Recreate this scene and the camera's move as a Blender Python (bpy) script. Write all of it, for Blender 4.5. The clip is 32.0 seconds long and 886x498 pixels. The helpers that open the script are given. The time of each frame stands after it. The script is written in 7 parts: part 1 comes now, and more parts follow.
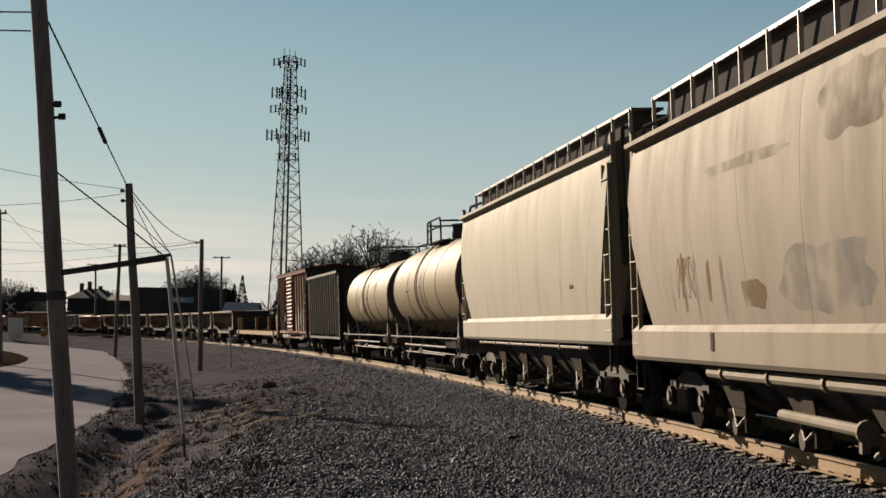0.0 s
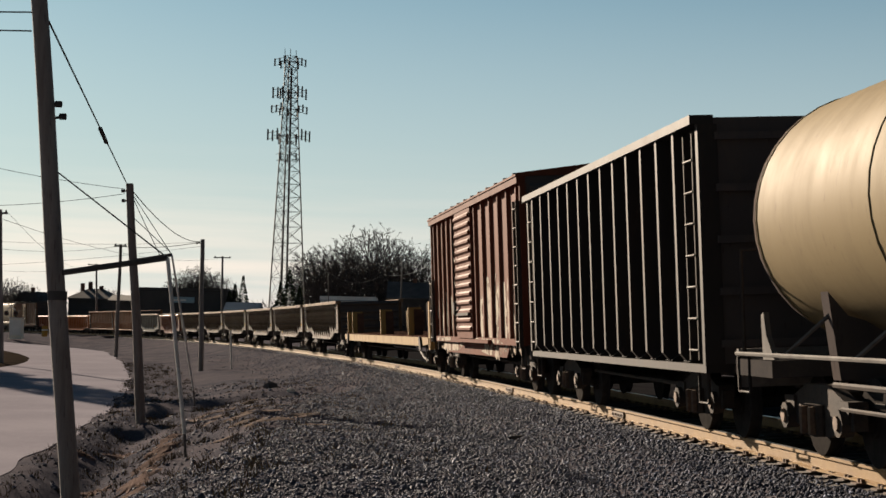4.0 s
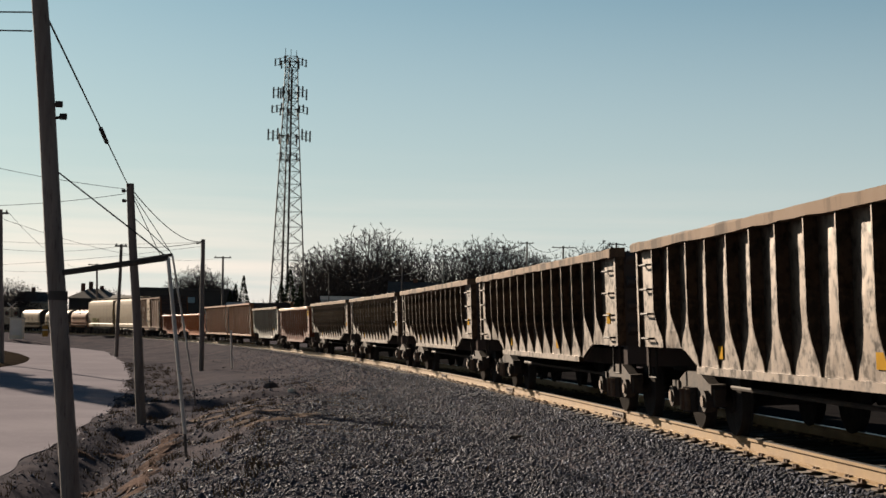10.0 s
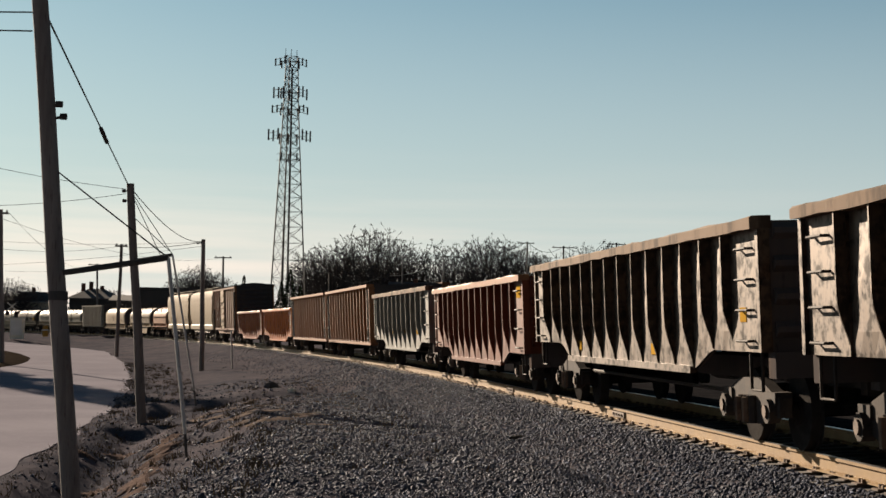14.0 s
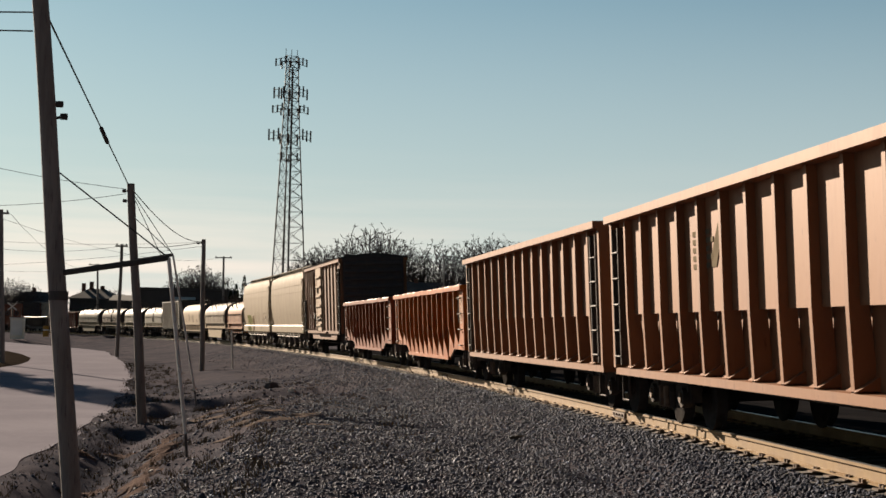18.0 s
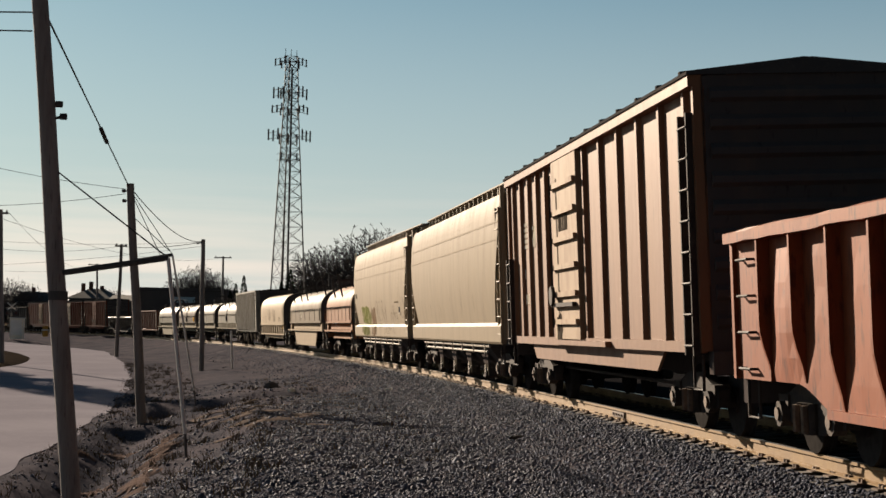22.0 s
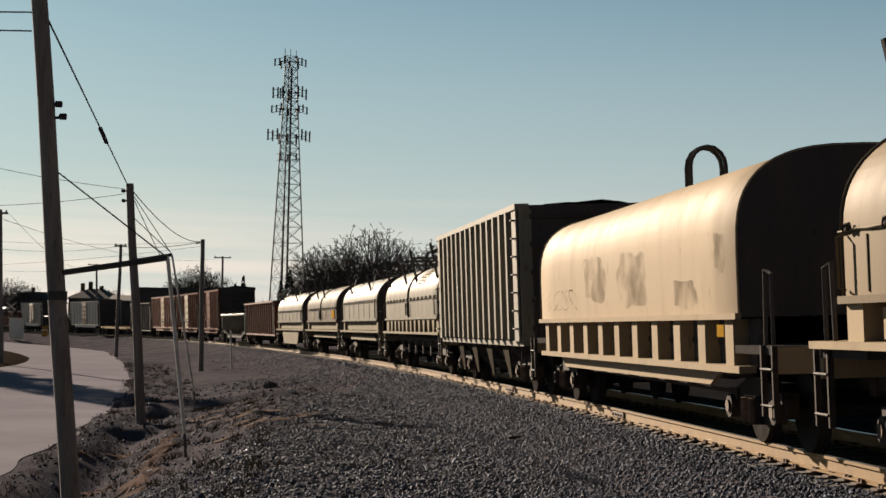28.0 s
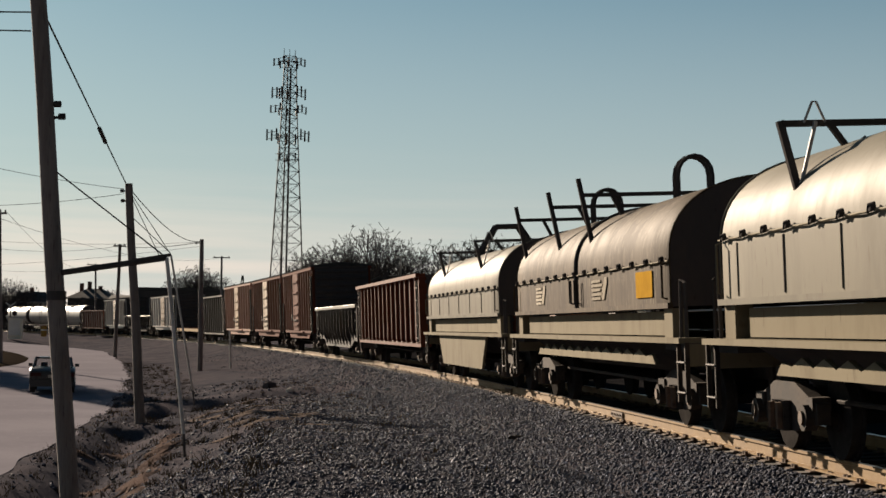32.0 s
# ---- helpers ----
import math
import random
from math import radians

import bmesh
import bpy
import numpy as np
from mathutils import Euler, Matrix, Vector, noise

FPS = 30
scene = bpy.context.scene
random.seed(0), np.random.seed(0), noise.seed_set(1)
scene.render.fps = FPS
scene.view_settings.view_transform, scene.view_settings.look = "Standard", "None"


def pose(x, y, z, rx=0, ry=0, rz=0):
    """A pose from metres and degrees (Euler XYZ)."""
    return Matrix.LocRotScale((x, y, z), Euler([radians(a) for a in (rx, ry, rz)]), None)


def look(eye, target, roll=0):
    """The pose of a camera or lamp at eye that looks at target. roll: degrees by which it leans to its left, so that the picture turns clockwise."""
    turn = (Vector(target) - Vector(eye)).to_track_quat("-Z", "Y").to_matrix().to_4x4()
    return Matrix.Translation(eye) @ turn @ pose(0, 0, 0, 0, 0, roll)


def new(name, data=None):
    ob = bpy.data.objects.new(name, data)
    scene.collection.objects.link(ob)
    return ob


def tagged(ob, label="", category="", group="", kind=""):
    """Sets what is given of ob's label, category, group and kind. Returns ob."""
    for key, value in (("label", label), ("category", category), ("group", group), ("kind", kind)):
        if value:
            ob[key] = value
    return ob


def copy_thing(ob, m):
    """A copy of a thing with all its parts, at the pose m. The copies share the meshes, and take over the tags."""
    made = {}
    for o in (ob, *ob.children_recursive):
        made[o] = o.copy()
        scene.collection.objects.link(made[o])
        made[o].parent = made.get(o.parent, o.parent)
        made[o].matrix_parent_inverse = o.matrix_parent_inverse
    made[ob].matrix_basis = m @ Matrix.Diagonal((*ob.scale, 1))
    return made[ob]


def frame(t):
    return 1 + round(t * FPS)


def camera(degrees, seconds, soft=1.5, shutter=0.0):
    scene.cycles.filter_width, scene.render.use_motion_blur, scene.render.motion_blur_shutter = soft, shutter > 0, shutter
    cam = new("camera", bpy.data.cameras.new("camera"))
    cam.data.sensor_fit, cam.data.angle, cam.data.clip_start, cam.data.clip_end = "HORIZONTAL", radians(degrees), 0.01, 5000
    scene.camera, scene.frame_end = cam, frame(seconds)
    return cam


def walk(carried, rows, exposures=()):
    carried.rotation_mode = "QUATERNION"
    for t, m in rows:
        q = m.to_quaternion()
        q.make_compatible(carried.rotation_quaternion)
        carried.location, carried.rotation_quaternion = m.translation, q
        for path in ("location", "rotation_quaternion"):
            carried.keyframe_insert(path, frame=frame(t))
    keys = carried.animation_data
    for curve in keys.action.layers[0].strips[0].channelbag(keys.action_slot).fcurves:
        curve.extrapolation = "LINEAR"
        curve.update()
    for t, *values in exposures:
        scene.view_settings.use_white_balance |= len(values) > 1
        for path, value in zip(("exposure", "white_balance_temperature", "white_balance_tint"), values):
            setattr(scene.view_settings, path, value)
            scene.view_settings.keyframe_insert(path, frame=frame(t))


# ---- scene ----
# ---------------- camera ----------------
EYE = (0.0, 0.0, 1.233)
PITCH, ROLL = 2.7155, 1.167
cam = camera(28.448, 32.0, soft=1.55)


def aim(sway):
    """Pose of the tripod camera, swayed sideways by some hundredths of a degree."""
    a = radians(sway * 0.0185)
    return look(EYE, (EYE[0] + 50 * math.sin(a), EYE[1] + 50 * math.cos(a), EYE[2] + 50 * math.tan(radians(PITCH))), ROLL)


SWAY = [(0, 2.6), (3.0, 2.6), (3.6, 1.2), (7.0, 1.0), (9.0, -0.3), (10.0, 0.3), (11.0, 2.2), (11.6, -1.6), (12.6, 0.0),
        (18.0, -0.8), (19.0, 0.8), (20.0, 0.0), (25.0, 0.3), (28.0, 0.9), (30.0, 1.4), (30.6, 2.6), (32.0, 2.6)]
# the clip's own exposure sinks while pale hoppers fill the picture
GAIN = [(0, 1.36), (1.0, 1.30), (2.0, 1.50), (3.0, 1.60), (14.5, 1.60), (18.0, 1.57), (21.0, 1.54), (22.0, 1.48), (23.2, 1.30), (24.0, 1.20), (25.0, 1.20), (26.5, 1.34), (28.0, 1.45), (29.0, 1.50), (30.0, 1.44), (31.0, 1.31), (32.0, 1.36)]
walk(cam, [(t, aim(v)) for t, v in SWAY], GAIN)

# ---------------- world and sun ----------------
SUN_AZ, SUN_EL = -28.5, 17.0     # degrees from +y towards +x, and above the horizon
world = bpy.data.worlds.new("sky")
scene.world = world
world.use_nodes = True
wn = world.node_tree
sky = wn.nodes.new("ShaderNodeTexSky")
sky.sky_type = "NISHITA"
sky.sun_disc = False
sky.sun_elevation, sky.sun_rotation = radians(SUN_EL), radians(SUN_AZ)
sky.air_density, sky.dust_density, sky.ozone_density = 1.0, 0.2, 2.5
# thin haze lifts the sky towards the horizon, with faint streaks of cloud low down
coord = wn.nodes.new("ShaderNodeTexCoord")
split = wn.nodes.new("ShaderNodeSeparateXYZ")
wn.links.new(coord.outputs["Generated"], split.inputs["Vector"])
pale = wn.nodes.new("ShaderNodeHueSaturation")
pale.inputs["Saturation"].default_value, pale.inputs["Value"].default_value = 0.85, 0.387
wn.links.new(sky.outputs["Color"], pale.inputs["Color"])
tint = wn.nodes.new("ShaderNodeMix")
tint.data_type, tint.blend_type = "RGBA", "MULTIPLY"
tint.inputs["Factor"].default_value = 1.0
tint.inputs["B"].default_value = (0.85, 1.11, 1.085, 1)
wn.links.new(pale.outputs["Color"], tint.inputs["A"])
haze = wn.nodes.new("ShaderNodeValToRGB")
haze.color_ramp.elements[0].position, haze.color_ramp.elements[0].color = 0.0, (0.92, 0.92, 0.92, 1)
haze.color_ramp.elements[1].position, haze.color_ramp.elements[1].color = 0.22, (0.0, 0.0, 0.0, 1)
lower = haze.color_ramp.elements.new(0.065)
lower.color = (0.60, 0.60, 0.60, 1)
wn.links.new(split.outputs["Z"], haze.inputs["Fac"])
stretch = wn.nodes.new("ShaderNodeMapping")
stretch.inputs["Scale"].default_value = (3.2, 3.2, 62.0)
stretch.inputs["Rotation"].default_value = (0.0, radians(3.0), 0.0)
wn.links.new(coord.outputs["Generated"], stretch.inputs["Vector"])
streak = wn.nodes.new("ShaderNodeTexNoise")
streak.inputs["Scale"].default_value, streak.inputs["Detail"].default_value = 1.3, 6
wn.links.new(stretch.outputs["Vector"], streak.inputs["Vector"])
warm = wn.nodes.new("ShaderNodeMix")
warm.data_type = "RGBA"
warm.inputs["A"].default_value, warm.inputs["B"].default_value = (4.40, 4.62, 4.62, 1), (7.3, 6.05, 5.5, 1)
# the horizon is warmest towards the sun
towards = wn.nodes.new("ShaderNodeMapRange")
towards.inputs["From Min"].default_value, towards.inputs["From Max"].default_value = 0.22, -0.20
wn.links.new(split.outputs["X"], towards.inputs["Value"])
height = wn.nodes.new("ShaderNodeMapRange")
height.inputs["From Min"].default_value, height.inputs["From Max"].default_value = 0.105, 0.02
wn.links.new(split.outputs["Z"], height.inputs["Value"])
few = wn.nodes.new("ShaderNodeMapRange")
few.inputs["From Min"].default_value, few.inputs["From Max"].default_value = 0.40, 0.64
few.inputs["To Min"].default_value, few.inputs["To Max"].default_value = 0.25, 1.25
wn.links.new(streak.outputs["Fac"], few.inputs["Value"])
both = wn.nodes.new("ShaderNodeMath")
both.operation = "MULTIPLY_ADD"
both.inputs[1].default_value, both.inputs[2].default_value = 0.72, 0.30
wn.links.new(towards.outputs["Result"], both.inputs[0])
low_warm = wn.nodes.new("ShaderNodeMath")
low_warm.operation = "MULTIPLY"
wn.links.new(both.outputs["Value"], low_warm.inputs[0])
wn.links.new(height.outputs["Result"], low_warm.inputs[1])
streaked = wn.nodes.new("ShaderNodeMath")
streaked.operation = "MULTIPLY"
wn.links.new(low_warm.outputs["Value"], streaked.inputs[0])
wn.links.new(few.outputs["Result"], streaked.inputs[1])
warm.clamp_factor = True
wn.links.new(streaked.outputs["Value"], warm.inputs["Factor"])
veil = wn.nodes.new("ShaderNodeMix")
veil.data_type = "RGBA"
wn.links.new(haze.outputs["Color"], veil.inputs["Factor"])
wn.links.new(tint.outputs["Result"], veil.inputs["A"])
wn.links.new(warm.outputs["Result"], veil.inputs["B"])
# clear air scatters less light on the side away from the sun
facing = wn.nodes.new("ShaderNodeVectorMath")
facing.operation = "DOT_PRODUCT"
facing.inputs[1].default_value = (math.sin(radians(SUN_AZ)), math.cos(radians(SUN_AZ)), 0.0)
wn.links.new(coord.outputs["Generated"], facing.inputs[0])
fall = wn.nodes.new("ShaderNodeMapRange")
fall.inputs["From Min"].default_value, fall.inputs["From Max"].default_value = -0.7, 0.68
fall.inputs["To Min"].default_value, fall.inputs["To Max"].default_value = 0.36, 1.0
wn.links.new(facing.outputs["Value"], fall.inputs["Value"])
dim = wn.nodes.new("ShaderNodeVectorMath")
dim.operation = "SCALE"
wn.links.new(veil.outputs["Result"], dim.inputs[0])
wn.links.new(fall.outputs["Result"], dim.inputs["Scale"])
wn.nodes["Background"].inputs["Strength"].default_value = 0.05
wn.links.new(dim.outputs["Vector"], wn.nodes["Background"].inputs["Color"])
sun = new("sun", bpy.data.lights.new("sun", "SUN"))
sun.data.energy, sun.data.angle, sun.data.color = 5.0, radians(0.6), (1.0, 0.82, 0.635)
sun_way = Vector((math.sin(radians(SUN_AZ)) * math.cos(radians(SUN_EL)), math.cos(radians(SUN_AZ)) * math.cos(radians(SUN_EL)), math.sin(radians(SUN_EL))))
sun.matrix_world = look(sun_way * 200, (0, 0, 0))


# ---------------- materials ----------------
def nodes_of(name):
    m = bpy.data.materials.new(name)
    m.use_nodes = True
    return m, m.node_tree.nodes, m.node_tree.links


def ramp(n, stops):
    r = n.new("ShaderNodeValToRGB")
    while len(r.color_ramp.elements) < len(stops):
        r.color_ramp.elements.new(0.5)
    for e, (p, c) in zip(r.color_ramp.elements, stops):
        e.position, e.color = p, (*c, 1) if len(c) == 3 else c
    return r


def surface(name, base, second, third=None, scale=3.0, fine=40.0, rough=0.7, metal=0.0, bump=0.25, stretch=(1, 1, 1), cover=0.5, edge=0.12,
            shift=0.25, spec=0.15, island=False, cover2=0.66, bump_far=0.01):
    """A worn surface: base colour, broad patches of a second one, fine specks of a third; values vary from piece to piece."""
    m, n, l = nodes_of(name)
    b = n["Principled BSDF"]
    co = n.new("ShaderNodeTexCoord")
    mp = n.new("ShaderNodeMapping")
    mp.inputs["Scale"].default_value = stretch
    l.new(co.outputs["Object"], mp.inputs["Vector"])
    info = n.new("ShaderNodeObjectInfo")
    add = n.new("ShaderNodeVectorMath")
    add.operation = "ADD"
    mul = n.new("ShaderNodeVectorMath")
    mul.operation = "SCALE"
    mul.inputs[0].default_value = (37.0, 19.0, 53.0)
    l.new(info.outputs["Random"], mul.inputs["Scale"])
    l.new(mp.outputs["Vector"], add.inputs[0])
    l.new(mul.outputs["Vector"], add.inputs[1])
    broad, small = n.new("ShaderNodeTexNoise"), n.new("ShaderNodeTexNoise")
    for t, s, d in ((broad, scale, 6), (small, fine, 4)):
        t.inputs["Scale"].default_value, t.inputs["Detail"].default_value = s, d
        t.inputs["Roughness"].default_value = 0.62
        l.new(add.outputs["Vector"], t.inputs["Vector"])
    r1 = ramp(n, [(cover - edge, (0, 0, 0)), (cover + edge, (1, 1, 1))])
    l.new(broad.outputs["Fac"], r1.inputs["Fac"])
    mix1 = n.new("ShaderNodeMix")
    mix1.data_type = "RGBA"
    mix1.inputs["A"].default_value, mix1.inputs["B"].default_value = (*base, 1), (*second, 1)
    l.new(r1.outputs["Color"], mix1.inputs["Factor"])
    r2 = ramp(n, [(cover2 - 0.08, (0, 0, 0)), (cover2 + 0.06, (1, 1, 1))])
    l.new(small.outputs["Fac"], r2.inputs["Fac"])
    mix2 = n.new("ShaderNodeMix")
    mix2.data_type = "RGBA"
    mix2.inputs["B"].default_value = (*(third or second), 1)
    l.new(mix1.outputs["Result"], mix2.inputs["A"])
    l.new(r2.outputs["Color"], mix2.inputs["Factor"])
    hsv = n.new("ShaderNodeHueSaturation")
    val = n.new("ShaderNodeMapRange")
    val.inputs["To Min"].default_value, val.inputs["To Max"].default_value = 1 - shift, 1 + shift
    if island:
        geo = n.new("ShaderNodeNewGeometry")
        l.new(geo.outputs["Random Per Island"], val.inputs["Value"])
    else:
        l.new(info.outputs["Random"], val.inputs["Value"])
    l.new(val.outputs["Result"], hsv.inputs["Value"])
    l.new(mix2.outputs["Result"], hsv.inputs["Color"])
    l.new(hsv.outputs["Color"], b.inputs["Base Color"])
    rr = n.new("ShaderNodeMapRange")
    rr.inputs["To Min"].default_value, rr.inputs["To Max"].default_value = max(0.05, rough - 0.12), min(1, rough + 0.15)
    l.new(broad.outputs["Fac"], rr.inputs["Value"])
    l.new(rr.outputs["Result"], b.inputs["Roughness"])
    b.inputs["Metallic"].default_value = metal
    b.inputs["Specular IOR Level"].default_value = spec
    if bump:
        bp = n.new("ShaderNodeBump")
        bp.inputs["Strength"].default_value, bp.inputs["Distance"].default_value = bump, bump_far
        l.new(small.outputs["Fac"], bp.inputs["Height"])
        l.new(bp.outputs["Normal"], b.inputs["Normal"])
    return m


def paint(name, base, rust=(0.10, 0.045, 0.025), cover=0.62, rough=0.7, metal=0.0, spec=0.10, dirt=None, shift=0.08, edge=0.10, mottle=0.70):
    """Old paint on steel: rain streaks and rust patches, with a finer dirt on top."""
    base, rust = tuple(c * 0.47 for c in base), tuple(c * 0.47 for c in rust)
    dirt = dirt and tuple(c * 0.47 for c in dirt)
    return surface(name, base, rust, dirt or tuple(c * 0.55 for c in base), scale=1.1, fine=7.0, rough=rough, metal=metal, bump=0.12,
                   stretch=(1.6, 1.6, 0.45), cover=cover, edge=edge, shift=shift, spec=spec, cover2=mottle)


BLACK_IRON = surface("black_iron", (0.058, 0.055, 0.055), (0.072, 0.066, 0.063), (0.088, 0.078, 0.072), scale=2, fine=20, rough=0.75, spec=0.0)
TRUCK_IRON = surface("truck_iron", (0.034, 0.030, 0.028), (0.060, 0.048, 0.040), (0.022, 0.020, 0.019), scale=3, fine=18, rough=0.7, spec=0.05)
WHEEL_STEEL = surface("wheel_steel", (0.040, 0.037, 0.035), (0.028, 0.026, 0.025), scale=6, fine=30, rough=0.6, metal=0.0, spec=0.0)
RAIL_SIDE = surface("rail_rust", (0.205, 0.128, 0.050), (0.165, 0.100, 0.041), (0.23, 0.152, 0.070), scale=2, fine=25, rough=0.55, spec=0.1, shift=0.02)
RAIL_HEAD = surface("rail_polished", (0.50, 0.48, 0.47), (0.40, 0.38, 0.37), scale=4, fine=60, rough=0.33, metal=1.0, bump=0.02)
TIE_WOOD = surface("creosote_timber", (0.034, 0.029, 0.026), (0.066, 0.056, 0.049), (0.016, 0.014, 0.012), scale=2, fine=16, rough=0.9, stretch=(4, 0.6, 4), spec=0.2)
PLATE_RUST = surface("tie_plate_rust", (0.13, 0.085, 0.055), (0.07, 0.045, 0.032), scale=6, fine=30, rough=0.7)
# The pale third colour paints glints on the dark stones.
STONE = surface("ballast_stone", (0.033, 0.038, 0.055), (0.047, 0.053, 0.074), (0.22, 0.25, 0.34), scale=0.5, fine=9.0, rough=0.75, island=True, shift=0.45, cover2=0.67, spec=0.06)
SOIL = surface("cinder_soil", (0.050, 0.050, 0.059), (0.084, 0.076, 0.083), (0.135, 0.126, 0.135), scale=0.35, fine=16.0, rough=0.95, bump=0.8, bump_far=0.03, spec=0.0, shift=0.0)
POLE_WOOD = surface("weathered_pole", (0.12, 0.105, 0.098), (0.18, 0.16, 0.15), (0.05, 0.043, 0.04), scale=2, fine=12, rough=0.9, stretch=(3, 3, 0.25), spec=0.2)
GALV = surface("galvanised_steel", (0.15, 0.14, 0.13), (0.10, 0.094, 0.088), scale=3, fine=20, rough=0.8, metal=0.0, bump=0.05, spec=0.05)
TOWER_STEEL = surface("tower_steel", (0.14, 0.13, 0.125), (0.09, 0.085, 0.08), scale=0.5, fine=6, rough=0.6, metal=0.3, bump=0.0)
WIRE = surface("wire_black", (0.03, 0.03, 0.03), (0.05, 0.05, 0.05), rough=0.9, bump=0.0, spec=0.0)
GUARD = surface("guy_guard", (0.50, 0.48, 0.46), (0.38, 0.36, 0.34), (0.25, 0.22, 0.2), scale=3, fine=14, rough=0.6, bump=0.05)
ASPHALT = surface("old_road_surface", (0.225, 0.212, 0.236), (0.190, 0.179, 0.202), (0.255, 0.239, 0.262), scale=0.25, fine=6.0, rough=0.85, bump=0.3, spec=0.0, shift=0.0)


# ---------------- mesh helpers ----------------
class Build:
    """Collects boxes, prisms, tubes and sheets into one mesh."""

    def __init__(self):
        self.v, self.f = [], []

    def add(self, verts, faces):
        k = len(self.v)
        self.v.extend(verts)
        self.f.extend(tuple(i + k for i in f) for f in faces)
        return self

    def box(self, x0, x1, y0, y1, z0, z1):
        vs = [(x, y, z) for z in (z0, z1) for y in (y0, y1) for x in (x0, x1)]
        return self.add(vs, [(0, 2, 3, 1), (4, 5, 7, 6), (0, 1, 5, 4), (2, 6, 7, 3), (0, 4, 6, 2), (1, 3, 7, 5)])

    def prism(self, outline, a, b, axis="x"):
        """A closed outline drawn out along one axis from a to b."""
        n = len(outline)
        put = {"x": lambda p, q: (q, p[0], p[1]), "y": lambda p, q: (p[0], q, p[1]), "z": lambda p, q: (p[0], p[1], q)}[axis]
        vs = [put(p, a) for p in outline] + [put(p, b) for p in outline]
        fs = [(i, (i + 1) % n, n + (i + 1) % n, n + i) for i in range(n)]
        return self.add(vs, fs + [tuple(reversed(range(n))), tuple(range(n, 2 * n))])

    def loft(self, rings, closed=True, caps=True):
        """Skins rings of equally many points."""
        n = len(rings[0])
        vs = [p for r in rings for p in r]
        fs = []
        for k in range(len(rings) - 1):
            for i in range(n if closed else n - 1):
                j = (i + 1) % n
                fs.append((k * n + i, k * n + j, (k + 1) * n + j, (k + 1) * n + i))
        if caps and closed:
            fs += [tuple(reversed(range(n))), tuple(range((len(rings) - 1) * n, len(rings) * n))]
        return self.add(vs, fs)

    def tube(self, path, r, n=6, r2=None, caps=True):
        """A round bar along a path of points; r2 tapers it."""
        path = [Vector(p) for p in path]
        rings = []
        side = None
        for i, p in enumerate(path):
            way = (path[min(i + 1, len(path) - 1)] - path[max(i - 1, 0)]).normalized()
            if side is None or abs(side.dot(way)) > 0.95:
                side = way.orthogonal().normalized()
            side = (side - way * side.dot(way)).normalized()
            other = way.cross(side)
            k = r if r2 is None else r + (r2 - r) * i / max(1, len(path) - 1)
            rings.append([tuple(p + (side * math.cos(2 * math.pi * j / n) + other * math.sin(2 * math.pi * j / n)) * k) for j in range(n)])
        return self.loft(rings, caps=caps)

    def disc(self, c, r, w, axis="y", n=16, hole=None):
        pts = [(r * math.cos(2 * math.pi * i / n), r * math.sin(2 * math.pi * i / n)) for i in range(n)]
        o = {"x": (c[1], c[2], c[0]), "y": (c[0], c[2], c[1]), "z": (c[0], c[1], c[2])}[axis]
        return self.prism([(o[0] + p[0], o[1] + p[1]) for p in pts], o[2] - w / 2, o[2] + w / 2, axis)

    def mesh(self, name, material, smooth=False):
        me = bpy.data.meshes.new(name)
        me.from_pydata(self.v, [], self.f)
        for m in material if isinstance(material, (list, tuple)) else [material]:
            me.materials.append(m)
        me.validate()
        bm = bmesh.new()
        bm.from_mesh(me)
        bmesh.ops.recalc_face_normals(bm, faces=bm.faces)
        bm.to_mesh(me)
        bm.free()
        if smooth:
            me.polygons.foreach_set("use_smooth", [True] * len(me.polygons))
            me.set_sharp_from_angle(angle=radians(35))
        return me


def part(name, data, material, parent, label="", smooth=False, at=None):
    """Links a Build or a ready mesh as one mesh object under a thing or part."""
    me = data.mesh(name, material, smooth) if isinstance(data, Build) else data
    ob = new(name, me)
    ob.parent = parent
    if at is not None:
        ob.matrix_basis = at
    return tagged(ob, label) if label else ob


def thing(name, label, category, group="", at=None, kind=""):
    ob = new(name)
    ob.empty_display_size = 0.3
    if at is not None:
        ob.matrix_basis = at
    return tagged(ob, label, category, group, kind)


def wave(x, y, seed=0.0):
    """Cheap smooth noise in about -1..1, for arrays."""
    return (np.sin(x * 1.3 + 2.1 * np.sin(y * 0.7 + seed)) + np.sin(y * 1.7 + 1.9 * np.sin(x * 0.9 - seed) + 1.3) + np.sin((x + y) * 0.8 + seed * 2.3)) / 3


# ---------------- the track's line ----------------
KNOTS = [-700.0, -420.0, -280.0, -220.0, -160.0, -100.0, -50.0, 0.0, 60.0, 75.0, 700.0]
BEND = [0.000000, 0.000000, 0.000372, -0.002404, -0.001289, -0.000823, -0.001357, -0.000955, -0.000955, 0.000000, 0.000000]
CANT = 0.05130
S_ALL = np.arange(-700.0, 700.5, 0.5)
_turn = np.interp(S_ALL, KNOTS, BEND)
_head = np.concatenate([[0], np.cumsum((_turn[1:] + _turn[:-1]) * 0.25)])
_zero = int(np.argmin(abs(S_ALL)))
_head += -1.478033 - _head[_zero]
_tx = np.concatenate([[0], np.cumsum((np.cos(_head[1:]) + np.cos(_head[:-1])) * 0.25)])
_ty = np.concatenate([[0], np.cumsum((np.sin(_head[1:]) + np.sin(_head[:-1])) * 0.25)])
_tx += 5.3289 - _tx[_zero]
_ty += 14.4008 - _ty[_zero]


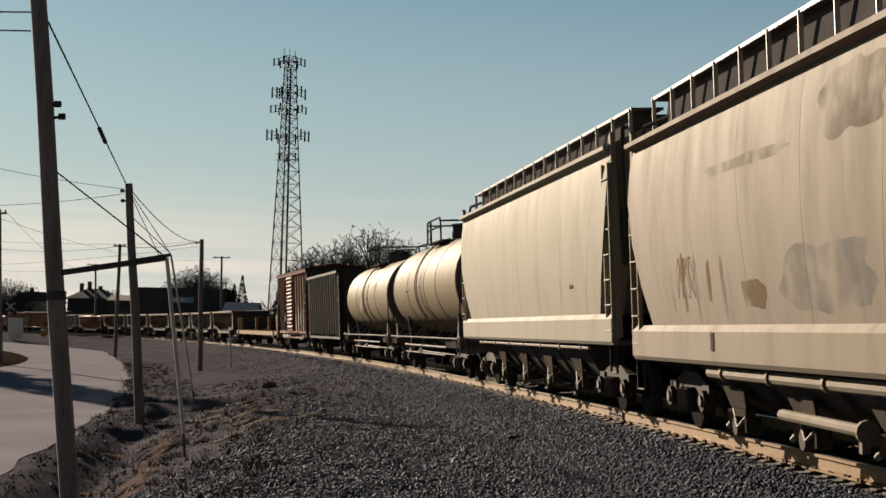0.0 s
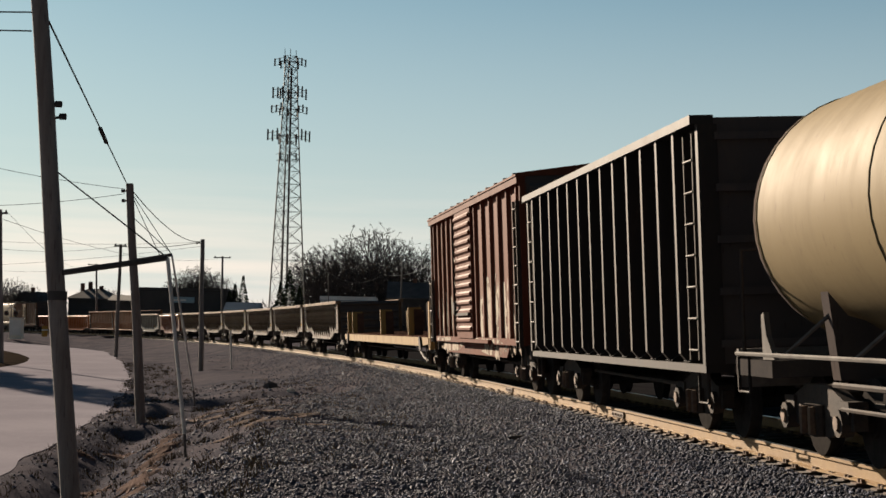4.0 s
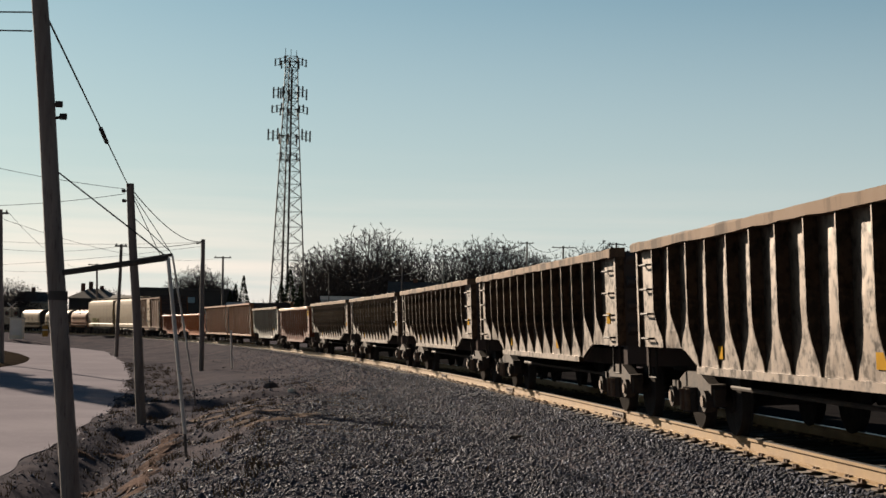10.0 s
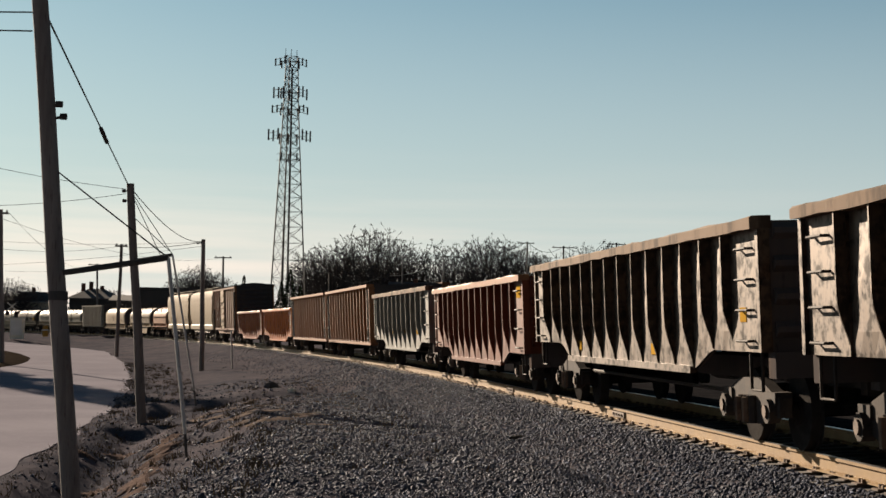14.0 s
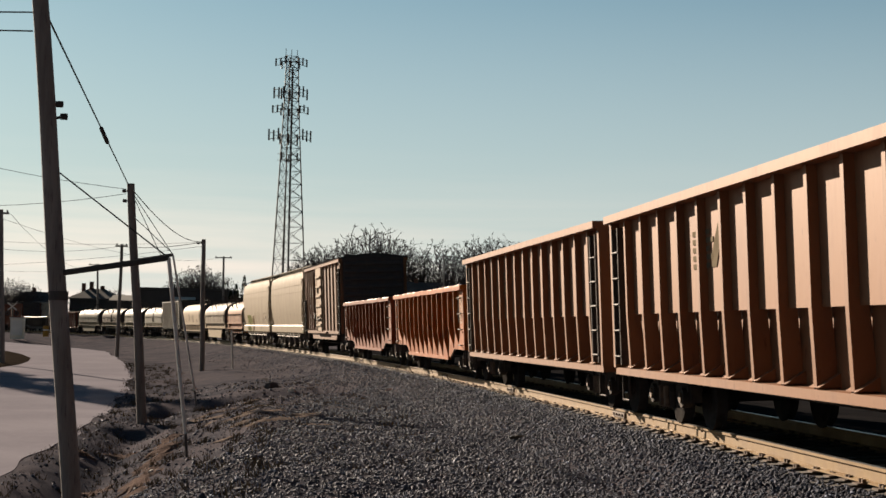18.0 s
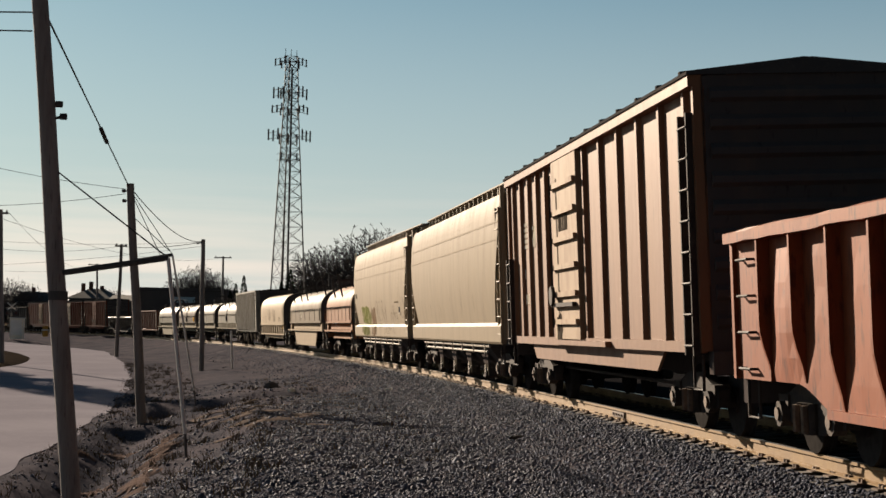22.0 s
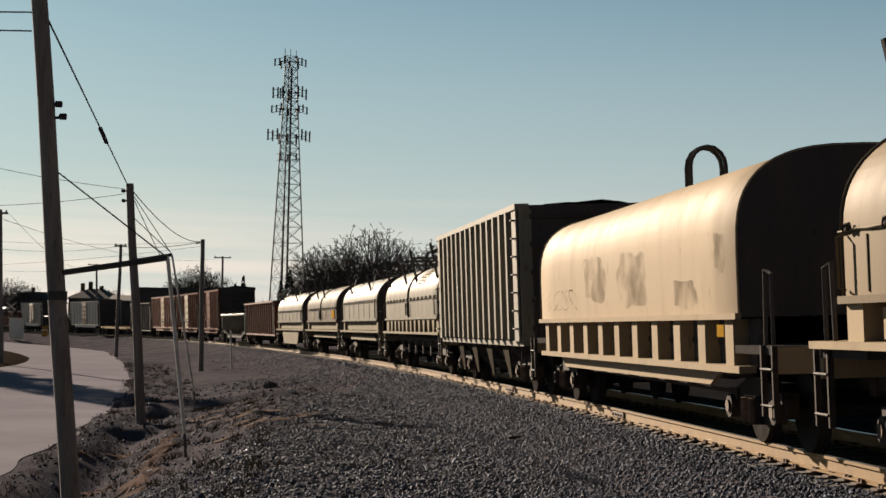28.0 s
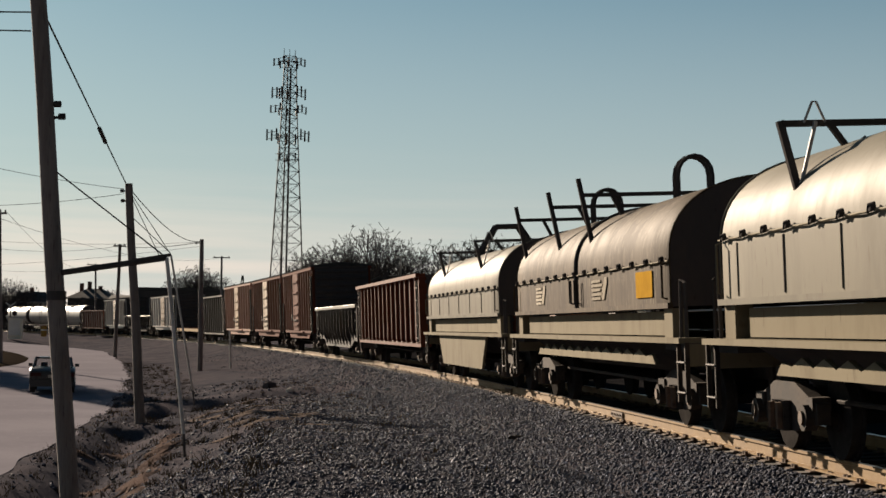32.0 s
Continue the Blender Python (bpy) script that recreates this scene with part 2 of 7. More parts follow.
def line(s):
    """Place and heading of the track's middle at s metres along it."""
    return np.interp(s, S_ALL, _tx), np.interp(s, S_ALL, _ty), np.interp(s, S_ALL, _head)


def beside(s, d, z=0.0):
    """A point d metres to the right of the track (the camera's side), at height z."""
    x, y, h = line(s)
    return x + d * np.sin(h), y - d * np.cos(h), z


def track_place(x, y):
    """Nearest s and offset d for arrays of points."""
    x, y = np.asarray(x, float).ravel(), np.asarray(y, float).ravel()
    ss = S_ALL[::4]
    px, py, ph = line(ss)
    s, d = np.empty(len(x)), np.empty(len(x))
    for k in range(0, len(x), 4000):
        a, b = x[k:k + 4000, None], y[k:k + 4000, None]
        i = ((a - px) ** 2 + (b - py) ** 2).argmin(1)
        dx, dy = a[:, 0] - px[i], b[:, 0] - py[i]
        d[k:k + 4000] = dx * np.sin(ph[i]) - dy * np.cos(ph[i])
        s[k:k + 4000] = ss[i] + dx * np.cos(ph[i]) + dy * np.sin(ph[i])
    return s, d


EDGE_Y = [-400, 0, 31, 46, 60, 72, 96, 112, 130, 150, 168, 188]
EDGE_X = [-8.0, -8.0, -8.1, -9.6, -11.3, -12.9, -17.0, -20.2, -24.2, -28.8, -37.0, -47.5]


def road_z(y):
    return np.interp(y, [-500, 60, 72, 96, 150, 190, 260, 400], [-1.65, -1.65, -1.47, -1.27, -1.0, -0.75, -0.35, -0.3])


NEAR_D = [0, 1.05, 1.45, 1.8, 2.7, 3.6, 6.6, 7.8, 9.3, 10.4, 12.5, 400]
NEAR_Z = [-0.25, -0.214, -0.232, -0.268, -0.55, -0.66, -0.73, -1.2, -1.82, -1.86, -1.72, -1.72]
FAR_D = [0, 1.05, 1.45, 1.8, 2.7, 4.0, 6.0, 7.5, 9.0, 10.0, 12.5, 400]
FAR_Z = [-0.25, -0.214, -0.232, -0.268, -0.60, -0.88, -1.03, -1.27, -1.36, -1.36, -1.36, -1.36]


def ground_z(x, y):
    """Height of the ground for arrays of points: ballast shoulder, shelf, ditch bank, road level."""
    x, y = np.asarray(x, float).ravel(), np.asarray(y, float).ravel()
    s, d = track_place(x, y)
    far = np.clip((y - 26) / 60, 0, 1)
    left = np.interp(d, NEAR_D, NEAR_Z) * (1 - far) + np.interp(d, FAR_D, FAR_Z) * far
    # the ditch ends in a steep earth step where a dirt ramp crosses it
    step = np.clip((y - 48.7) / 0.7, 0, 1)
    run = np.clip((y - 18) / 10, 0, 1)
    left = left - 0.42 * np.exp(-((d - 10.2) / 0.85) ** 2) * run * (1 - step)
    left = left + 0.30 * np.exp(-((d - 10.0) / 1.9) ** 2) * step * np.clip((64 - y) / 8, 0, 1) * np.clip((-8.9 - x) / 0.7, 0, 1)
    # a shallow hollow runs from the shelf out to the road
    left = left - 0.52 * np.exp(-((y - 57.2 - 0.3 * (x + 6)) / 1.9) ** 2) * np.clip((d - 2.8) / 1.4, 0, 1) * np.clip((11.0 - d) / 2, 0, 1)
    # level with the road beside it, and lower underneath it
    off = x - np.interp(y, EDGE_Y, EDGE_X)
    lift = np.clip((1.5 - off) / 1.3, 0, 1)
    under = np.clip((-0.15 - off) / 0.35, 0, 1) * (y < 190)
    left = left * (1 - lift) + (road_z(y) - 0.015 - 0.25 * under) * lift
    right = np.interp(-d, [0, 1.75, 3.2, 6, 12, 500], [-0.25, -0.25, -0.34, -0.42, -0.40, -0.35])
    z = np.where(d > 0, left, right)
    rough = np.clip((np.abs(d) - 3.0) / 2, 0, 1) * np.where(d < 0, 0.25, 1.0) * np.clip((off + 0.2) / 1.0, 0, 1)
    z = z + rough * (0.05 * wave(x * 0.9, y * 0.5) + 0.035 * wave(x * 2.7, y * 1.9, 1.0) + 0.02 * wave(x * 7.1, y * 4.3, 3.0))
    bank = np.clip(1 - np.abs(d - 8.6) / 2.0, 0, 1) * (1 - far)
    return z + bank * (0.13 * wave(x * 2.2, y * 1.1, 2.0) + 0.06 * wave(x * 6.0, y * 2.6, 5.0))


# ---------------- ground, road, track ----------------
def sheet(name, xs, ys, material):
    """A height field over a grid of lines."""
    gx, gy = np.meshgrid(xs, ys)
    z = ground_z(gx, gy)
    me = bpy.data.meshes.new(name)
    nx, ny = len(xs), len(ys)
    i = (np.arange(ny - 1)[:, None] * nx + np.arange(nx - 1)).ravel()
    quads = np.stack([i, i + 1, i + nx + 1, i + nx], 1)
    me.vertices.add(nx * ny)
    me.vertices.foreach_set("co", np.stack([gx.ravel(), gy.ravel(), z], 1).ravel())
    me.loops.add(quads.size)
    me.loops.foreach_set("vertex_index", quads.ravel())
    me.polygons.add(len(quads))
    me.polygons.foreach_set("loop_start", np.arange(len(quads)) * 4)
    me.update()
    me.validate()
    me.materials.append(material)
    me.polygons.foreach_set("use_smooth", np.ones(len(quads), bool))
    return new(name, me)


def spread(*runs):
    return np.unique(np.concatenate([np.arange(a, b, c) for a, b, c in runs]))


ground = sheet("ground", spread((-4500, -600, 300), (-600, -120, 40), (-120, -40, 5), (-40, -22, 1.0), (-22, -12, 0.3), (-12, 4, 0.14), (4, 10, 0.3), (10, 40, 1.5), (40, 400, 40), (400, 4600, 300)),
               spread((-1500, -100, 100), (-100, 6, 6), (6, 14, 0.35), (14, 52, 0.22), (52, 60, 0.4), (60, 120, 1.2), (120, 340, 4), (340, 800, 40), (800, 5000, 300)), SOIL)
tagged(ground, "dark cinder and gravel ground with thin dry grass", "ground", kind="structure")

# the road: a slab that follows its own profile, wide where a side street leaves it
def road_strip(ys, right, left):
    b = Build()
    rings = []
    for y in ys:
        r, q, z = float(right(y)), float(left(y)), float(road_z(y))
        mid = [r + (q - r) * k / 4 for k in range(5)]
        rings.append([(r, y, z - 0.35)] + [(m, y, z + 0.03 * math.sin(math.pi * i / 4)) for i, m in enumerate(mid)] + [(q, y, z - 0.35)])
    return b.loft(rings)


wig = lambda y: 0.10 * math.sin(y * 0.45) + 0.07 * math.sin(y * 1.1 + 1)
road = part("road", road_strip(list(np.arange(-400, 0, 40)) + list(np.arange(0, 190, 0.6)), lambda y: np.interp(y, EDGE_Y, EDGE_X) + wig(y),
                               lambda y: np.interp(y, [-400, 55, 62, 84, 92, 110, 134, 142, 188], [-16.5, -18, -60, -60, -24.6, -26.4, -37, -120, -130])), ASPHALT, None, smooth=True)
tagged(road, "pale worn asphalt road with a ragged edge", "road", kind="structure")

DRY_GRASS = surface("dry_grass", (0.040, 0.032, 0.026), (0.028, 0.023, 0.019), (0.055, 0.046, 0.037), scale=0.5, fine=10, rough=0.95, bump=0.6, bump_far=0.04, spec=0.0)
isl = Build()
ring = [(-24.9, 91), (-24.4, 96), (-25.0, 104), (-26.3, 112), (-28.0, 120), (-31.0, 130), (-35.0, 141), (-40.0, 152), (-50.0, 158), (-62.0, 150), (-66.0, 120), (-58.0, 96), (-42.0, 89), (-30.0, 88)]
isl.loft([[(x, y, float(road_z(y)) + h) for x, y in [(-44 + (p[0] + 44) * k, 120 + (p[1] - 120) * k) for p in ring]] for k, h in ((1.01, -0.1), (0.985, 0.08), (0.85, 0.24), (0.6, 0.36), (0.1, 0.42))])
tagged(part("verge", isl, DRY_GRASS, None, smooth=True), "low island of dry brown grass in the road", "verge", kind="structure")

# rails: foot, web and head swept along the line
FOOT = [(-0.07, -0.18), (0.07, -0.18), (0.07, -0.165), (0.012, -0.145), (0.010, -0.045), (0.036, -0.035), (0.036, -0.0025), (0.030, 0.0), (-0.030, 0.0), (-0.036, -0.0025), (-0.036, -0.035),
        (-0.010, -0.045), (-0.012, -0.145), (-0.07, -0.165)]
for side, lift in ((0.753, 0.0), (-0.753, 0.0753)):
    b = Build()
    stops = np.concatenate([np.arange(-560, -40, 4.0), np.arange(-40, 12, 1.0), np.arange(12, 560, 8.0)])
    b.loft([[beside(s, side + o[0], o[1] + lift) for o in FOOT] for s in stops])
    me = b.mesh("rail", [RAIL_SIDE, RAIL_HEAD], smooth=False)
    idx = [1 if (p.normal.z > 0.5 and p.center.z > lift - 0.006) else 0 for p in me.polygons]
    me.polygons.foreach_set("material_index", idx)
    tagged(new("rail", me), "rusty steel rail with a polished head", "rail", group="rails of the track", kind="structure")
    # joint bars of the near rail
JOINT = Build()
JOINT.box(-0.45, 0.45, 0.012, 0.045, -0.14, -0.05)
for k in range(4):
    JOINT.disc((-0.33 + 0.22 * k, 0.055, -0.095), 0.022, 0.03, n=6)
joint_mesh = JOINT.mesh("joint_bar", PLATE_RUST)
for s in (-27.2, -39.1, -15.3, -51.0, -63.0):
    x, y, h = line(s)
    px, py, _ = beside(s, 0.753)
    tagged(new("joint_bar", joint_mesh), "rusty bolted rail joint bar", "joint bar", group="rail joints").matrix_basis = pose(px, py, 0, 0, 0, math.degrees(h) + 180)

# sleepers with their plates and spikes; the near ones are pieces of their own
track_bed = tagged(new("track"), "railway track of creosoted sleepers in dark ballast", "track", kind="structure")
tie = Build()
tie.box(-0.115, 0.115, -1.26, 1.26, -0.36, -0.185)
tie_mesh = tie.mesh("sleeper", TIE_WOOD)
plate = Build()
for q in (0.753, -0.753):
    plate.box(-0.09, 0.09, q - 0.17, q + 0.17, -0.185, -0.172)
    for dx in (-0.05, 0.05):
        for dy in (-0.09, 0.09):
            plate.box(dx - 0.016, dx + 0.016, q + dy - 0.02, q + dy + 0.02, -0.172, -0.135)
plate_mesh = plate.mesh("tie_plate", PLATE_RUST)
rest = Build()
rng = random.Random(4)
for k in range(-400, 400):
    s = k * 0.52
    x, y, h = line(s)
    m = pose(float(x), float(y), 0.036 + rng.uniform(-0.012, 0.006), math.degrees(CANT), 0, math.degrees(h) + rng.uniform(-1.2, 1.2)) @ pose(0, rng.uniform(-0.05, 0.05), 0)
    if -70 < s < 5:
        part("sleeper", tie_mesh, None, track_bed, at=m)
        part("tie_plate", plate_mesh, None, track_bed, at=m)
    elif s <= 40:
        rest.add([tuple(m @ Vector((a, c, e))) for e in (-0.36, -0.185) for c in (-1.3, 1.3) for a in (-0.115, 0.115)],
                 [(0, 2, 3, 1), (4, 5, 7, 6), (0, 1, 5, 4), (2, 6, 7, 3), (0, 4, 6, 2), (1, 3, 7, 5)])
tagged(part("far_sleepers", rest, TIE_WOOD, track_bed), kind="stuff")


# near-black strip of ground laid beyond the far rail
DARK_STRIP = surface("near_black_ground", (0.011, 0.0108, 0.012), (0.018, 0.017, 0.0175), (0.026, 0.025, 0.026), scale=0.8, fine=14, rough=0.95, bump=0.8, bump_far=0.03, spec=0.0, shift=0.0)
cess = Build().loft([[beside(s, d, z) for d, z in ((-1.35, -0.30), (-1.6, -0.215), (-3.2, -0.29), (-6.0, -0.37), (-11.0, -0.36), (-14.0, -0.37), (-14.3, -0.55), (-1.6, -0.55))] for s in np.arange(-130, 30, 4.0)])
tagged(part("cess", cess, DARK_STRIP, None, smooth=True), "strip of near-black ground beside the far rail", "cess", kind="structure")


# ballast stones: one mass of broken rock
def stones(name, count, s_range, d_range, size, seed, material, label, near_power=1.0, sink=0.25, taper=(1, 1), bare=1.0):
    r = np.random.default_rng(seed)
    s = s_range[0] + (s_range[1] - s_range[0]) * r.random(count) ** near_power
    d = d_range[0] + (d_range[1] - d_range[0]) * r.beta(*taper, count)
    x, y, _ = beside(s, d)
    # few stones lie on the bare earth by the ditch
    edge = -3.3 - 0.035 * (y - 34) + 0.5 * wave(x * 0.8, y * 0.6)
    keep = (y < 32) | (x > edge) | (x > edge - 0.8) & (r.random(count) < 0.5) | (r.random(count) < bare)
    x, y = x[keep], y[keep]
    count = len(x)
    z = ground_z(x, y)
    k = size[0] * (size[1] / size[0]) ** (r.random(count) ** 2.0)
    cube = np.array([(a, b, c) for c in (-1, 1) for b in (-1, 1) for a in (-1, 1)], float) * 0.5
    v = cube[None] * (0.75 + 0.5 * r.random((count, 1, 3))) + r.uniform(-0.19, 0.19, (count, 8, 3))
    q = r.normal(size=(count, 4))
    q /= np.linalg.norm(q, axis=1, keepdims=True)
    w, a, b, c = q.T
    R = np.stack([np.stack([1 - 2 * (b * b + c * c), 2 * (a * b - c * w), 2 * (a * c + b * w)], 1), np.stack([2 * (a * b + c * w), 1 - 2 * (a * a + c * c), 2 * (b * c - a * w)], 1),
                  np.stack([2 * (a * c - b * w), 2 * (b * c + a * w), 1 - 2 * (a * a + b * b)], 1)], 1)
    v = np.einsum("nij,nkj->nki", R, v) * k[:, None, None] + np.stack([x, y, z + k * sink], 1)[:, None]
    quad = np.array([(0, 2, 3, 1), (4, 5, 7, 6), (0, 1, 5, 4), (2, 6, 7, 3), (0, 4, 6, 2), (1, 3, 7, 5)])
    f = (quad[None] + 8 * np.arange(count)[:, None, None]).reshape(-1, 4)
    me = bpy.data.meshes.new(name)
    me.vertices.add(count * 8)
    me.vertices.foreach_set("co", v.ravel())
    me.loops.add(f.size)
    me.loops.foreach_set("vertex_index", f.ravel())
    me.polygons.add(len(f))
    me.polygons.foreach_set("loop_start", np.arange(len(f)) * 4)
    me.update()
    me.materials.append(material)
    return tagged(new(name, me), label, "ballast", kind="stuff")


stones("ballast", 135000, (-46, 4), (1.02, 11.0), (0.012, 0.036), 1, STONE, "dark broken ballast stones beside the rail", 0.62, taper=(1.0, 1.75), bare=0.10)
stones("ballast", 12000, (-125, -40), (1.25, 6.0), (0.02, 0.05), 2, STONE, "dark broken ballast stones along the curve", 0.7, taper=(1.0, 2.2), bare=0.35)
stones("ballast", 7000, (-60, 5), (-0.62, 0.62), (0.04, 0.08), 3, STONE, "dark broken ballast stones between the rails")
stones("gravel", 5000, (-60, 0), (3.5, 11.5), (0.015, 0.07), 5, STONE, "scattered gravel and larger rocks on the dirt bank", 1.0, 0.15)

# dry weeds: tufts of thin blades on the banks
STRAW = surface("dry_weed_straw", (0.085, 0.062, 0.036), (0.055, 0.042, 0.027), (0.11, 0.085, 0.055), scale=1, fine=8, rough=0.9, bump=0.0, spec=0.1, island=True, shift=0.5)


def weeds(name, label, tufts, seed, tall, place):
    r = np.random.default_rng(seed)
    b = Build()
    for k in range(tufts):
        x, y = place(r)
        z = float(ground_z([x], [y])[0])
        h = tall * r.uniform(0.4, 1.2)
        for j in range(9):
            a, lean = r.uniform(0, 6.28), r.uniform(0.1, 0.9)
            o = (x + r.normal(0, 0.07), y + r.normal(0, 0.07))
            w = 0.010
            tip = (o[0] + math.cos(a) * h * lean, o[1] + math.sin(a) * h * lean, z + h * r.uniform(0.5, 1.0))
            b.add([(o[0] - w, o[1], z - 0.02), (o[0] + w, o[1], z - 0.02), tip, (o[0], o[1] + w, z - 0.02)], [(0, 1, 2), (1, 3, 2), (3, 0, 2)])
    return tagged(part(name, b, STRAW, None), label, "weeds", kind="stuff")


def by_track(s0, s1, d0, d1):
    def at(r):
        x, y, _ = beside(r.uniform(s0, s1), r.uniform(d0, d1))
        return float(x), float(y)
    return at


# drifts of pale sandy soil on the shelf
SAND = surface("pale_sandy_soil", (0.16, 0.125, 0.105), (0.10, 0.082, 0.072), (0.06, 0.052, 0.05), scale=1.2, fine=14, rough=0.95, bump=0.5, bump_far=0.03, spec=0.0, cover=0.52, cover2=0.56)
BANK = surface("reddish_bank_earth", (0.105, 0.078, 0.068), (0.065, 0.050, 0.046), (0.15, 0.115, 0.10), scale=1.6, fine=10, rough=0.95, bump=0.9, bump_far=0.05, spec=0.0, cover=0.50, cover2=0.60)


def drift(x, y, a, b, seed, mat, label, rise=0.035, turn=0.0):
    """A thin ragged tongue of loose soil that follows the ground."""
    r = random.Random(seed)
    n = 30
    rim = [r.uniform(0.55, 1.15) for i in range(n)]
    rings = []
    for f, h in ((1.0, -0.04), (0.85, 0.010), (0.6, rise * 0.8), (0.35, rise), (0.1, rise)):
        pts = [(a * f * rim[i] * math.cos(i * 2 * math.pi / n), b * f * rim[i] * math.sin(i * 2 * math.pi / n)) for i in range(n)]
        pts = [(x + p * math.cos(turn) - q * math.sin(turn), y + p * math.sin(turn) + q * math.cos(turn)) for p, q in pts]
        zs = ground_z([p[0] for p in pts], [p[1] for p in pts])
        rings.append([(p[0], p[1], float(z) + h) for p, z in zip(pts, zs)])
    tagged(part("soil_drift", Build().loft(rings), mat, None, smooth=True), label, "soil", kind="structure")


for k, (x, y, a, b) in enumerate(((-3.7, 38.6, 0.75, 0.9), (-3.2, 40.9, 0.6, 1.0), (-4.5, 40.4, 0.7, 0.5), (-5.6, 45.6, 0.7, 0.6), (-6.3, 47.6, 0.6, 0.5), (-2.6, 36.6, 0.5, 0.35), (-4.4, 36.0, 0.4, 0.3), (-4.4, 42.8, 1.0, 0.45), (-5.3, 44.2, 0.9, 0.5), (-3.3, 39.7, 0.9, 0.4), (-6.3, 49.2, 1.0, 0.45), (-5.6, 51.6, 0.9, 0.4), (-4.6, 47.4, 0.9, 0.35))):
    drift(x, y, a, b, 50 + k, SAND, "low drift of pale sandy soil on the cinders")
for k, (x, y, a, b) in enumerate(((-5.8, 34.0, 0.5, 1.6), (-6.1, 37.2, 0.55, 1.5), (-6.4, 40.3, 0.5, 1.4), (-5.5, 31.0, 0.45, 1.3), (-6.9, 35.6, 0.35, 1.2), (-6.7, 43.2, 0.45, 1.2), (-7.9, 44.0, 0.5, 1.0), (-8.4, 41.5, 0.35, 1.0))):
    drift(x, y, a, b, 70 + k, BANK, "reddish bare earth on the ditch bank", 0.05)
weeds("dry_weeds", "thin dry weeds on the ditch bank", 420, 8, 0.20, by_track(-45, -8, 6.5, 11.5))
weeds("dry_weeds", "dry brown weeds on the bank beside the road", 420, 9, 0.17, by_track(-105, -48, 8.0, 11.5))
weeds("dry_weeds", "thin dry grass on the ballast shelf", 260, 10, 0.12, by_track(-60, -10, 3.5, 7.0))


# ---------------- poles and wires ----------------
def pole(base, top, r0, r1, label, arms=(), group="line poles"):
    """A wooden pole from its foot to its top, with fittings given as (kind, height fraction, ...)."""
    b, t = Vector(base), Vector(top)
    p = thing("utility_pole", label, "utility pole", group, Matrix.Translation(b))
    way = t - b
    path = [way * k + Vector((0.012 * math.sin(k * 9 + b.x), 0, 0)) for k in np.linspace(-0.04, 1, 9)]
    part("shaft", Build().tube(path, r0, 12, r1), POLE_WOOD, p, smooth=True)
    for kind, k, *o in arms:
        at = way * k
        if kind == "tee":
            part("crossarm", Build().box(at.x - o[0], at.x + o[0], at.y - 0.18, at.y - 0.06, at.z - 0.06, at.z + 0.06), POLE_WOOD, p)
            for q in o[1]:
                part("insulator", Build().disc((at.x + q, at.y - 0.12, at.z + 0.12), 0.05, 0.14, "z", 8), GALV, p)
        elif kind == "collar":
            part("collar", Build().disc(tuple(at), o[0], o[1], "z", 14), BLACK_IRON, p)
        elif kind == "bracket":
            part("bracket", Build().tube([at, at + Vector(o[0])], 0.022, 6).disc(tuple(at + Vector(o[0])), 0.05, 0.10, "x", 8), BLACK_IRON, p)
    return p


pole((-5.49, 26.5, -1.9), (-6.33, 26.6, 6.9), 0.150, 0.122, "weathered grey wooden pole with a guy strut", [("collar", 0.405, 0.152, 0.14), ("bracket", 0.71, (0.25, 0, 0.05)), ("bracket", 0.735, (0.2, 0, 0.02))])
pole((-8.63, 51, -1.85), (-9.19, 51, 5.38), 0.15, 0.11, "weathered grey wooden pole beside the ditch", [("bracket", 0.97, (-0.2, 0, 0.0)), ("bracket", 0.93, (-0.2, 0, 0.0))])
pole((-13.1, 96, -1.35), (-13.2, 96, 6.05), 0.15, 0.11, "dark wooden line pole near the curve", [("bracket", 0.97, (-0.3, 0, 0.0))])
pole((-23.9, 129, -1.0), (-23.75, 129, 7.2), 0.15, 0.11, "dark wooden pole with a short crossarm", [("tee", 0.985, 0.45, (-0.35, 0.35))])


# ---------------- paints of the train ----------------
CREAM = paint("cream_hopper_paint", (0.325, 0.265, 0.19), (0.275, 0.222, 0.158), cover=0.56, rough=0.75, spec=0.1, dirt=(0.26, 0.21, 0.155))
PALE = paint("pale_hopper_paint", (0.415, 0.372, 0.272), (0.375, 0.336, 0.245), cover=0.58, rough=0.75, spec=0.1, dirt=(0.39, 0.345, 0.26))
TANK_GREY = paint("dull_tank_paint", (0.385, 0.300, 0.168), (0.325, 0.252, 0.140), cover=0.56, rough=0.62, spec=0.03, dirt=(0.27, 0.20, 0.125))
CREAM_BRIGHT = paint("bright_cream_hopper_paint", (0.485, 0.382, 0.250), (0.43, 0.335, 0.22), cover=0.56, rough=0.62, spec=0.035, dirt=(0.37, 0.285, 0.19))
TANK_WHITE = paint("white_tank_paint", (0.68, 0.64, 0.58), (0.56, 0.51, 0.44), cover=0.6, rough=0.42, spec=0.45)
SALMON = paint("salmon_boxcar_paint", (0.60, 0.31, 0.205), (0.46, 0.22, 0.145), cover=0.58, rough=0.5, spec=0.16, dirt=(0.30, 0.15, 0.10))
BROWN_BOX = paint("brown_boxcar_paint", (0.24, 0.080, 0.047), (0.19, 0.062, 0.038), cover=0.56, dirt=(0.13, 0.046, 0.030), rough=0.62, spec=0.025)
TAN_BOX = paint("faded_orange_brown_paint", (0.36, 0.185, 0.105), (0.27, 0.125, 0.070), cover=0.56, dirt=(0.17, 0.08, 0.048), rough=0.55, spec=0.12)
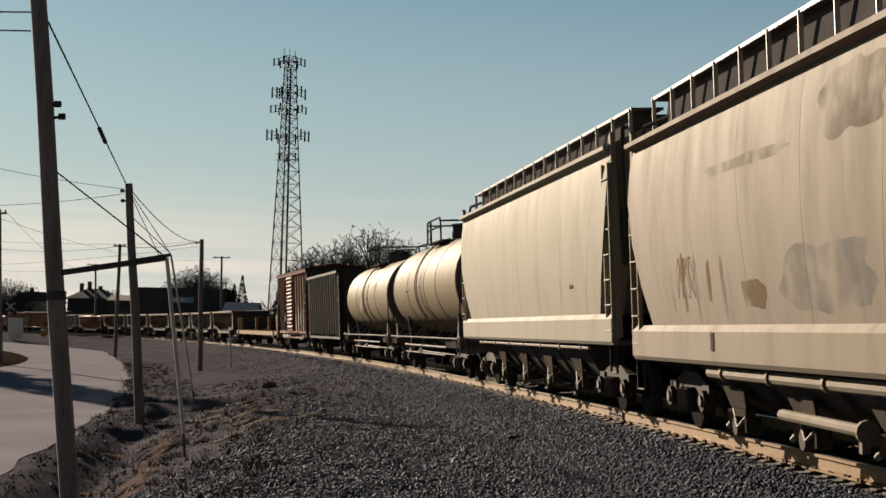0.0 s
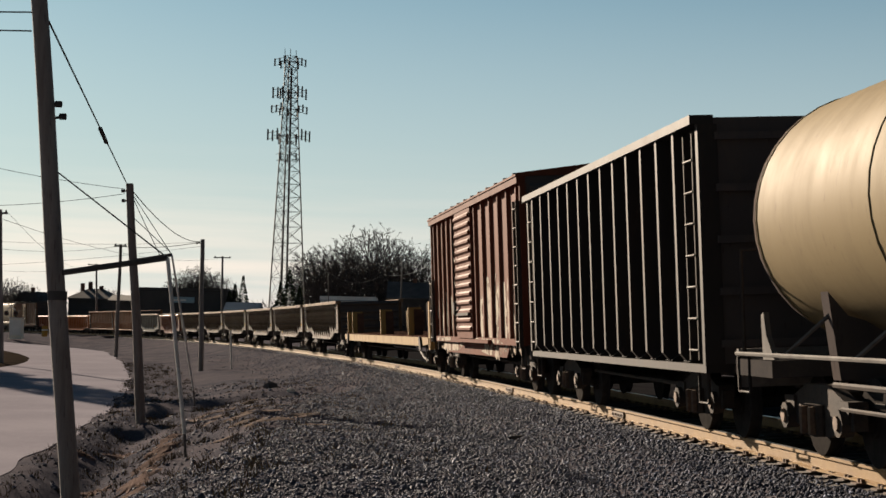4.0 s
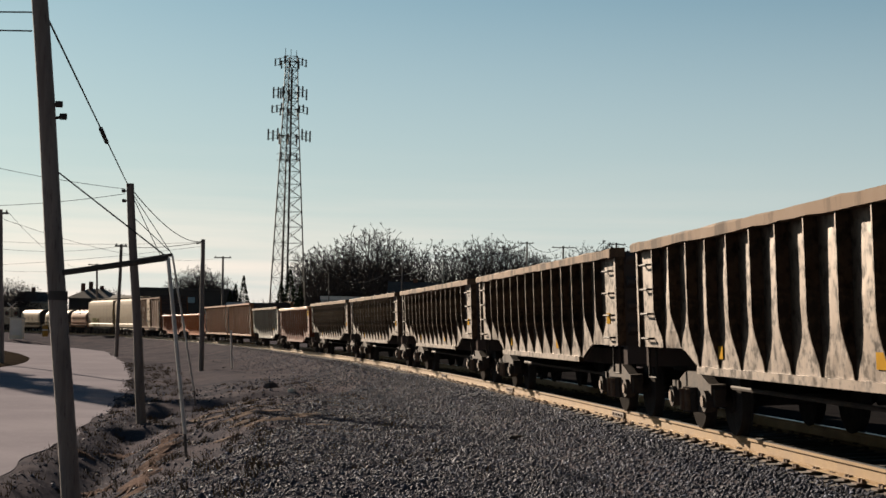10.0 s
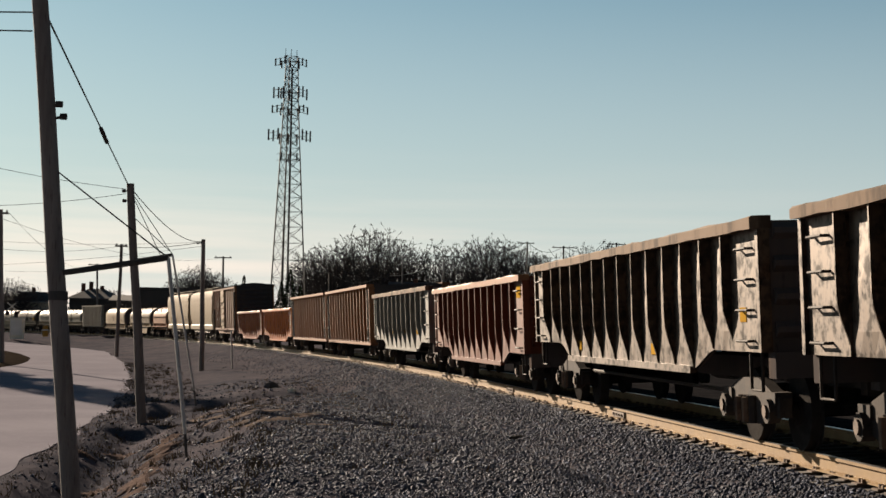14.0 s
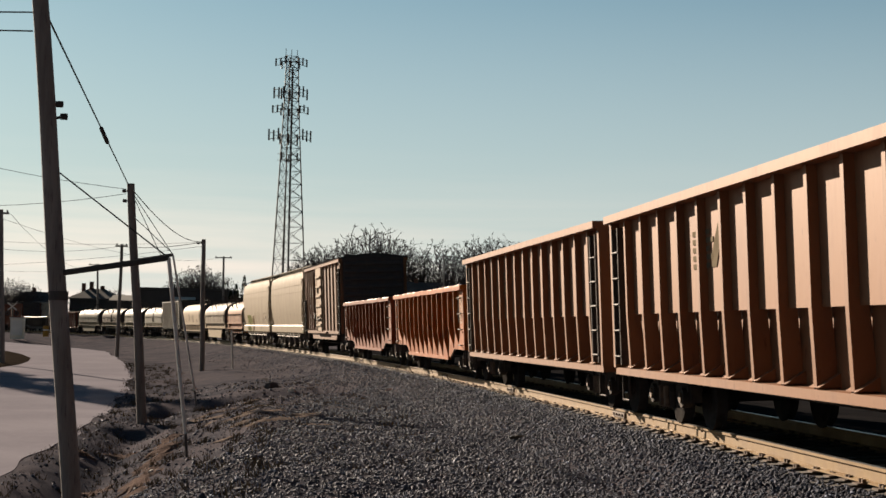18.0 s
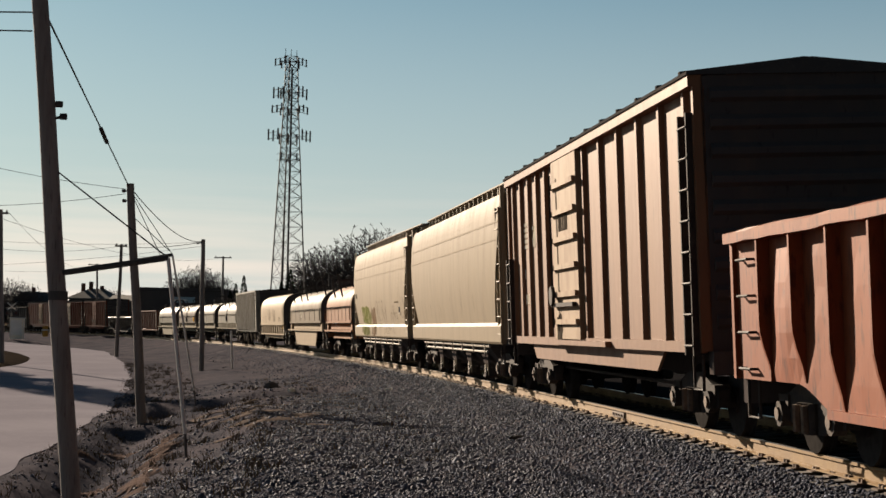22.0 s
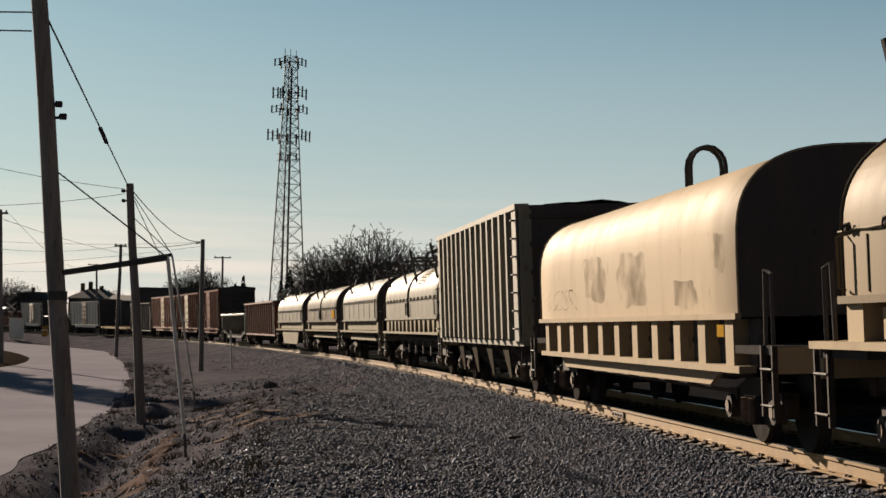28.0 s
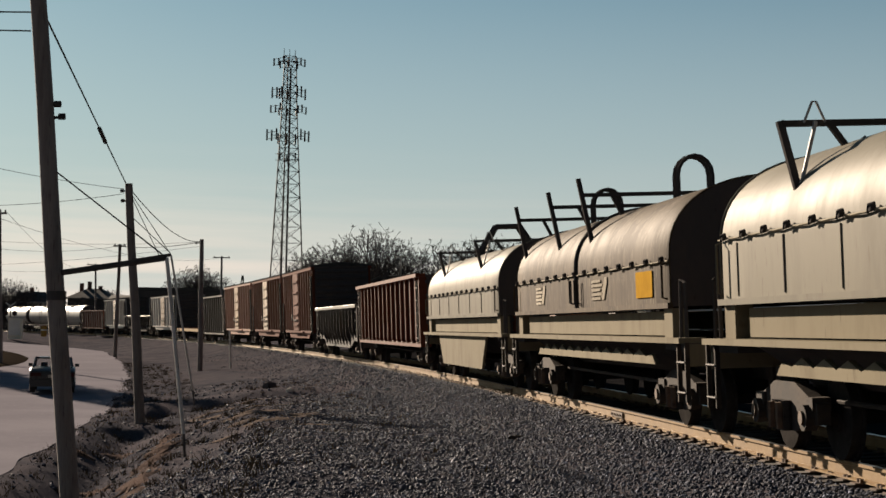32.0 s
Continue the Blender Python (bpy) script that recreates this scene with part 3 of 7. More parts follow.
DOOR_TAN = paint("faded_door_paint", (0.58, 0.41, 0.25), (0.42, 0.26, 0.15), cover=0.55)
SLOPE_GREY = paint("dusty_grey_slope_paint", (0.13, 0.115, 0.095), (0.09, 0.078, 0.064), cover=0.58, rough=0.8, spec=0.0)
# Near-black for car ends and tank heads; their shade is painted in.
SHADE_BLACK = paint("shade_black_paint", (0.15, 0.132, 0.128), (0.19, 0.152, 0.134), cover=0.6, rough=0.8, spec=0.0)
BLACK_CAR = paint("black_car_paint", (0.055, 0.048, 0.045), (0.09, 0.062, 0.047), cover=0.62, dirt=(0.14, 0.115, 0.09), rough=0.6, spec=0.1)
GOND_DARK = paint("dusty_black_gondola_paint", (0.085, 0.066, 0.05), (0.04, 0.03, 0.025), cover=0.60, edge=0.05, dirt=(0.03, 0.022, 0.018), rough=0.5, spec=0.42, mottle=0.60)
GOND_DARK.node_tree.nodes["Principled BSDF"].inputs["Specular Tint"].default_value = (1.0, 0.63, 0.37, 1)


def worn_gloss(m, low, high, scale=5.0):
    """Gloss that breaks up into dull and shiny patches."""
    n, l = m.node_tree.nodes, m.node_tree.links
    co, tex = n.new("ShaderNodeTexCoord"), n.new("ShaderNodeTexNoise")
    tex.inputs["Scale"].default_value, tex.inputs["Detail"].default_value, tex.inputs["Roughness"].default_value = scale, 5, 0.68
    l.new(co.outputs["Object"], tex.inputs["Vector"])
    r = ramp(n, [(0.42, (low, low, low)), (0.54, (high, high, high))])
    l.new(tex.outputs["Fac"], r.inputs["Fac"])
    l.new(r.outputs["Color"], n["Principled BSDF"].inputs["Specular IOR Level"])


worn_gloss(GOND_DARK, 0.06, 0.66)
GOND_WHITE = paint("pale_grey_gondola_paint", (0.31, 0.30, 0.265), (0.17, 0.12, 0.085), cover=0.64, dirt=(0.20, 0.185, 0.155), rough=0.5, spec=0.22, mottle=0.66)
GOND_RED = paint("red_oxide_gondola_paint", (0.24, 0.070, 0.042), (0.16, 0.046, 0.030), cover=0.55, dirt=(0.12, 0.045, 0.03), rough=0.52, spec=0.16)
GOND_ORANGE = paint("orange_gondola_paint", (0.60, 0.170, 0.034), (0.46, 0.115, 0.028), cover=0.60, dirt=(0.20, 0.06, 0.03), rough=0.55, spec=0.10, mottle=0.62)
GOND_DEEP = paint("deep_orange_red_gondola_paint", (0.39, 0.106, 0.042), (0.28, 0.070, 0.033), cover=0.58, dirt=(0.16, 0.05, 0.03), rough=0.55, spec=0.10, mottle=0.62)
GOND_BROWN = paint("brown_gondola_paint", (0.43, 0.205, 0.105), (0.33, 0.145, 0.078), cover=0.58, dirt=(0.19, 0.08, 0.045), rough=0.55, spec=0.15)
for coat in (TAN_BOX, GOND_RED, GOND_ORANGE, GOND_DEEP, GOND_BROWN):
    coat.node_tree.nodes["Principled BSDF"].inputs["Specular Tint"].default_value = (1.0, 0.62, 0.34, 1)
FLAT_TAN = paint("yellow_flatcar_paint", (0.56, 0.36, 0.125), (0.42, 0.255, 0.09), cover=0.57, dirt=(0.2, 0.13, 0.07), rough=0.6, spec=0.08)
DECK_WOOD = surface("flatcar_deck_planks", (0.080, 0.046, 0.036), (0.050, 0.031, 0.025), (0.105, 0.068, 0.052), scale=2, fine=14, rough=0.9, stretch=(0.6, 3, 1), spec=0.0)
COIL_TAN = paint("tan_coil_cover", (0.30, 0.228, 0.14), (0.235, 0.177, 0.11), cover=0.56, rough=0.62, spec=0.035, dirt=(0.20, 0.145, 0.09))
COIL_SILVER = paint("dull_silver_coil_cover", (0.32, 0.292, 0.225), (0.25, 0.226, 0.172), cover=0.55, rough=0.55, metal=0.0, spec=0.042, dirt=(0.21, 0.175, 0.125))
COIL_PEACH = paint("faded_orange_coil_cover", (0.50, 0.245, 0.125), (0.42, 0.20, 0.10), cover=0.58, rough=0.65, spec=0.04, dirt=(0.33, 0.165, 0.085))
COIL_PALE = paint("cream_coil_cover", (0.62, 0.485, 0.325), (0.54, 0.42, 0.28), cover=0.60, rough=0.62, spec=0.03, dirt=(0.36, 0.29, 0.18))
COIL_FRAME = paint("tan_coil_frame", (0.40, 0.345, 0.235), (0.32, 0.27, 0.185), cover=0.58, rough=0.75, spec=0.03, dirt=(0.24, 0.20, 0.14))
RIM_RUST = paint("worn_rusty_rim", (0.30, 0.20, 0.13), (0.12, 0.08, 0.055), cover=0.55, edge=0.06, dirt=(0.4, 0.31, 0.22), rough=0.8, spec=0.05)
COIL_WORN = paint("worn_brown_coil_cover", (0.150, 0.107, 0.063), (0.090, 0.060, 0.037), cover=0.52, edge=0.06, rough=0.65, spec=0.035, dirt=(0.28, 0.23, 0.155), mottle=0.62)
DEEP_BLUE = surface("dark_blue_panel", (0.02, 0.03, 0.05), (0.03, 0.04, 0.06), rough=0.6, bump=0.0, spec=0.0)
PIPE_PALE = paint("pale_pipe_paint", (0.55, 0.48, 0.38), (0.4, 0.34, 0.26), cover=0.6)
COAL_CAR = paint("dusty_grey_hopper_paint", (0.39, 0.362, 0.295), (0.30, 0.272, 0.22), cover=0.60, dirt=(0.25, 0.22, 0.175), rough=0.6, spec=0.10, mottle=0.62)
# Coal of the load; also paints the shade between the hopper's ribs.
COAL_AND_SHADE = surface("coal", (0.010, 0.010, 0.010), (0.020, 0.020, 0.020), scale=6, fine=25, rough=0.9, spec=0.0, bump=1.0, bump_far=0.08)
FADED = paint("faded_whitewash", (0.62, 0.50, 0.37), (0.40, 0.24, 0.16), cover=0.60, rough=0.7)
MARK_PALE = surface("faded_lettering", (0.50, 0.46, 0.39), (0.40, 0.36, 0.30), scale=3, fine=10, rough=0.7, bump=0.0, spec=0.0)
MARK_DARK = surface("dark_stencil", (0.062, 0.0527, 0.0434), (0.0868, 0.0744, 0.062), scale=3, fine=10, rough=0.7, bump=0.0, spec=0.0)
MARK_YELLOW = surface("yellow_panel", (0.384, 0.223, 0.0372), (0.31, 0.174, 0.031), scale=3, fine=10, rough=0.6, bump=0.0, spec=0.0)
SPRAY_GREY = surface("grey_spray_paint", (0.13, 0.108, 0.0775), (0.161, 0.133, 0.0961), scale=3, fine=12, rough=0.6, bump=0.0, spec=0.0)
SPRAY_GREEN = surface("faded_green_spray_paint", (0.125, 0.15, 0.03), (0.16, 0.17, 0.06), scale=2, fine=9, rough=0.6, bump=0.0, spec=0.0)
SPRAY_PINK = surface("faded_pink_spray_paint", (0.229, 0.136, 0.0868), (0.211, 0.155, 0.105), scale=2, fine=9, rough=0.6, bump=0.0, spec=0.0)
SPRAY_BLUE = surface("faded_blue_spray_paint", (0.150, 0.165, 0.178), (0.18, 0.18, 0.175), scale=2, fine=9, rough=0.6, bump=0.0, spec=0.0)


def thin_cover(m, scale=2.2, low=0.42, high=0.62, most=0.6):
    """Lets a sprayed coat break up at its edges and holes."""
    n, l = m.node_tree.nodes, m.node_tree.links
    co, tex = n.new("ShaderNodeTexCoord"), n.new("ShaderNodeTexNoise")
    tex.inputs["Scale"].default_value, tex.inputs["Detail"].default_value = scale, 6
    l.new(co.outputs["Object"], tex.inputs["Vector"])
    r = ramp(n, [(low, (0, 0, 0)), (high, (most, most, most))])
    l.new(tex.outputs["Fac"], r.inputs["Fac"])
    l.new(r.outputs["Color"], n["Principled BSDF"].inputs["Alpha"])


COATS = [SPRAY_GREY.copy(), SPRAY_GREEN, SPRAY_PINK.copy(), SPRAY_BLUE, FADED.copy()]
for coat in COATS:
    thin_cover(coat, 2.6 if coat is COATS[4] else 2.2, *((0.40, 0.54, 0.9) if coat is COATS[4] else (0.25, 0.56, 0.66) if coat in COATS[1:3] else (0.36, 0.66, 0.42)))
COAT_GREY, COAT_GREEN, COAT_PINK, COAT_BLUE, COAT_FADED = COATS


# ---------------- pieces that all cars share ----------------
def frame_mesh():
    b = Build()
    shape = [(-1.12, 0.60), (-0.95, 0.63), (-0.36, 0.80), (0.36, 0.80), (0.95, 0.63), (1.12, 0.60), (1.12, 0.38), (0.78, 0.38), (0.38, 0.28), (-0.38, 0.28), (-0.78, 0.38), (-1.12, 0.38)]
    for q in (-1, 1):
        b.prism(shape, q * 0.98, q * 1.12, "y")
        for x in (-0.89, 0.89):
            b.disc((x, q * 1.14, 0.45), 0.14, 0.14, n=10)
            b.box(x - 0.17, x + 0.17, q * 1.05 - 0.1, q * 1.05 + 0.1, 0.52, 0.66)
        for x in (-0.16, 0.0, 0.16):
            b.disc((x, q * 1.13, 0.42), 0.07, 0.09, "z", 8)
            b.tube([(x, q * 1.15, 0.28), (x, q * 1.15, 0.60)], 0.07, 8)
    b.box(-0.2, 0.2, -1.1, 1.1, 0.45, 0.72)
    return b.mesh("truck_frame", TRUCK_IRON)


def wheel_mesh():
    b = Build()
    b.tube([(0, -1.1, 0.44), (0, 1.1, 0.44)], 0.075, 8)
    for q in (-0.765, 0.765):
        b.disc((0, q, 0.44), 0.44, 0.12, n=20)
        b.disc((0, q - 0.06 * (1 if q > 0 else -1), 0.44), 0.467, 0.035, n=20)
        b.disc((0, q + 0.065 * (1 if q > 0 else -1), 0.44), 0.15, 0.05, n=12)
    return b.mesh("wheelset", WHEEL_STEEL, smooth=True)


TRUCK_FRAME, WHEELSET = frame_mesh(), wheel_mesh()
# Lighter rust on caps and springs paints highlights on the trucks' near side.
BEARING_CAP = Build().disc((0, -1.22, 0.45), 0.075, 0.03, n=10).mesh("bearing_cap", PLATE_RUST)
SPRING = Build().tube([(x, -1.16, z) for z in (0.30, 0.58) for x in (0.0,)], 0.055, 8).mesh("truck_spring", PLATE_RUST)
COUPLER = Build().box(-0.45, 0.28, -0.10, 0.10, 0.72, 0.94).box(0.22, 0.52, -0.15, 0.13, 0.70, 0.98).box(-0.6, -0.4, -0.3, 0.3, 0.62, 1.0).mesh("coupler", TRUCK_IRON)
HOSE = Build().tube([(0, 0.3, 0.72), (0.1, 0.32, 0.55), (0.25, 0.30, 0.42), (0.45, 0.25, 0.40)], 0.03, 6).mesh("air_hose", BLACK_IRON, smooth=True)


def running_gear(car, L, sill=0.95, inset=2.45, sill_mat=None):
    """Centre sill, two trucks with wheelsets, couplers and hoses."""
    half = L / 2
    part("centre_sill", Build().box(-half + 0.55, half - 0.55, -0.26, 0.26, sill - 0.27, sill + 0.02), sill_mat or BLACK_IRON, car)
    for e in (-1, 1):
        turn = pose(e * (half - inset), 0, 0)
        truck = part("truck", TRUCK_FRAME, None, car, "cast steel truck frame with springs", at=turn)
        for x in (-0.89, 0.89):
            part("wheelset", WHEELSET, None, truck, at=pose(x, 0, 0))
            part("bearing_cap", BEARING_CAP, None, truck, at=pose(x, 0, 0))
        for x in (-0.14, 0.14):
            part("truck_spring", SPRING, None, truck, at=pose(x, -0.06, 0))
        spin = pose(e * (half - 0.42), 0, 0, 0, 0, 0 if e > 0 else 180)
        part("coupler", COUPLER, None, car, "cast knuckle coupler", at=spin)
        part("air_hose", HOSE, None, car, at=spin)
    rod = Build().tube([(-half + 3.6, -0.9, 0.62), (half - 3.6, -0.9, 0.58)], 0.028, 6)
    part("brake_rod", rod, TRUCK_IRON, car)
    part("brake_cylinder", Build().disc((0.9, 0.55, 0.72), 0.16, 0.5, "x", 10), BLACK_IRON, car)
    part("air_reservoir", Build().tube([(-1.6, 0.5, 0.7), (-0.6, 0.5, 0.7)], 0.17, 10), BLACK_IRON, car)


def ladder(car, x, y, z0, z1, mat, w=0.42, out=0.09, step=0.38, name="ladder"):
    """Side ladder: two stringers and its rungs, standing off the side at y."""
    b = Build()
    q = -1 if y < 0 else 1
    for e in (-w / 2, w / 2):
        b.box(x + e - 0.02, x + e + 0.02, y + q * 0.02 if q > 0 else y - out, y + out if q > 0 else y - 0.02, z0, z1)
    z = z0 + 0.12
    while z < z1:
        b.tube([(x - w / 2, y + q * out, z), (x + w / 2, y + q * out, z)], 0.016, 5)
        z += step
    return part(name, b, mat, car)


def grab_irons(car, x, y, zs, mat, w=0.45):
    q = -1 if y < 0 else 1
    for z in zs:
        part("grab_iron", Build().tube([(x - w / 2, y, z), (x - w / 2, y + q * 0.09, z), (x + w / 2, y + q * 0.09, z), (x + w / 2, y, z)], 0.016, 5), mat, car)


def stirrup(car, x, y, z, mat):
    part("step", Build().tube([(x - 0.22, y, z), (x - 0.22, y, z - 0.42), (x + 0.22, y, z - 0.42), (x + 0.22, y, z)], 0.02, 5), mat, car)


def mark(car, x, z, w, h, mat, y=-1.5, name="marking", rows=1, gap=0.4, seed=0):
    """Faded lettering as plain bars on the side."""
    b = Build()
    r = random.Random(seed)
    n = max(1, int(w / 0.16)) if rows > 0 else 1
    for k in range(max(rows, 1)):
        z0 = z - k * h * (1 + gap)
        if rows > 0:
            for i in range(n):
                u = x - w / 2 + i * w / n
                b.box(u + 0.02, u + w / n * r.uniform(0.55, 0.85), y - 0.004, y + 0.004, z0, z0 + h * r.uniform(0.85, 1.0))
        else:
            b.box(x - w / 2, x + w / 2, y - 0.004, y + 0.004, z0, z0 + h)
    return part(name, b, mat, car)


def stripes(car, x, z, w, h, mat, y):
    """A worn emblem of level bars."""
    b = Build()
    for k in range(5):
        b.box(x - w / 2, x + w * (0.22 if k % 2 else 0.08), y - 0.004, y + 0.004, z + h * k / 5, z + h * (k + 0.62) / 5)
    b.prism([(x + w * 0.15, z), (x + w * 0.3, z), (x + w * 0.5, z + h * 0.75), (x + w * 0.5, z + h), (x + w * 0.38, z + h), (x + w * 0.15, z + h * 0.3)], y - 0.004, y + 0.004, "y")
    return part("emblem", b, mat, car)


def hood_stripes(car, x, z, w, h, mat, low=2.30, high=3.34, wide=1.47, square=2.3):
    """A worn emblem of level bars that follows a rounded cover."""
    side = lambda q: -wide * max(0.0, 1 - (max(0.0, q - low) / (high - low)) ** square) ** (1 / square) - 0.006
    b = Build()
    for k in range(5):
        rows = np.linspace(z + h * k / 5, z + h * (k + 0.6) / 5, 3)
        b.loft([[(u, side(q), q) for q in rows] for u in (x - w / 2 + 0.12 * k, x + w * (0.1 if k % 2 else 0.02) + 0.12 * k)], closed=False)
    for u in (x + w * 0.14, x + w * 0.34):
        b.loft([[(u + e + 0.6 * (q - z), side(q), q) for e in (0.0, 0.2)] for q in np.linspace(z, z + h, 6)], closed=False)
    return part("emblem", b, mat, car)


def spray(car, x, z, w, h, mat, y, seed, name="spray_paint", lean=0.0, surf=None):
    """An uneven patch of sprayed or peeled paint, 4 mm proud; surf gives the side's y at a height."""
    r = random.Random(seed)
    b = Build()
    n = 36
    pts = []
    p1, p2, p3 = (r.uniform(0, 6.28) for i in range(3))
    for i in range(n):
        a = 2 * math.pi * i / n
        k = 0.92 + 0.09 * math.sin(2 * a + p1) + 0.07 * math.sin(5 * a + p2) + 0.05 * math.sin(9 * a + p3)
        c, s = math.cos(a), math.sin(a)
        e = max(abs(c), abs(s)) ** -0.65
        pts.append((x + w / 2 * k * c * e, z + h / 2 * k * s * e))
    f = surf or (lambda q: y)
    mid = (x, f(z) - 0.004, z)
    outer = [(p[0], f(p[1]) - 0.004, p[1]) for p in pts]
    inner = [(x + (p[0] - x) * 0.5, f(z + (p[1] - z) * 0.5) - 0.004, z + (p[1] - z) * 0.5) for p in pts]
    vs = outer + inner + [mid]
    fs = [(i, (i + 1) % n, n + (i + 1) % n, n + i) for i in range(n)] + [(n + i, n + (i + 1) % n, 2 * n) for i in range(n)]
    b.add(vs, fs)
    return part(name, b, mat, car)


def scrawl(car, x, z, w, h, mat, y, seed, surf=None, wide=0.013):
    """Thin looping spray-can lines."""
    r = random.Random(seed)
    f = surf or (lambda q: y)
    b = Build()
    for k in range(4):
        cx = x - w / 2 + w * (k + 0.5) / 4
        pts = [(cx + w / 8 * math.sin(u * 2.3 + k) + r.uniform(-0.03, 0.03), z + h / 2 * math.cos(u * 1.7 + k * 2.0)) for u in np.linspace(0, 5, 16)]
        rings = []
        for i, p in enumerate(pts):
            q0, q1 = pts[max(i - 1, 0)], pts[min(i + 1, len(pts) - 1)]
            n = math.hypot(q1[0] - q0[0], q1[1] - q0[1]) or 1.0
            ox, oz = -(q1[1] - q0[1]) / n * wide, (q1[0] - q0[0]) / n * wide
            rings.append([(p[0] + ox * e, f(p[1] + oz * e) - 0.004, p[1] + oz * e) for e in (-1, 1)])
        b.loft(rings, closed=False)
    return part("scrawl", b, mat, car)


# ---------------- open-top gondolas ----------------
def gondola(name, label, L, top, low, mat, ribs=13, depth=0.20, rim=None, belly=True, group="gondolas of the train", end_rows=4, taper=True, hat=0.05, bulge=0.06, plate=None, end_mat=None):
    """A mill gondola with outside ribs, a heavy rim and a deeper belly between the trucks."""
    car = thing(name, label, "gondola", group)
    rim = rim or RIM_RUST
    B = L / 2 - 0.80
    P = 1.53 - depth      # plane of the side plates
    ends = low + (0.26 if belly else 0.0)
    cut = 3.2
    shape = [(-B, ends), (-B + cut - 0.9, ends), (-B + cut, low), (B - cut, low), (B - cut + 0.9, ends), (B, ends), (B, top - 0.1), (-B, top - 0.1)] if belly else [(-B, low), (B, low), (B, top - 0.1), (-B, top - 0.1)]
    for q in (-1, 1):
        part("inner_panel", Build().prism(shape, q * (P - 0.07), q * (P - 0.04), "y"), SHADE_BLACK, car)
        # plates pushed out of shape between the ribs
        dent = random.Random(int(L * 77) + 5 * q + ribs)
        stops = [-B + 1.25 + (2 * B - 2.5) * i / (ribs - 1) for i in range(ribs)]
        for e in (-1, 1):
            part("corner_panel", Build().box(min(e * B, e * (B - 1.27)), max(e * B, e * (B - 1.27)), min(q * (P - 0.03), q * (P + 0.03)), max(q * (P - 0.03), q * (P + 0.03)), ends, top - 0.12), mat, car)
        for x0, x1 in zip(stops, stops[1:]):
            push, hang = dent.uniform(0.0, bulge), dent.uniform(0.35, 0.65)
            rings = []
            for u in np.linspace(0, 1, 6):
                x = x0 + (x1 - x0) * u
                foot = float(np.interp(x, [-B, -B + cut - 0.9, -B + cut, B - cut, B - cut + 0.9, B], [ends, ends, low, low, ends, ends])) if belly else low
                ring = []
                for v in np.linspace(0, 1, 7):
                    y = P + push * math.sin(math.pi * u) * math.sin(math.pi * v ** (0.7 / (hang + 0.35))) + dent.uniform(-0.004, 0.004)
                    ring.append((x, q * y, foot + (top - 0.1 - foot) * v))
                rings.append(ring)
            part("side_plate", Build().loft(rings, closed=False), plate or mat, car)
        edge = Build()
        o = 1.55
        edge.loft([[(x, q * (P - 0.08), top - 0.13), (x, q * o, top - 0.13), (x, q * o, top - 0.02), (x, q * (o - 0.03), top), (x, q * (P - 0.08), top)] for x in np.linspace(-B - 0.04, B + 0.04, 34)])
        # dents along the old rim
        bump_rng = random.Random(int(L * 100) + q)
        edge.v = [(x, y, z + bump_rng.uniform(-0.012, 0.008)) for x, y, z in edge.v]
        part("top_chord", edge, rim, car)
        part("side_sill", Build().box(-B + cut, B - cut, min(q * (P - 0.04), q * (P + 0.05)), max(q * (P - 0.04), q * (P + 0.05)), low - 0.04, low + 0.05), mat, car)
        for e in (-1, 1):
            part("corner_post", Build().box(e * B - 0.05, e * B + 0.05, min(q * 1.34, q * 1.47), max(q * 1.34, q * 1.47), ends, top - 0.13), mat, car)
            grab_irons(car, e * (B - 0.55), q * (P + 0.02), [ends + 0.12 + i * (top - ends - 0.45) / (end_rows - 1) for i in range(end_rows)], TRUCK_IRON)
            stirrup(car, e * (B - 0.45), q * 1.38, ends, TRUCK_IRON)

    def rib_mesh(z0):
        if taper:
            out = [(P - 0.01, top - 0.13), (P - 0.01, z0), (P + 0.012, z0), (P + depth * 0.30, z0 + (top - z0) * 0.10), (P + depth * 0.72, z0 + (top - z0) * 0.22), (P + depth * 0.95, z0 + (top - z0) * 0.31), (P + depth, z0 + (top - z0) * 0.38), (P + depth, top - 0.13)]
        else:
            out = [(P - 0.01, top - 0.13), (P - 0.01, z0), (P + depth * 0.8, z0), (P + depth, top - 0.13)]
        wide = hat
        b = Build()
        b.prism([(-p[0], p[1]) for p in out], -wide / 2, wide / 2, "x")
        return b.mesh("rib", mat)

    tall, short = rib_mesh(low + 0.02), rib_mesh(ends + 0.02)
    for i in range(ribs):
        x = -B + 1.25 + (2 * B - 2.5) * i / (ribs - 1)
        me = tall if abs(x) < B - cut + 0.1 else short
        part("rib", me, None, car, at=pose(x, 0, 0))
        part("rib", me, None, car, at=pose(x, 0, 0, 0, 0, 180))
    for e in (-1, 1):
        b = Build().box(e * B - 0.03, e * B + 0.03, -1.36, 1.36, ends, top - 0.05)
        part("end_panel", b, end_mat or SHADE_BLACK, car)
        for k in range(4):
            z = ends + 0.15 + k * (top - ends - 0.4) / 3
            part("end_rib", Build().prism([(e * (B + 0.03), z), (e * (B + 0.13), z + 0.06), (e * (B + 0.13), z + 0.12), (e * (B + 0.03), z + 0.18)], -1.3, 1.3, "y"), end_mat or SHADE_BLACK, car)
        part("end_sill", Build().box(e * B - 0.1, e * B + 0.16, -1.35, 1.35, ends - 0.28, ends), SHADE_BLACK, car)
    part("floor", Build().box(-B, B, -P + 0.08, P - 0.08, ends + 0.02, ends + 0.08), BLACK_IRON, car)
    running_gear(car, L)
    return car


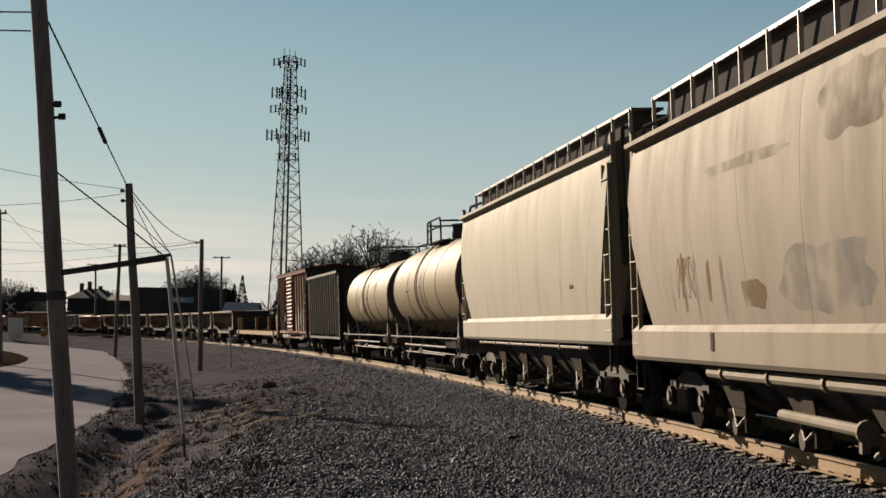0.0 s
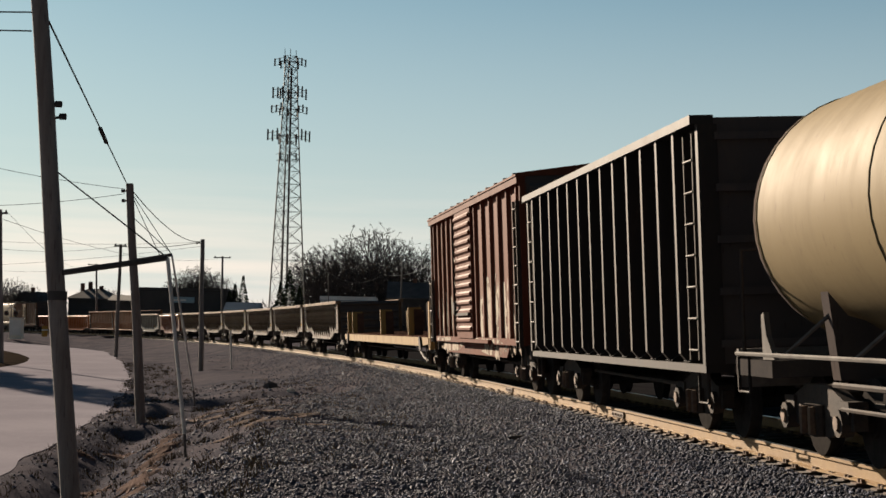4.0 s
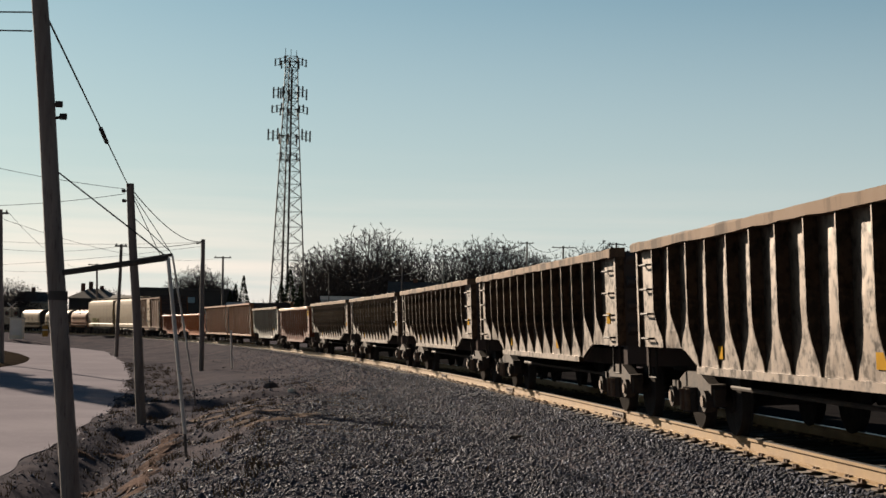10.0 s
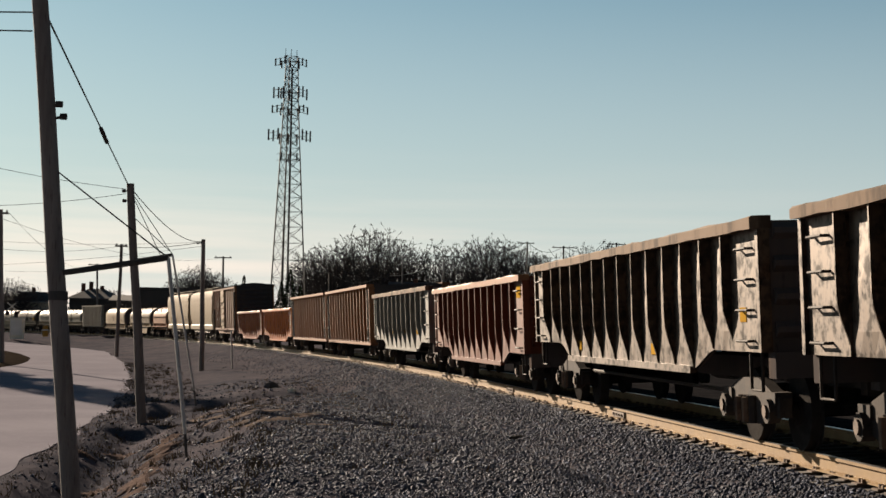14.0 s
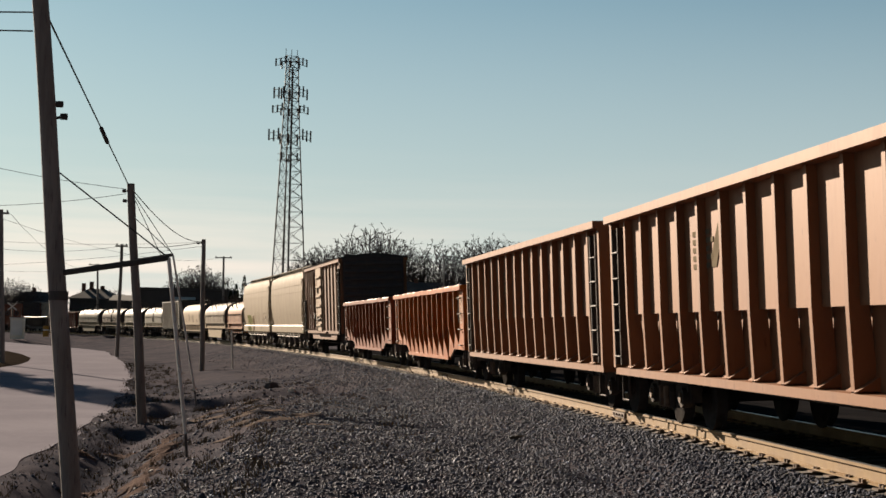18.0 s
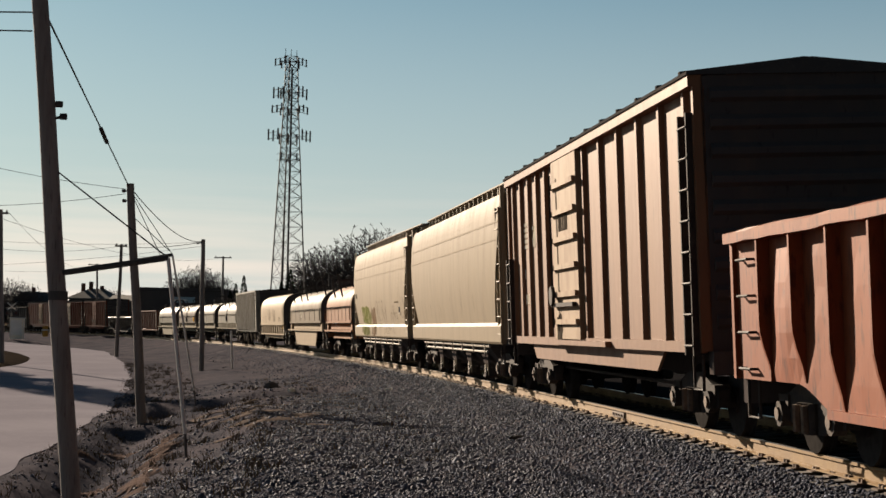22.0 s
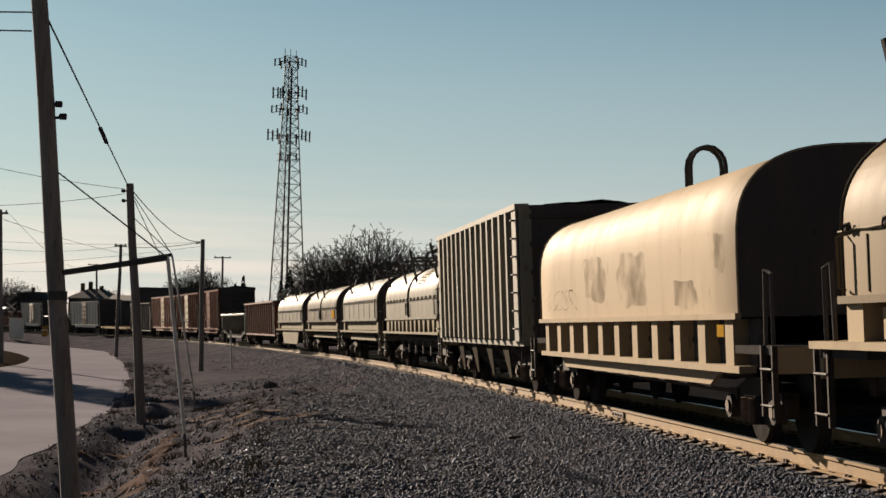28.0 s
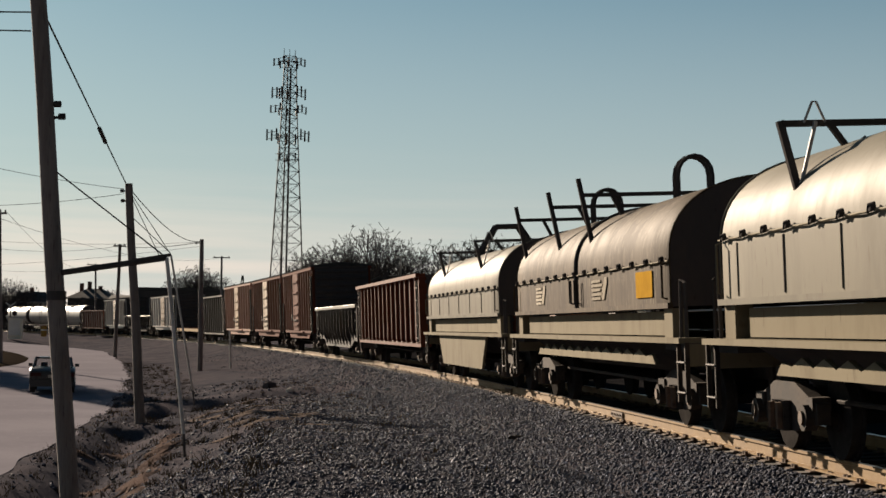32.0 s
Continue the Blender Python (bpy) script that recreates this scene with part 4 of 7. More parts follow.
def high_gondola(name, label, L, top, low, mat, ribs=15, group="tall gondolas of the train", load=None, depth=0.105, ledge=0.78, rim=None, panel=None, rib_half=0.05, ladders=True):
    """A tall straight-sided gondola: ribs over a panel whose foot steps inwards."""
    car = thing(name, label, "gondola", group)
    B = L / 2 - 0.55
    for q in (-1, 1):
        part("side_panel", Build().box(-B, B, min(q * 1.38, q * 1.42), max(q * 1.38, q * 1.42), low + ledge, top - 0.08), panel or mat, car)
        part("lower_panel", Build().box(-B + 0.3, B - 0.3, min(q * 1.26, q * 1.30), max(q * 1.26, q * 1.30), low, low + ledge), mat, car)
        part("top_chord", Build().box(-B - 0.05, B + 0.05, min(q * 1.34, q * 1.63), max(q * 1.34, q * 1.63), top - 0.11, top), mat, car)
        part("side_sill", Build().box(-B, B, min(q * 1.2, q * 1.52), max(q * 1.2, q * 1.52), low - 0.10, low), mat, car)
        for e in (-1, 1):
            part("corner_post", Build().box(e * B - 0.06, e * B + 0.06, min(q * 1.3, q * 1.54), max(q * 1.3, q * 1.54), low, top - 0.11), mat, car)
            if ladders:
                ladder(car, e * (B - 0.38), q * 1.44, low + 0.05, top - 0.2, TRUCK_IRON, out=0.12)
            stirrup(car, e * (B - 0.38), q * 1.45, low - 0.05, TRUCK_IRON)
    rib = Build().prism([(-1.42, top - 0.11), (-1.28, low), (-1.50, low), (-1.42 - depth, low + ledge), (-1.42 - depth, top - 0.11)], -rib_half, rib_half, "x").mesh("rib", mat)
    bracket = Build().prism([(-1.28, low + 0.02), (-1.52, low + 0.02), (-1.28, low + 0.16)], -0.16, 0.16, "x").mesh("rib_foot", mat)
    for i in range(ribs):
        x = -B + 0.95 + (2 * B - 1.9) * i / (ribs - 1)
        for turn in (0, 180):
            part("rib", rib, None, car, at=pose(x, 0, 0, 0, 0, turn))
            part("rib_foot", bracket, None, car, at=pose(x, 0, 0, 0, 0, turn))
    for e in (-1, 1):
        part("end_panel", Build().box(e * B - 0.03, e * B + 0.03, -1.38, 1.38, low, top - 0.03), SHADE_BLACK, car)
        for k in range(5):
            z = low + 0.2 + k * (top - low - 0.5) / 4
            part("end_rib", Build().box(min(e * B, e * (B + 0.1)), max(e * B, e * (B + 0.1)), -1.34, 1.34, z, z + 0.09), SHADE_BLACK, car)
    part("floor", Build().box(-B, B, -1.26, 1.26, low + 0.05, low + 0.1), BLACK_IRON, car)
    if load:
        gx, gy = np.meshgrid(np.linspace(-B + 0.1, B - 0.1, 40), np.linspace(-1.3, 1.3, 8))
        gz = top - 0.12 + 0.22 * (1 - (gy / 1.35) ** 2) * (0.6 + 0.6 * np.abs(wave(gx * 1.2, gy * 2.0))) + 0.05 * wave(gx * 5, gy * 5)
        vs = [tuple(p) for p in np.stack([gx.ravel(), gy.ravel(), gz.ravel()], 1)]
        fs = [(j * 40 + i, j * 40 + i + 1, (j + 1) * 40 + i + 1, (j + 1) * 40 + i) for j in range(7) for i in range(39)]
        part("load", Build().add(vs, fs), load, car, "heaped black load")
    running_gear(car, L)
    return car


# ---------------- boxcars ----------------
def boxcar(name, label, L, eave, low, mat, door_mat, posts=6, door=(0.0, 2.7), roof_mat=None, group="boxcars of the train", door_ribs=5, wash=None, ridge=0.20, corr=False, proud=0.12):
    """A boxcar with outside posts, a sliding door on each side, ribbed roof and ends."""
    car = thing(name, label, "boxcar", group)
    B = L / 2 - 0.62
    belly = [(-B, low + 0.30), (-B + 2.2, low + 0.30), (-B + 2.7, low), (B - 2.7, low), (B - 2.2, low + 0.30), (B, low + 0.30), (B, eave - 0.1), (-B, eave - 0.1)]
    post = Build().prism([(-1.42, -0.10), (-1.42 - proud, -0.055), (-1.42 - proud, 0.055), (-1.42, 0.10)], low + 0.42, eave - 0.14, "z")
    post.v = [(y, x, z) for x, y, z in post.v]
    post_mesh = post.mesh("side_post", mat)
    d0, d1 = door[0] - door[1] / 2, door[0] + door[1] / 2
    for q in (-1, 1):
        turn = pose(0, 0, 0, 0, 0, 0 if q < 0 else 180)
        part("side_wall", Build().prism(belly, q * 1.38, q * 1.42, "y"), mat, car)
        part("top_chord", Build().box(-B - 0.02, B + 0.02, min(q * 1.38, q * 1.56), max(q * 1.38, q * 1.56), eave - 0.14, eave), mat, car)
        part("side_sill", Build().box(-B, B, min(q * 1.42, q * 1.50), max(q * 1.42, q * 1.50), low + 0.28, low + 0.42), mat, car)
        side = part("door", Build().box(d0, d1, -1.56, -1.46, low + 0.40, eave - 0.16), door_mat, car, "sliding side door", at=turn)
        if corr:
            for k in range(14):
                z = low + 0.55 + k * (eave - low - 0.95) / 13
                part("door_rib", Build().prism([(-1.56, z), (-1.61, z + 0.05), (-1.61, z + 0.10), (-1.56, z + 0.15)], d0 + 0.1, d1 - 0.1, "x"), door_mat, side)
        else:
            for k in range(door_ribs):
                z = low + 0.65 + k * (eave - low - 1.3) / max(1, door_ribs - 1)
                part("door_rib", Build().box(d0 + 0.05, d1 - 0.05, -1.62, -1.56, z, z + 0.09), door_mat, side)
        part("lock_bar", Build().tube([(d0 + 0.25, -1.64, low + 0.6), (d0 + 0.25, -1.64, eave - 0.4)], 0.022, 6), TRUCK_IRON, side)
        part("lock_gear", Build().disc((d0 + 0.3, -1.66, low + 1.15), 0.17, 0.06, n=12).box(d0 + 0.1, d1 - 0.2, -1.64, -1.57, low + 0.95, low + 1.02), TRUCK_IRON, side)
        part("door_track", Build().box(d0 - 0.15, min(d1 + door[1] * 0.95, B - 0.4), -1.60, -1.44, low + 0.30, low + 0.38), mat, car, at=turn)
        for a, b_ in ((-B + 0.55, d0 - 0.22), (d1 + 0.22, B - 0.55)):
            for i in range(posts):
                part("side_post", post_mesh, None, car, at=turn @ pose(a + (b_ - a) * i / (posts - 1), 0, 0))
        for e in (-1, 1):
            part("corner_post", Build().box(e * B - 0.07, e * B + 0.02, min(q * 1.36, q * 1.50), max(q * 1.36, q * 1.50), low + 0.3, eave - 0.14), mat, car)
            ladder(car, e * (B - 0.28), q * 1.46, low + 0.25, low + (2.0 if e * q > 0 else 3.2), TRUCK_IRON, w=0.40, out=0.12)
            stirrup(car, e * (B - 0.3), q * 1.46, low + 0.25, TRUCK_IRON)
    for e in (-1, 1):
        part("end_wall", Build().prism([(-1.38, low + 0.3), (1.38, low + 0.3), (1.40, eave - 0.02), (0, eave + ridge - 0.02), (-1.40, eave - 0.02)], e * B - 0.04, e * B + 0.02, "x"), SHADE_BLACK, car)
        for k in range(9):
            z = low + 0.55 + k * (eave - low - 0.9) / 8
            part("end_corrugation", Build().prism([(e * B, z), (e * (B + 0.09), z + 0.06), (e * (B + 0.09), z + 0.14), (e * B, z + 0.22)], -1.30, 1.30, "y"), SHADE_BLACK, car)
        part("end_sill", Build().box(e * B - 0.1, e * B + 0.12, -1.38, 1.38, low + 0.02, low + 0.3), SHADE_BLACK, car)
    part("roof", Build().prism([(-1.58, eave), (1.58, eave), (1.58, eave + 0.04), (0, eave + ridge), (-1.58, eave + 0.04)], -B - 0.06, B + 0.06, "x"), roof_mat or mat, car, "low ribbed roof")
    seam = Build().prism([(-1.58, eave + 0.03), (0, eave + ridge), (1.58, eave + 0.03), (1.58, eave + 0.08), (0, eave + ridge + 0.05), (-1.58, eave + 0.08)], -0.045, 0.045, "x").mesh("roof_seam", roof_mat or mat)
    for i in range(13):
        part("roof_seam", seam, None, car, at=pose(-B + 0.3 + (2 * B - 0.6) * i / 12, 0, 0))
    running_gear(car, L)
    return car


# ---------------- covered hoppers ----------------
def covered_hopper(name, label, L, eave, low, mat, crest=0.5, bays=4, lip=True, fence=True, seams=(-0.86, -0.573, -0.287, 0, 0.287, 0.573, 0.86), group="covered hoppers of the train", creases=(), pipes=False):
    """A round-sided covered hopper: bulging body cut back at its lower ends, roof walk, outlet bays."""
    car = thing(name, label, "hopper car", group)
    H = L / 2
    mid = low + 0.45
    prof = [(1.46, mid), (1.52, mid + 0.55), (1.55, mid + 1.15), (1.54, mid + 1.75), (1.50, eave - 0.45), (1.44, eave - 0.12), (1.40, eave), (0.95, eave + 0.20), (0.40, eave + 0.27)]

    def reach(z):
        k = min(1.0, max(0.0, (z - mid) / (eave - 0.9 - mid)))
        return H - 0.80 - 1.05 * (1 - k) ** 1.3

    rings = []
    for u in np.linspace(-1, 1, 25):
        rings.append([(u * reach(z), -y, z) for y, z in prof] + [(u * reach(z), y, z) for y, z in reversed(prof)])
    part("body", Build().loft(rings), mat, car, smooth=True)

    def side_y(z):
        return -float(np.interp(z, [p[1] for p in prof[:7]], [p[0] for p in prof[:7]]))

    for u in seams:
        for q in (-1, 1):
            b = Build()
            b.loft([[(u * reach(z) - 0.012, q * y, z), (u * reach(z), q * (y + 0.0022), z), (u * reach(z) + 0.012, q * y, z)] for y, z in prof[:7]], closed=False)
            part("weld_seam", b, mat, car)
    for z in creases:
        for q in (-1, 1):
            y = side_y(z) * -q
            part("body_crease", Build().box(-reach(z), reach(z), y - 0.008, y + 0.008, z - 0.02, z + 0.02), mat, car)
    for q in (-1, 1):
        part("side_sill", Build().prism([(q * 1.40, low), (q * 1.50, low), (q * 1.53, low + 0.05), (q * 1.53, mid - 0.06), (q * 1.47, mid + 0.02), (q * 1.40, mid + 0.02)], -H + 0.75, H - 0.75, "x"), mat, car)
        if lip:
            part("roof_lip", Build().prism([(q * 1.40, eave - 0.16), (q * 1.56, eave - 0.10), (q * 1.56, eave - 0.04), (q * 1.36, eave + 0.04)], -H + 0.78, H - 0.78, "x"), mat, car)
        if fence:
            part("roof_walk", Build().box(-H + 0.7, H - 0.7, min(q * 0.62, q * 1.10), max(q * 0.62, q * 1.10), eave + crest - 0.04, eave + crest), BLACK_IRON, car)
            # White strip and posts paint the sunlit edges of the walk.
            part("walk_edge", Build().box(-H + 0.7, H - 0.7, min(q * 1.10, q * 1.125), max(q * 1.10, q * 1.125), eave + crest - 0.035, eave + crest + 0.01), TANK_WHITE, car)
            n = 15
            for i in range(n):
                x = -H + 0.8 + (L - 1.6) * i / (n - 1)
                part("walk_post", Build().box(x - 0.012, x + 0.012, min(q * 1.085, q * 1.14), max(q * 1.085, q * 1.14), eave + 0.08, eave + crest), TANK_WHITE, car)
        else:
            n = 22
            for i in range(n):
                x = -H + 1.0 + (L - 2.0) * i / (n - 1)
                part("walk_bracket", Build().box(x - 0.03, x + 0.03, min(q * 0.5, q * 0.95), max(q * 0.5, q * 0.95), eave + 0.18, eave + crest), PIPE_PALE, car)
            part("roof_walk", Build().box(-H + 0.7, H - 0.7, min(q * 0.55, q * 0.98), max(q * 0.55, q * 0.98), eave + crest - 0.03, eave + crest), PIPE_PALE, car)
        for e in (-1, 1):
            part("end_post", Build().prism([(e * (H - 0.62), low + 0.1), (e * (H - 0.72), low + 0.1), (e * (H - 0.82), eave + 0.1), (e * (H - 0.70), eave + 0.16)], q * 1.38, q * 1.46, "y"), mat, car)
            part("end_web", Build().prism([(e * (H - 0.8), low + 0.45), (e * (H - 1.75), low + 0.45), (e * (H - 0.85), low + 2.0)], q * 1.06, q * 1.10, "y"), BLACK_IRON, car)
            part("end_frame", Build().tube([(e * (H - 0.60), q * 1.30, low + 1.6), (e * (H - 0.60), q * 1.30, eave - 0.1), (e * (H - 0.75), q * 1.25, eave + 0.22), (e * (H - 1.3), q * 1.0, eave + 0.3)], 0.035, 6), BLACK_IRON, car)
            ladder(car, e * (H - 0.95), q * 1.44, low + 0.1, eave - 0.3 if e * q < 0 else low + 2.0, mat, w=0.42, out=0.08)
            stirrup(car, e * (H - 0.95), q * 1.46, low, TRUCK_IRON)
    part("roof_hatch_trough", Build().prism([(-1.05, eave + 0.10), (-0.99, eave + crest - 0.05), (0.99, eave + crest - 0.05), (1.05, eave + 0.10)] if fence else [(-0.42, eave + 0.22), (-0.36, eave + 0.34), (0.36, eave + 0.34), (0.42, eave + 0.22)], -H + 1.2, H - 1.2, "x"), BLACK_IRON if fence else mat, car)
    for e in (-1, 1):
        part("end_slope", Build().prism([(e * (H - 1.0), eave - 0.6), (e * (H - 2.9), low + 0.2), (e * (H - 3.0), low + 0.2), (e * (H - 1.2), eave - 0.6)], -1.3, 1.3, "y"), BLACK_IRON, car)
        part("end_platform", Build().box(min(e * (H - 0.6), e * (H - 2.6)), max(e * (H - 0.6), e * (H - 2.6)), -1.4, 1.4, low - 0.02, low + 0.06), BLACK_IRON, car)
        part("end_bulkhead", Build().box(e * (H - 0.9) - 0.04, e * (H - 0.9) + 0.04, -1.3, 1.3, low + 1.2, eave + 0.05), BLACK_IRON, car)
    span = (L - 7.4) / bays
    for i in range(bays):
        x = -(L - 7.4) / 2 + span * (i + 0.5)
        # Bays are black and widened, so they hold the shade under the car.
        b = Build()
        b.loft([[(x - span * 0.48, -1.38, low + 0.02), (x + span * 0.48, -1.38, low + 0.02), (x + span * 0.48, 1.38, low + 0.02), (x - span * 0.48, 1.38, low + 0.02)],
                [(x - span * 0.40, -1.02, 0.56), (x + span * 0.40, -1.02, 0.56), (x + span * 0.40, 1.02, 0.56), (x - span * 0.40, 1.02, 0.56)],
                [(x - 0.34, -0.70, 0.34), (x + 0.34, -0.70, 0.34), (x + 0.34, 0.70, 0.34), (x - 0.34, 0.70, 0.34)]])
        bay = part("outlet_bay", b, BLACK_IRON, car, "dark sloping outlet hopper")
        for q in (-1, 1):
            a, c2 = sorted((q * 1.10, q * 1.22))
            part("outlet_gate", Build().box(x - 0.02, x + 0.46, a, c2, low - 0.60, low - 0.505).box(x + 0.41, x + 0.47, a, c2, low - 0.78, low - 0.605), SLOPE_GREY, bay)
            part("gate_gear", Build().tube([(x + 0.05, q * 0.95, low - 0.72), (x + 0.05, q * 1.24, low - 0.72)], 0.11, 12), TRUCK_IRON, bay, smooth=True)
            part("gate_rod", Build().tube([(x - 0.12, q * 1.2, low - 0.52), (x + 0.2, q * 1.25, low - 0.72), (x + 0.4, q * 1.2, low - 0.60)], 0.018, 5), PIPE_PALE, bay)
            part("outlet_cap", Build().tube([(x - 0.42, q * 1.12, 0.22), (x - 0.36, q * 1.16, 0.40)], 0.055, 8), RIM_RUST, bay)
            part("outlet_tube", Build().tube([(x - 0.55, q * 1.16, 0.19), (x - 0.45, q * 1.12, 0.27)], 0.035, 8), PIPE_PALE, bay)
            part("slope_plate", Build().prism([(x - 0.50, low - 0.27), (x + 0.42, low - 0.27), (x + 0.52, low - 0.50), (x - 0.12, low - 0.50)], q * 1.19, q * 1.23, "y"), SLOPE_GREY if fence else SHADE_BLACK, bay)
    if pipes:
        for z, r in ((low - 0.10, 0.072),):
            part("discharge_pipe", Build().tube([(-H + 4.5, -1.36, z), (H - 4.2, -1.36, z)], r, 10), mat, car, smooth=True)
            for x in np.linspace(-H + 5.2, H - 5.0, 5):
                part("pipe_collar", Build().disc((float(x), -1.36, z), r + 0.022, 0.09, "x", 12), mat, car)
            low_pipe = part("lower_pipe", Build().tube([(-1.7, -1.30, 0.47), (0.9, -1.30, 0.44)], 0.06, 10), mat, car, smooth=True)
            part("pipe_flange", Build().disc((0.92, -1.30, 0.44), 0.11, 0.06, "x", 12).box(0.80, 0.88, -1.34, -1.26, 0.24, 0.44), mat, low_pipe)
    else:
        part("side_pipe", Build().tube([(-H + 3.0, -1.42, low - 0.07), (H - 3.0, -1.42, low - 0.07)], 0.03, 6), PIPE_PALE, car)
        if not fence:
            part("lower_side_pipe", Build().tube([(-H + 3.4, -1.42, low - 0.20), (H - 3.4, -1.42, low - 0.20)], 0.026, 6), PIPE_PALE, car)
        for i in range(7):
            x = -H + 3.6 + (L - 7.2) * i / 6
            part("pipe_hanger", Build().box(x - 0.02, x + 0.02, -1.46, -1.40, low - (0.11 if fence else 0.24), low + 0.02), PIPE_PALE, car)
    running_gear(car, L)
    car_side[car.name] = side_y
    return car


car_side = {}


# ---------------- tank cars ----------------
def tank_car(name, label, L, r, axis, mat, group="tank cars of the train", cage=1.15, ladder_at=0.0):
    """A tank car: shell with dished heads, saddles, dome cage, side ladder and long handrails."""
    car = thing(name, label, "tank car", group)
    H = L / 2
    T = H - 1.15
    n = 40
    rings = []
    for x, k in [(-T + 0.08, 1.0)] + [(x, 1.0) for x in np.linspace(-T + 1.5, T - 1.5, 5)] + [(T - 0.08, 1.0)]:
        rings.append([(x, r * k * math.cos(2 * math.pi * i / n), axis + r * k * math.sin(2 * math.pi * i / n)) for i in range(n)])
    part("shell", Build().loft(rings), mat, car, smooth=True)
    dish = [[(x, r * k * math.cos(2 * math.pi * i / n), axis + r * k * math.sin(2 * math.pi * i / n)) for i in range(n)]
            for x, k in [(T - 0.10, 1.004), (T - 0.02, 1.002), (T + 0.07, 0.965), (T + 0.2, 0.83), (T + 0.32, 0.62), (T + 0.40, 0.35), (T + 0.42, 0.02)]]
    dish_mesh = Build().loft(dish).mesh("dished_head", SHADE_BLACK, smooth=True)
    for turn in (0, 180):
        part("dished_head", dish_mesh, None, car, "dished tank head painted black for its shade", at=pose(0, 0, 0, 0, 0, turn))
    for x in (-T + 0.15, -T * 0.45, -T * 0.02 + 0.9, T * 0.45, T - 0.15):
        ring = [(x, (r + 0.006) * math.cos(a), axis + (r + 0.006) * math.sin(a)) for a in np.linspace(0, 2 * math.pi, 41)]
        part("weld_ring", Build().tube(ring, 0.008, 4), mat, car)
    low = 1.10
    for q in (-1, 1):
        part("handrail", Build().tube([(-H + 0.7, q * 1.48, low), (H - 0.7, q * 1.48, low)], 0.024, 6), GALV, car)
        for i in range(6):
            x = -T + 1.4 + (2 * T - 2.8) * i / 5
            part("rail_stay", Build().tube([(x, q * 1.48, low), (x + 0.45, q * 1.05, axis - r * 0.72)], 0.022, 5), GALV, car)
        part("lower_rail", Build().tube([(-T + 2.6, q * 1.35, 0.84), (T - 2.6, q * 1.35, 0.84)], 0.03, 6).tube([(-T + 2.8, q * 1.35, 0.62), (T - 2.8, q * 1.35, 0.62)], 0.022, 6), TRUCK_IRON, car)
        for e in (-1, 1):
            part("corner_bracket", Build().prism([(e * (H - 1.8), low - 0.08), (e * (H - 1.35), low - 0.08), (e * (H - 1.32), low + 0.42), (e * (H - 1.42), low + 0.45), (e * (H - 1.5), low + 0.2)], q * 1.30, q * 1.36, "y"), GALV, car)
            part("end_rail", Build().tube([(e * (H - 0.75), q * 1.4, low), (e * (H - 0.75), q * 1.4, low + 1.15), (e * (H - 0.75), q * 0.9, low + 1.15)], 0.024, 6), TRUCK_IRON, car)
            stirrup(car, e * (H - 0.9), q * 1.45, low, TRUCK_IRON)
        # ladder bent round the shell
        b = Build()
        arc = [(q * (r + 0.10) * math.cos(a), axis + (r + 0.10) * math.sin(a)) for a in np.linspace(radians(-38), radians(74), 12)]
        for e in (-0.2, 0.2):
            b.tube([(ladder_at + e, arc[0][0] * 0.98 + q * 0.25, 0.55)] + [(ladder_at + e, y, z) for y, z in arc], 0.018, 5)
        for y, z in arc[1:]:
            b.tube([(ladder_at - 0.2, y, z), (ladder_at + 0.2, y, z)], 0.014, 5)
        b.tube([(ladder_at - 0.2, arc[0][0] + q * 0.2, 0.75), (ladder_at + 0.2, arc[0][0] + q * 0.2, 0.75)], 0.016, 5)
        part("ladder", b, GALV, car)
    for e in (-1, 1):
        part("saddle", Build().prism([(-1.05, 0.85), (1.05, 0.85), (1.15, axis - r * 0.60), (0.95, axis - r * 0.78), (0, axis - r * 0.99), (-0.95, axis - r * 0.78), (-1.15, axis - r * 0.60)], e * (H - 2.9) - 0.12, e * (H - 2.9) + 0.12, "x"), SHADE_BLACK, car)
        part("end_platform", Build().box(min(e * (H - 0.55), e * (H - 2.0)), max(e * (H - 0.55), e * (H - 2.0)), -1.45, 1.45, 0.86, 1.04), BLACK_IRON, car)
        part("end_plate", Build().box(min(e * (H - 0.60), e * (H - 0.68)), max(e * (H - 0.60), e * (H - 0.68)), -1.45, 1.45, 0.72, 1.15), GALV, car)
    # top works
    t = axis + r
    part("manway", Build().disc((0.35, 0, t + 0.16), 0.42, 0.42, "z", 18).disc((0.35, 0, t + 0.40), 0.46, 0.06, "z", 18), BLACK_IRON, car)
    part("dome_cap", Build().loft([[(0.95 + r_ * math.cos(a), r_ * math.sin(a), t + z_) for a in np.linspace(0, 2 * math.pi, 14, endpoint=False)] for r_, z_ in ((0.22, 0.0), (0.24, 0.18), (0.22, 0.28), (0.15, 0.35), (0.05, 0.38))]), BLACK_IRON, car, smooth=True)
    part("valve", Build().disc((-0.55, 0.2, t + 0.12), 0.10, 0.3, "z", 8), BLACK_IRON, car)
    part("valve", Build().disc((-0.8, -0.2, t + 0.10), 0.08, 0.3, "z", 8), BLACK_IRON, car)
    part("valve_pipe", Build().tube([(-0.9, -0.25, t + 0.26), (-0.4, 0.25, t + 0.3)], 0.03, 6), BLACK_IRON, car)
    part("platform", Build().box(-1.5, 1.5, -0.95, -0.55, t - 0.12, t - 0.07).box(-1.5, 1.5, 0.55, 0.95, t - 0.12, t - 0.07), BLACK_IRON, car)
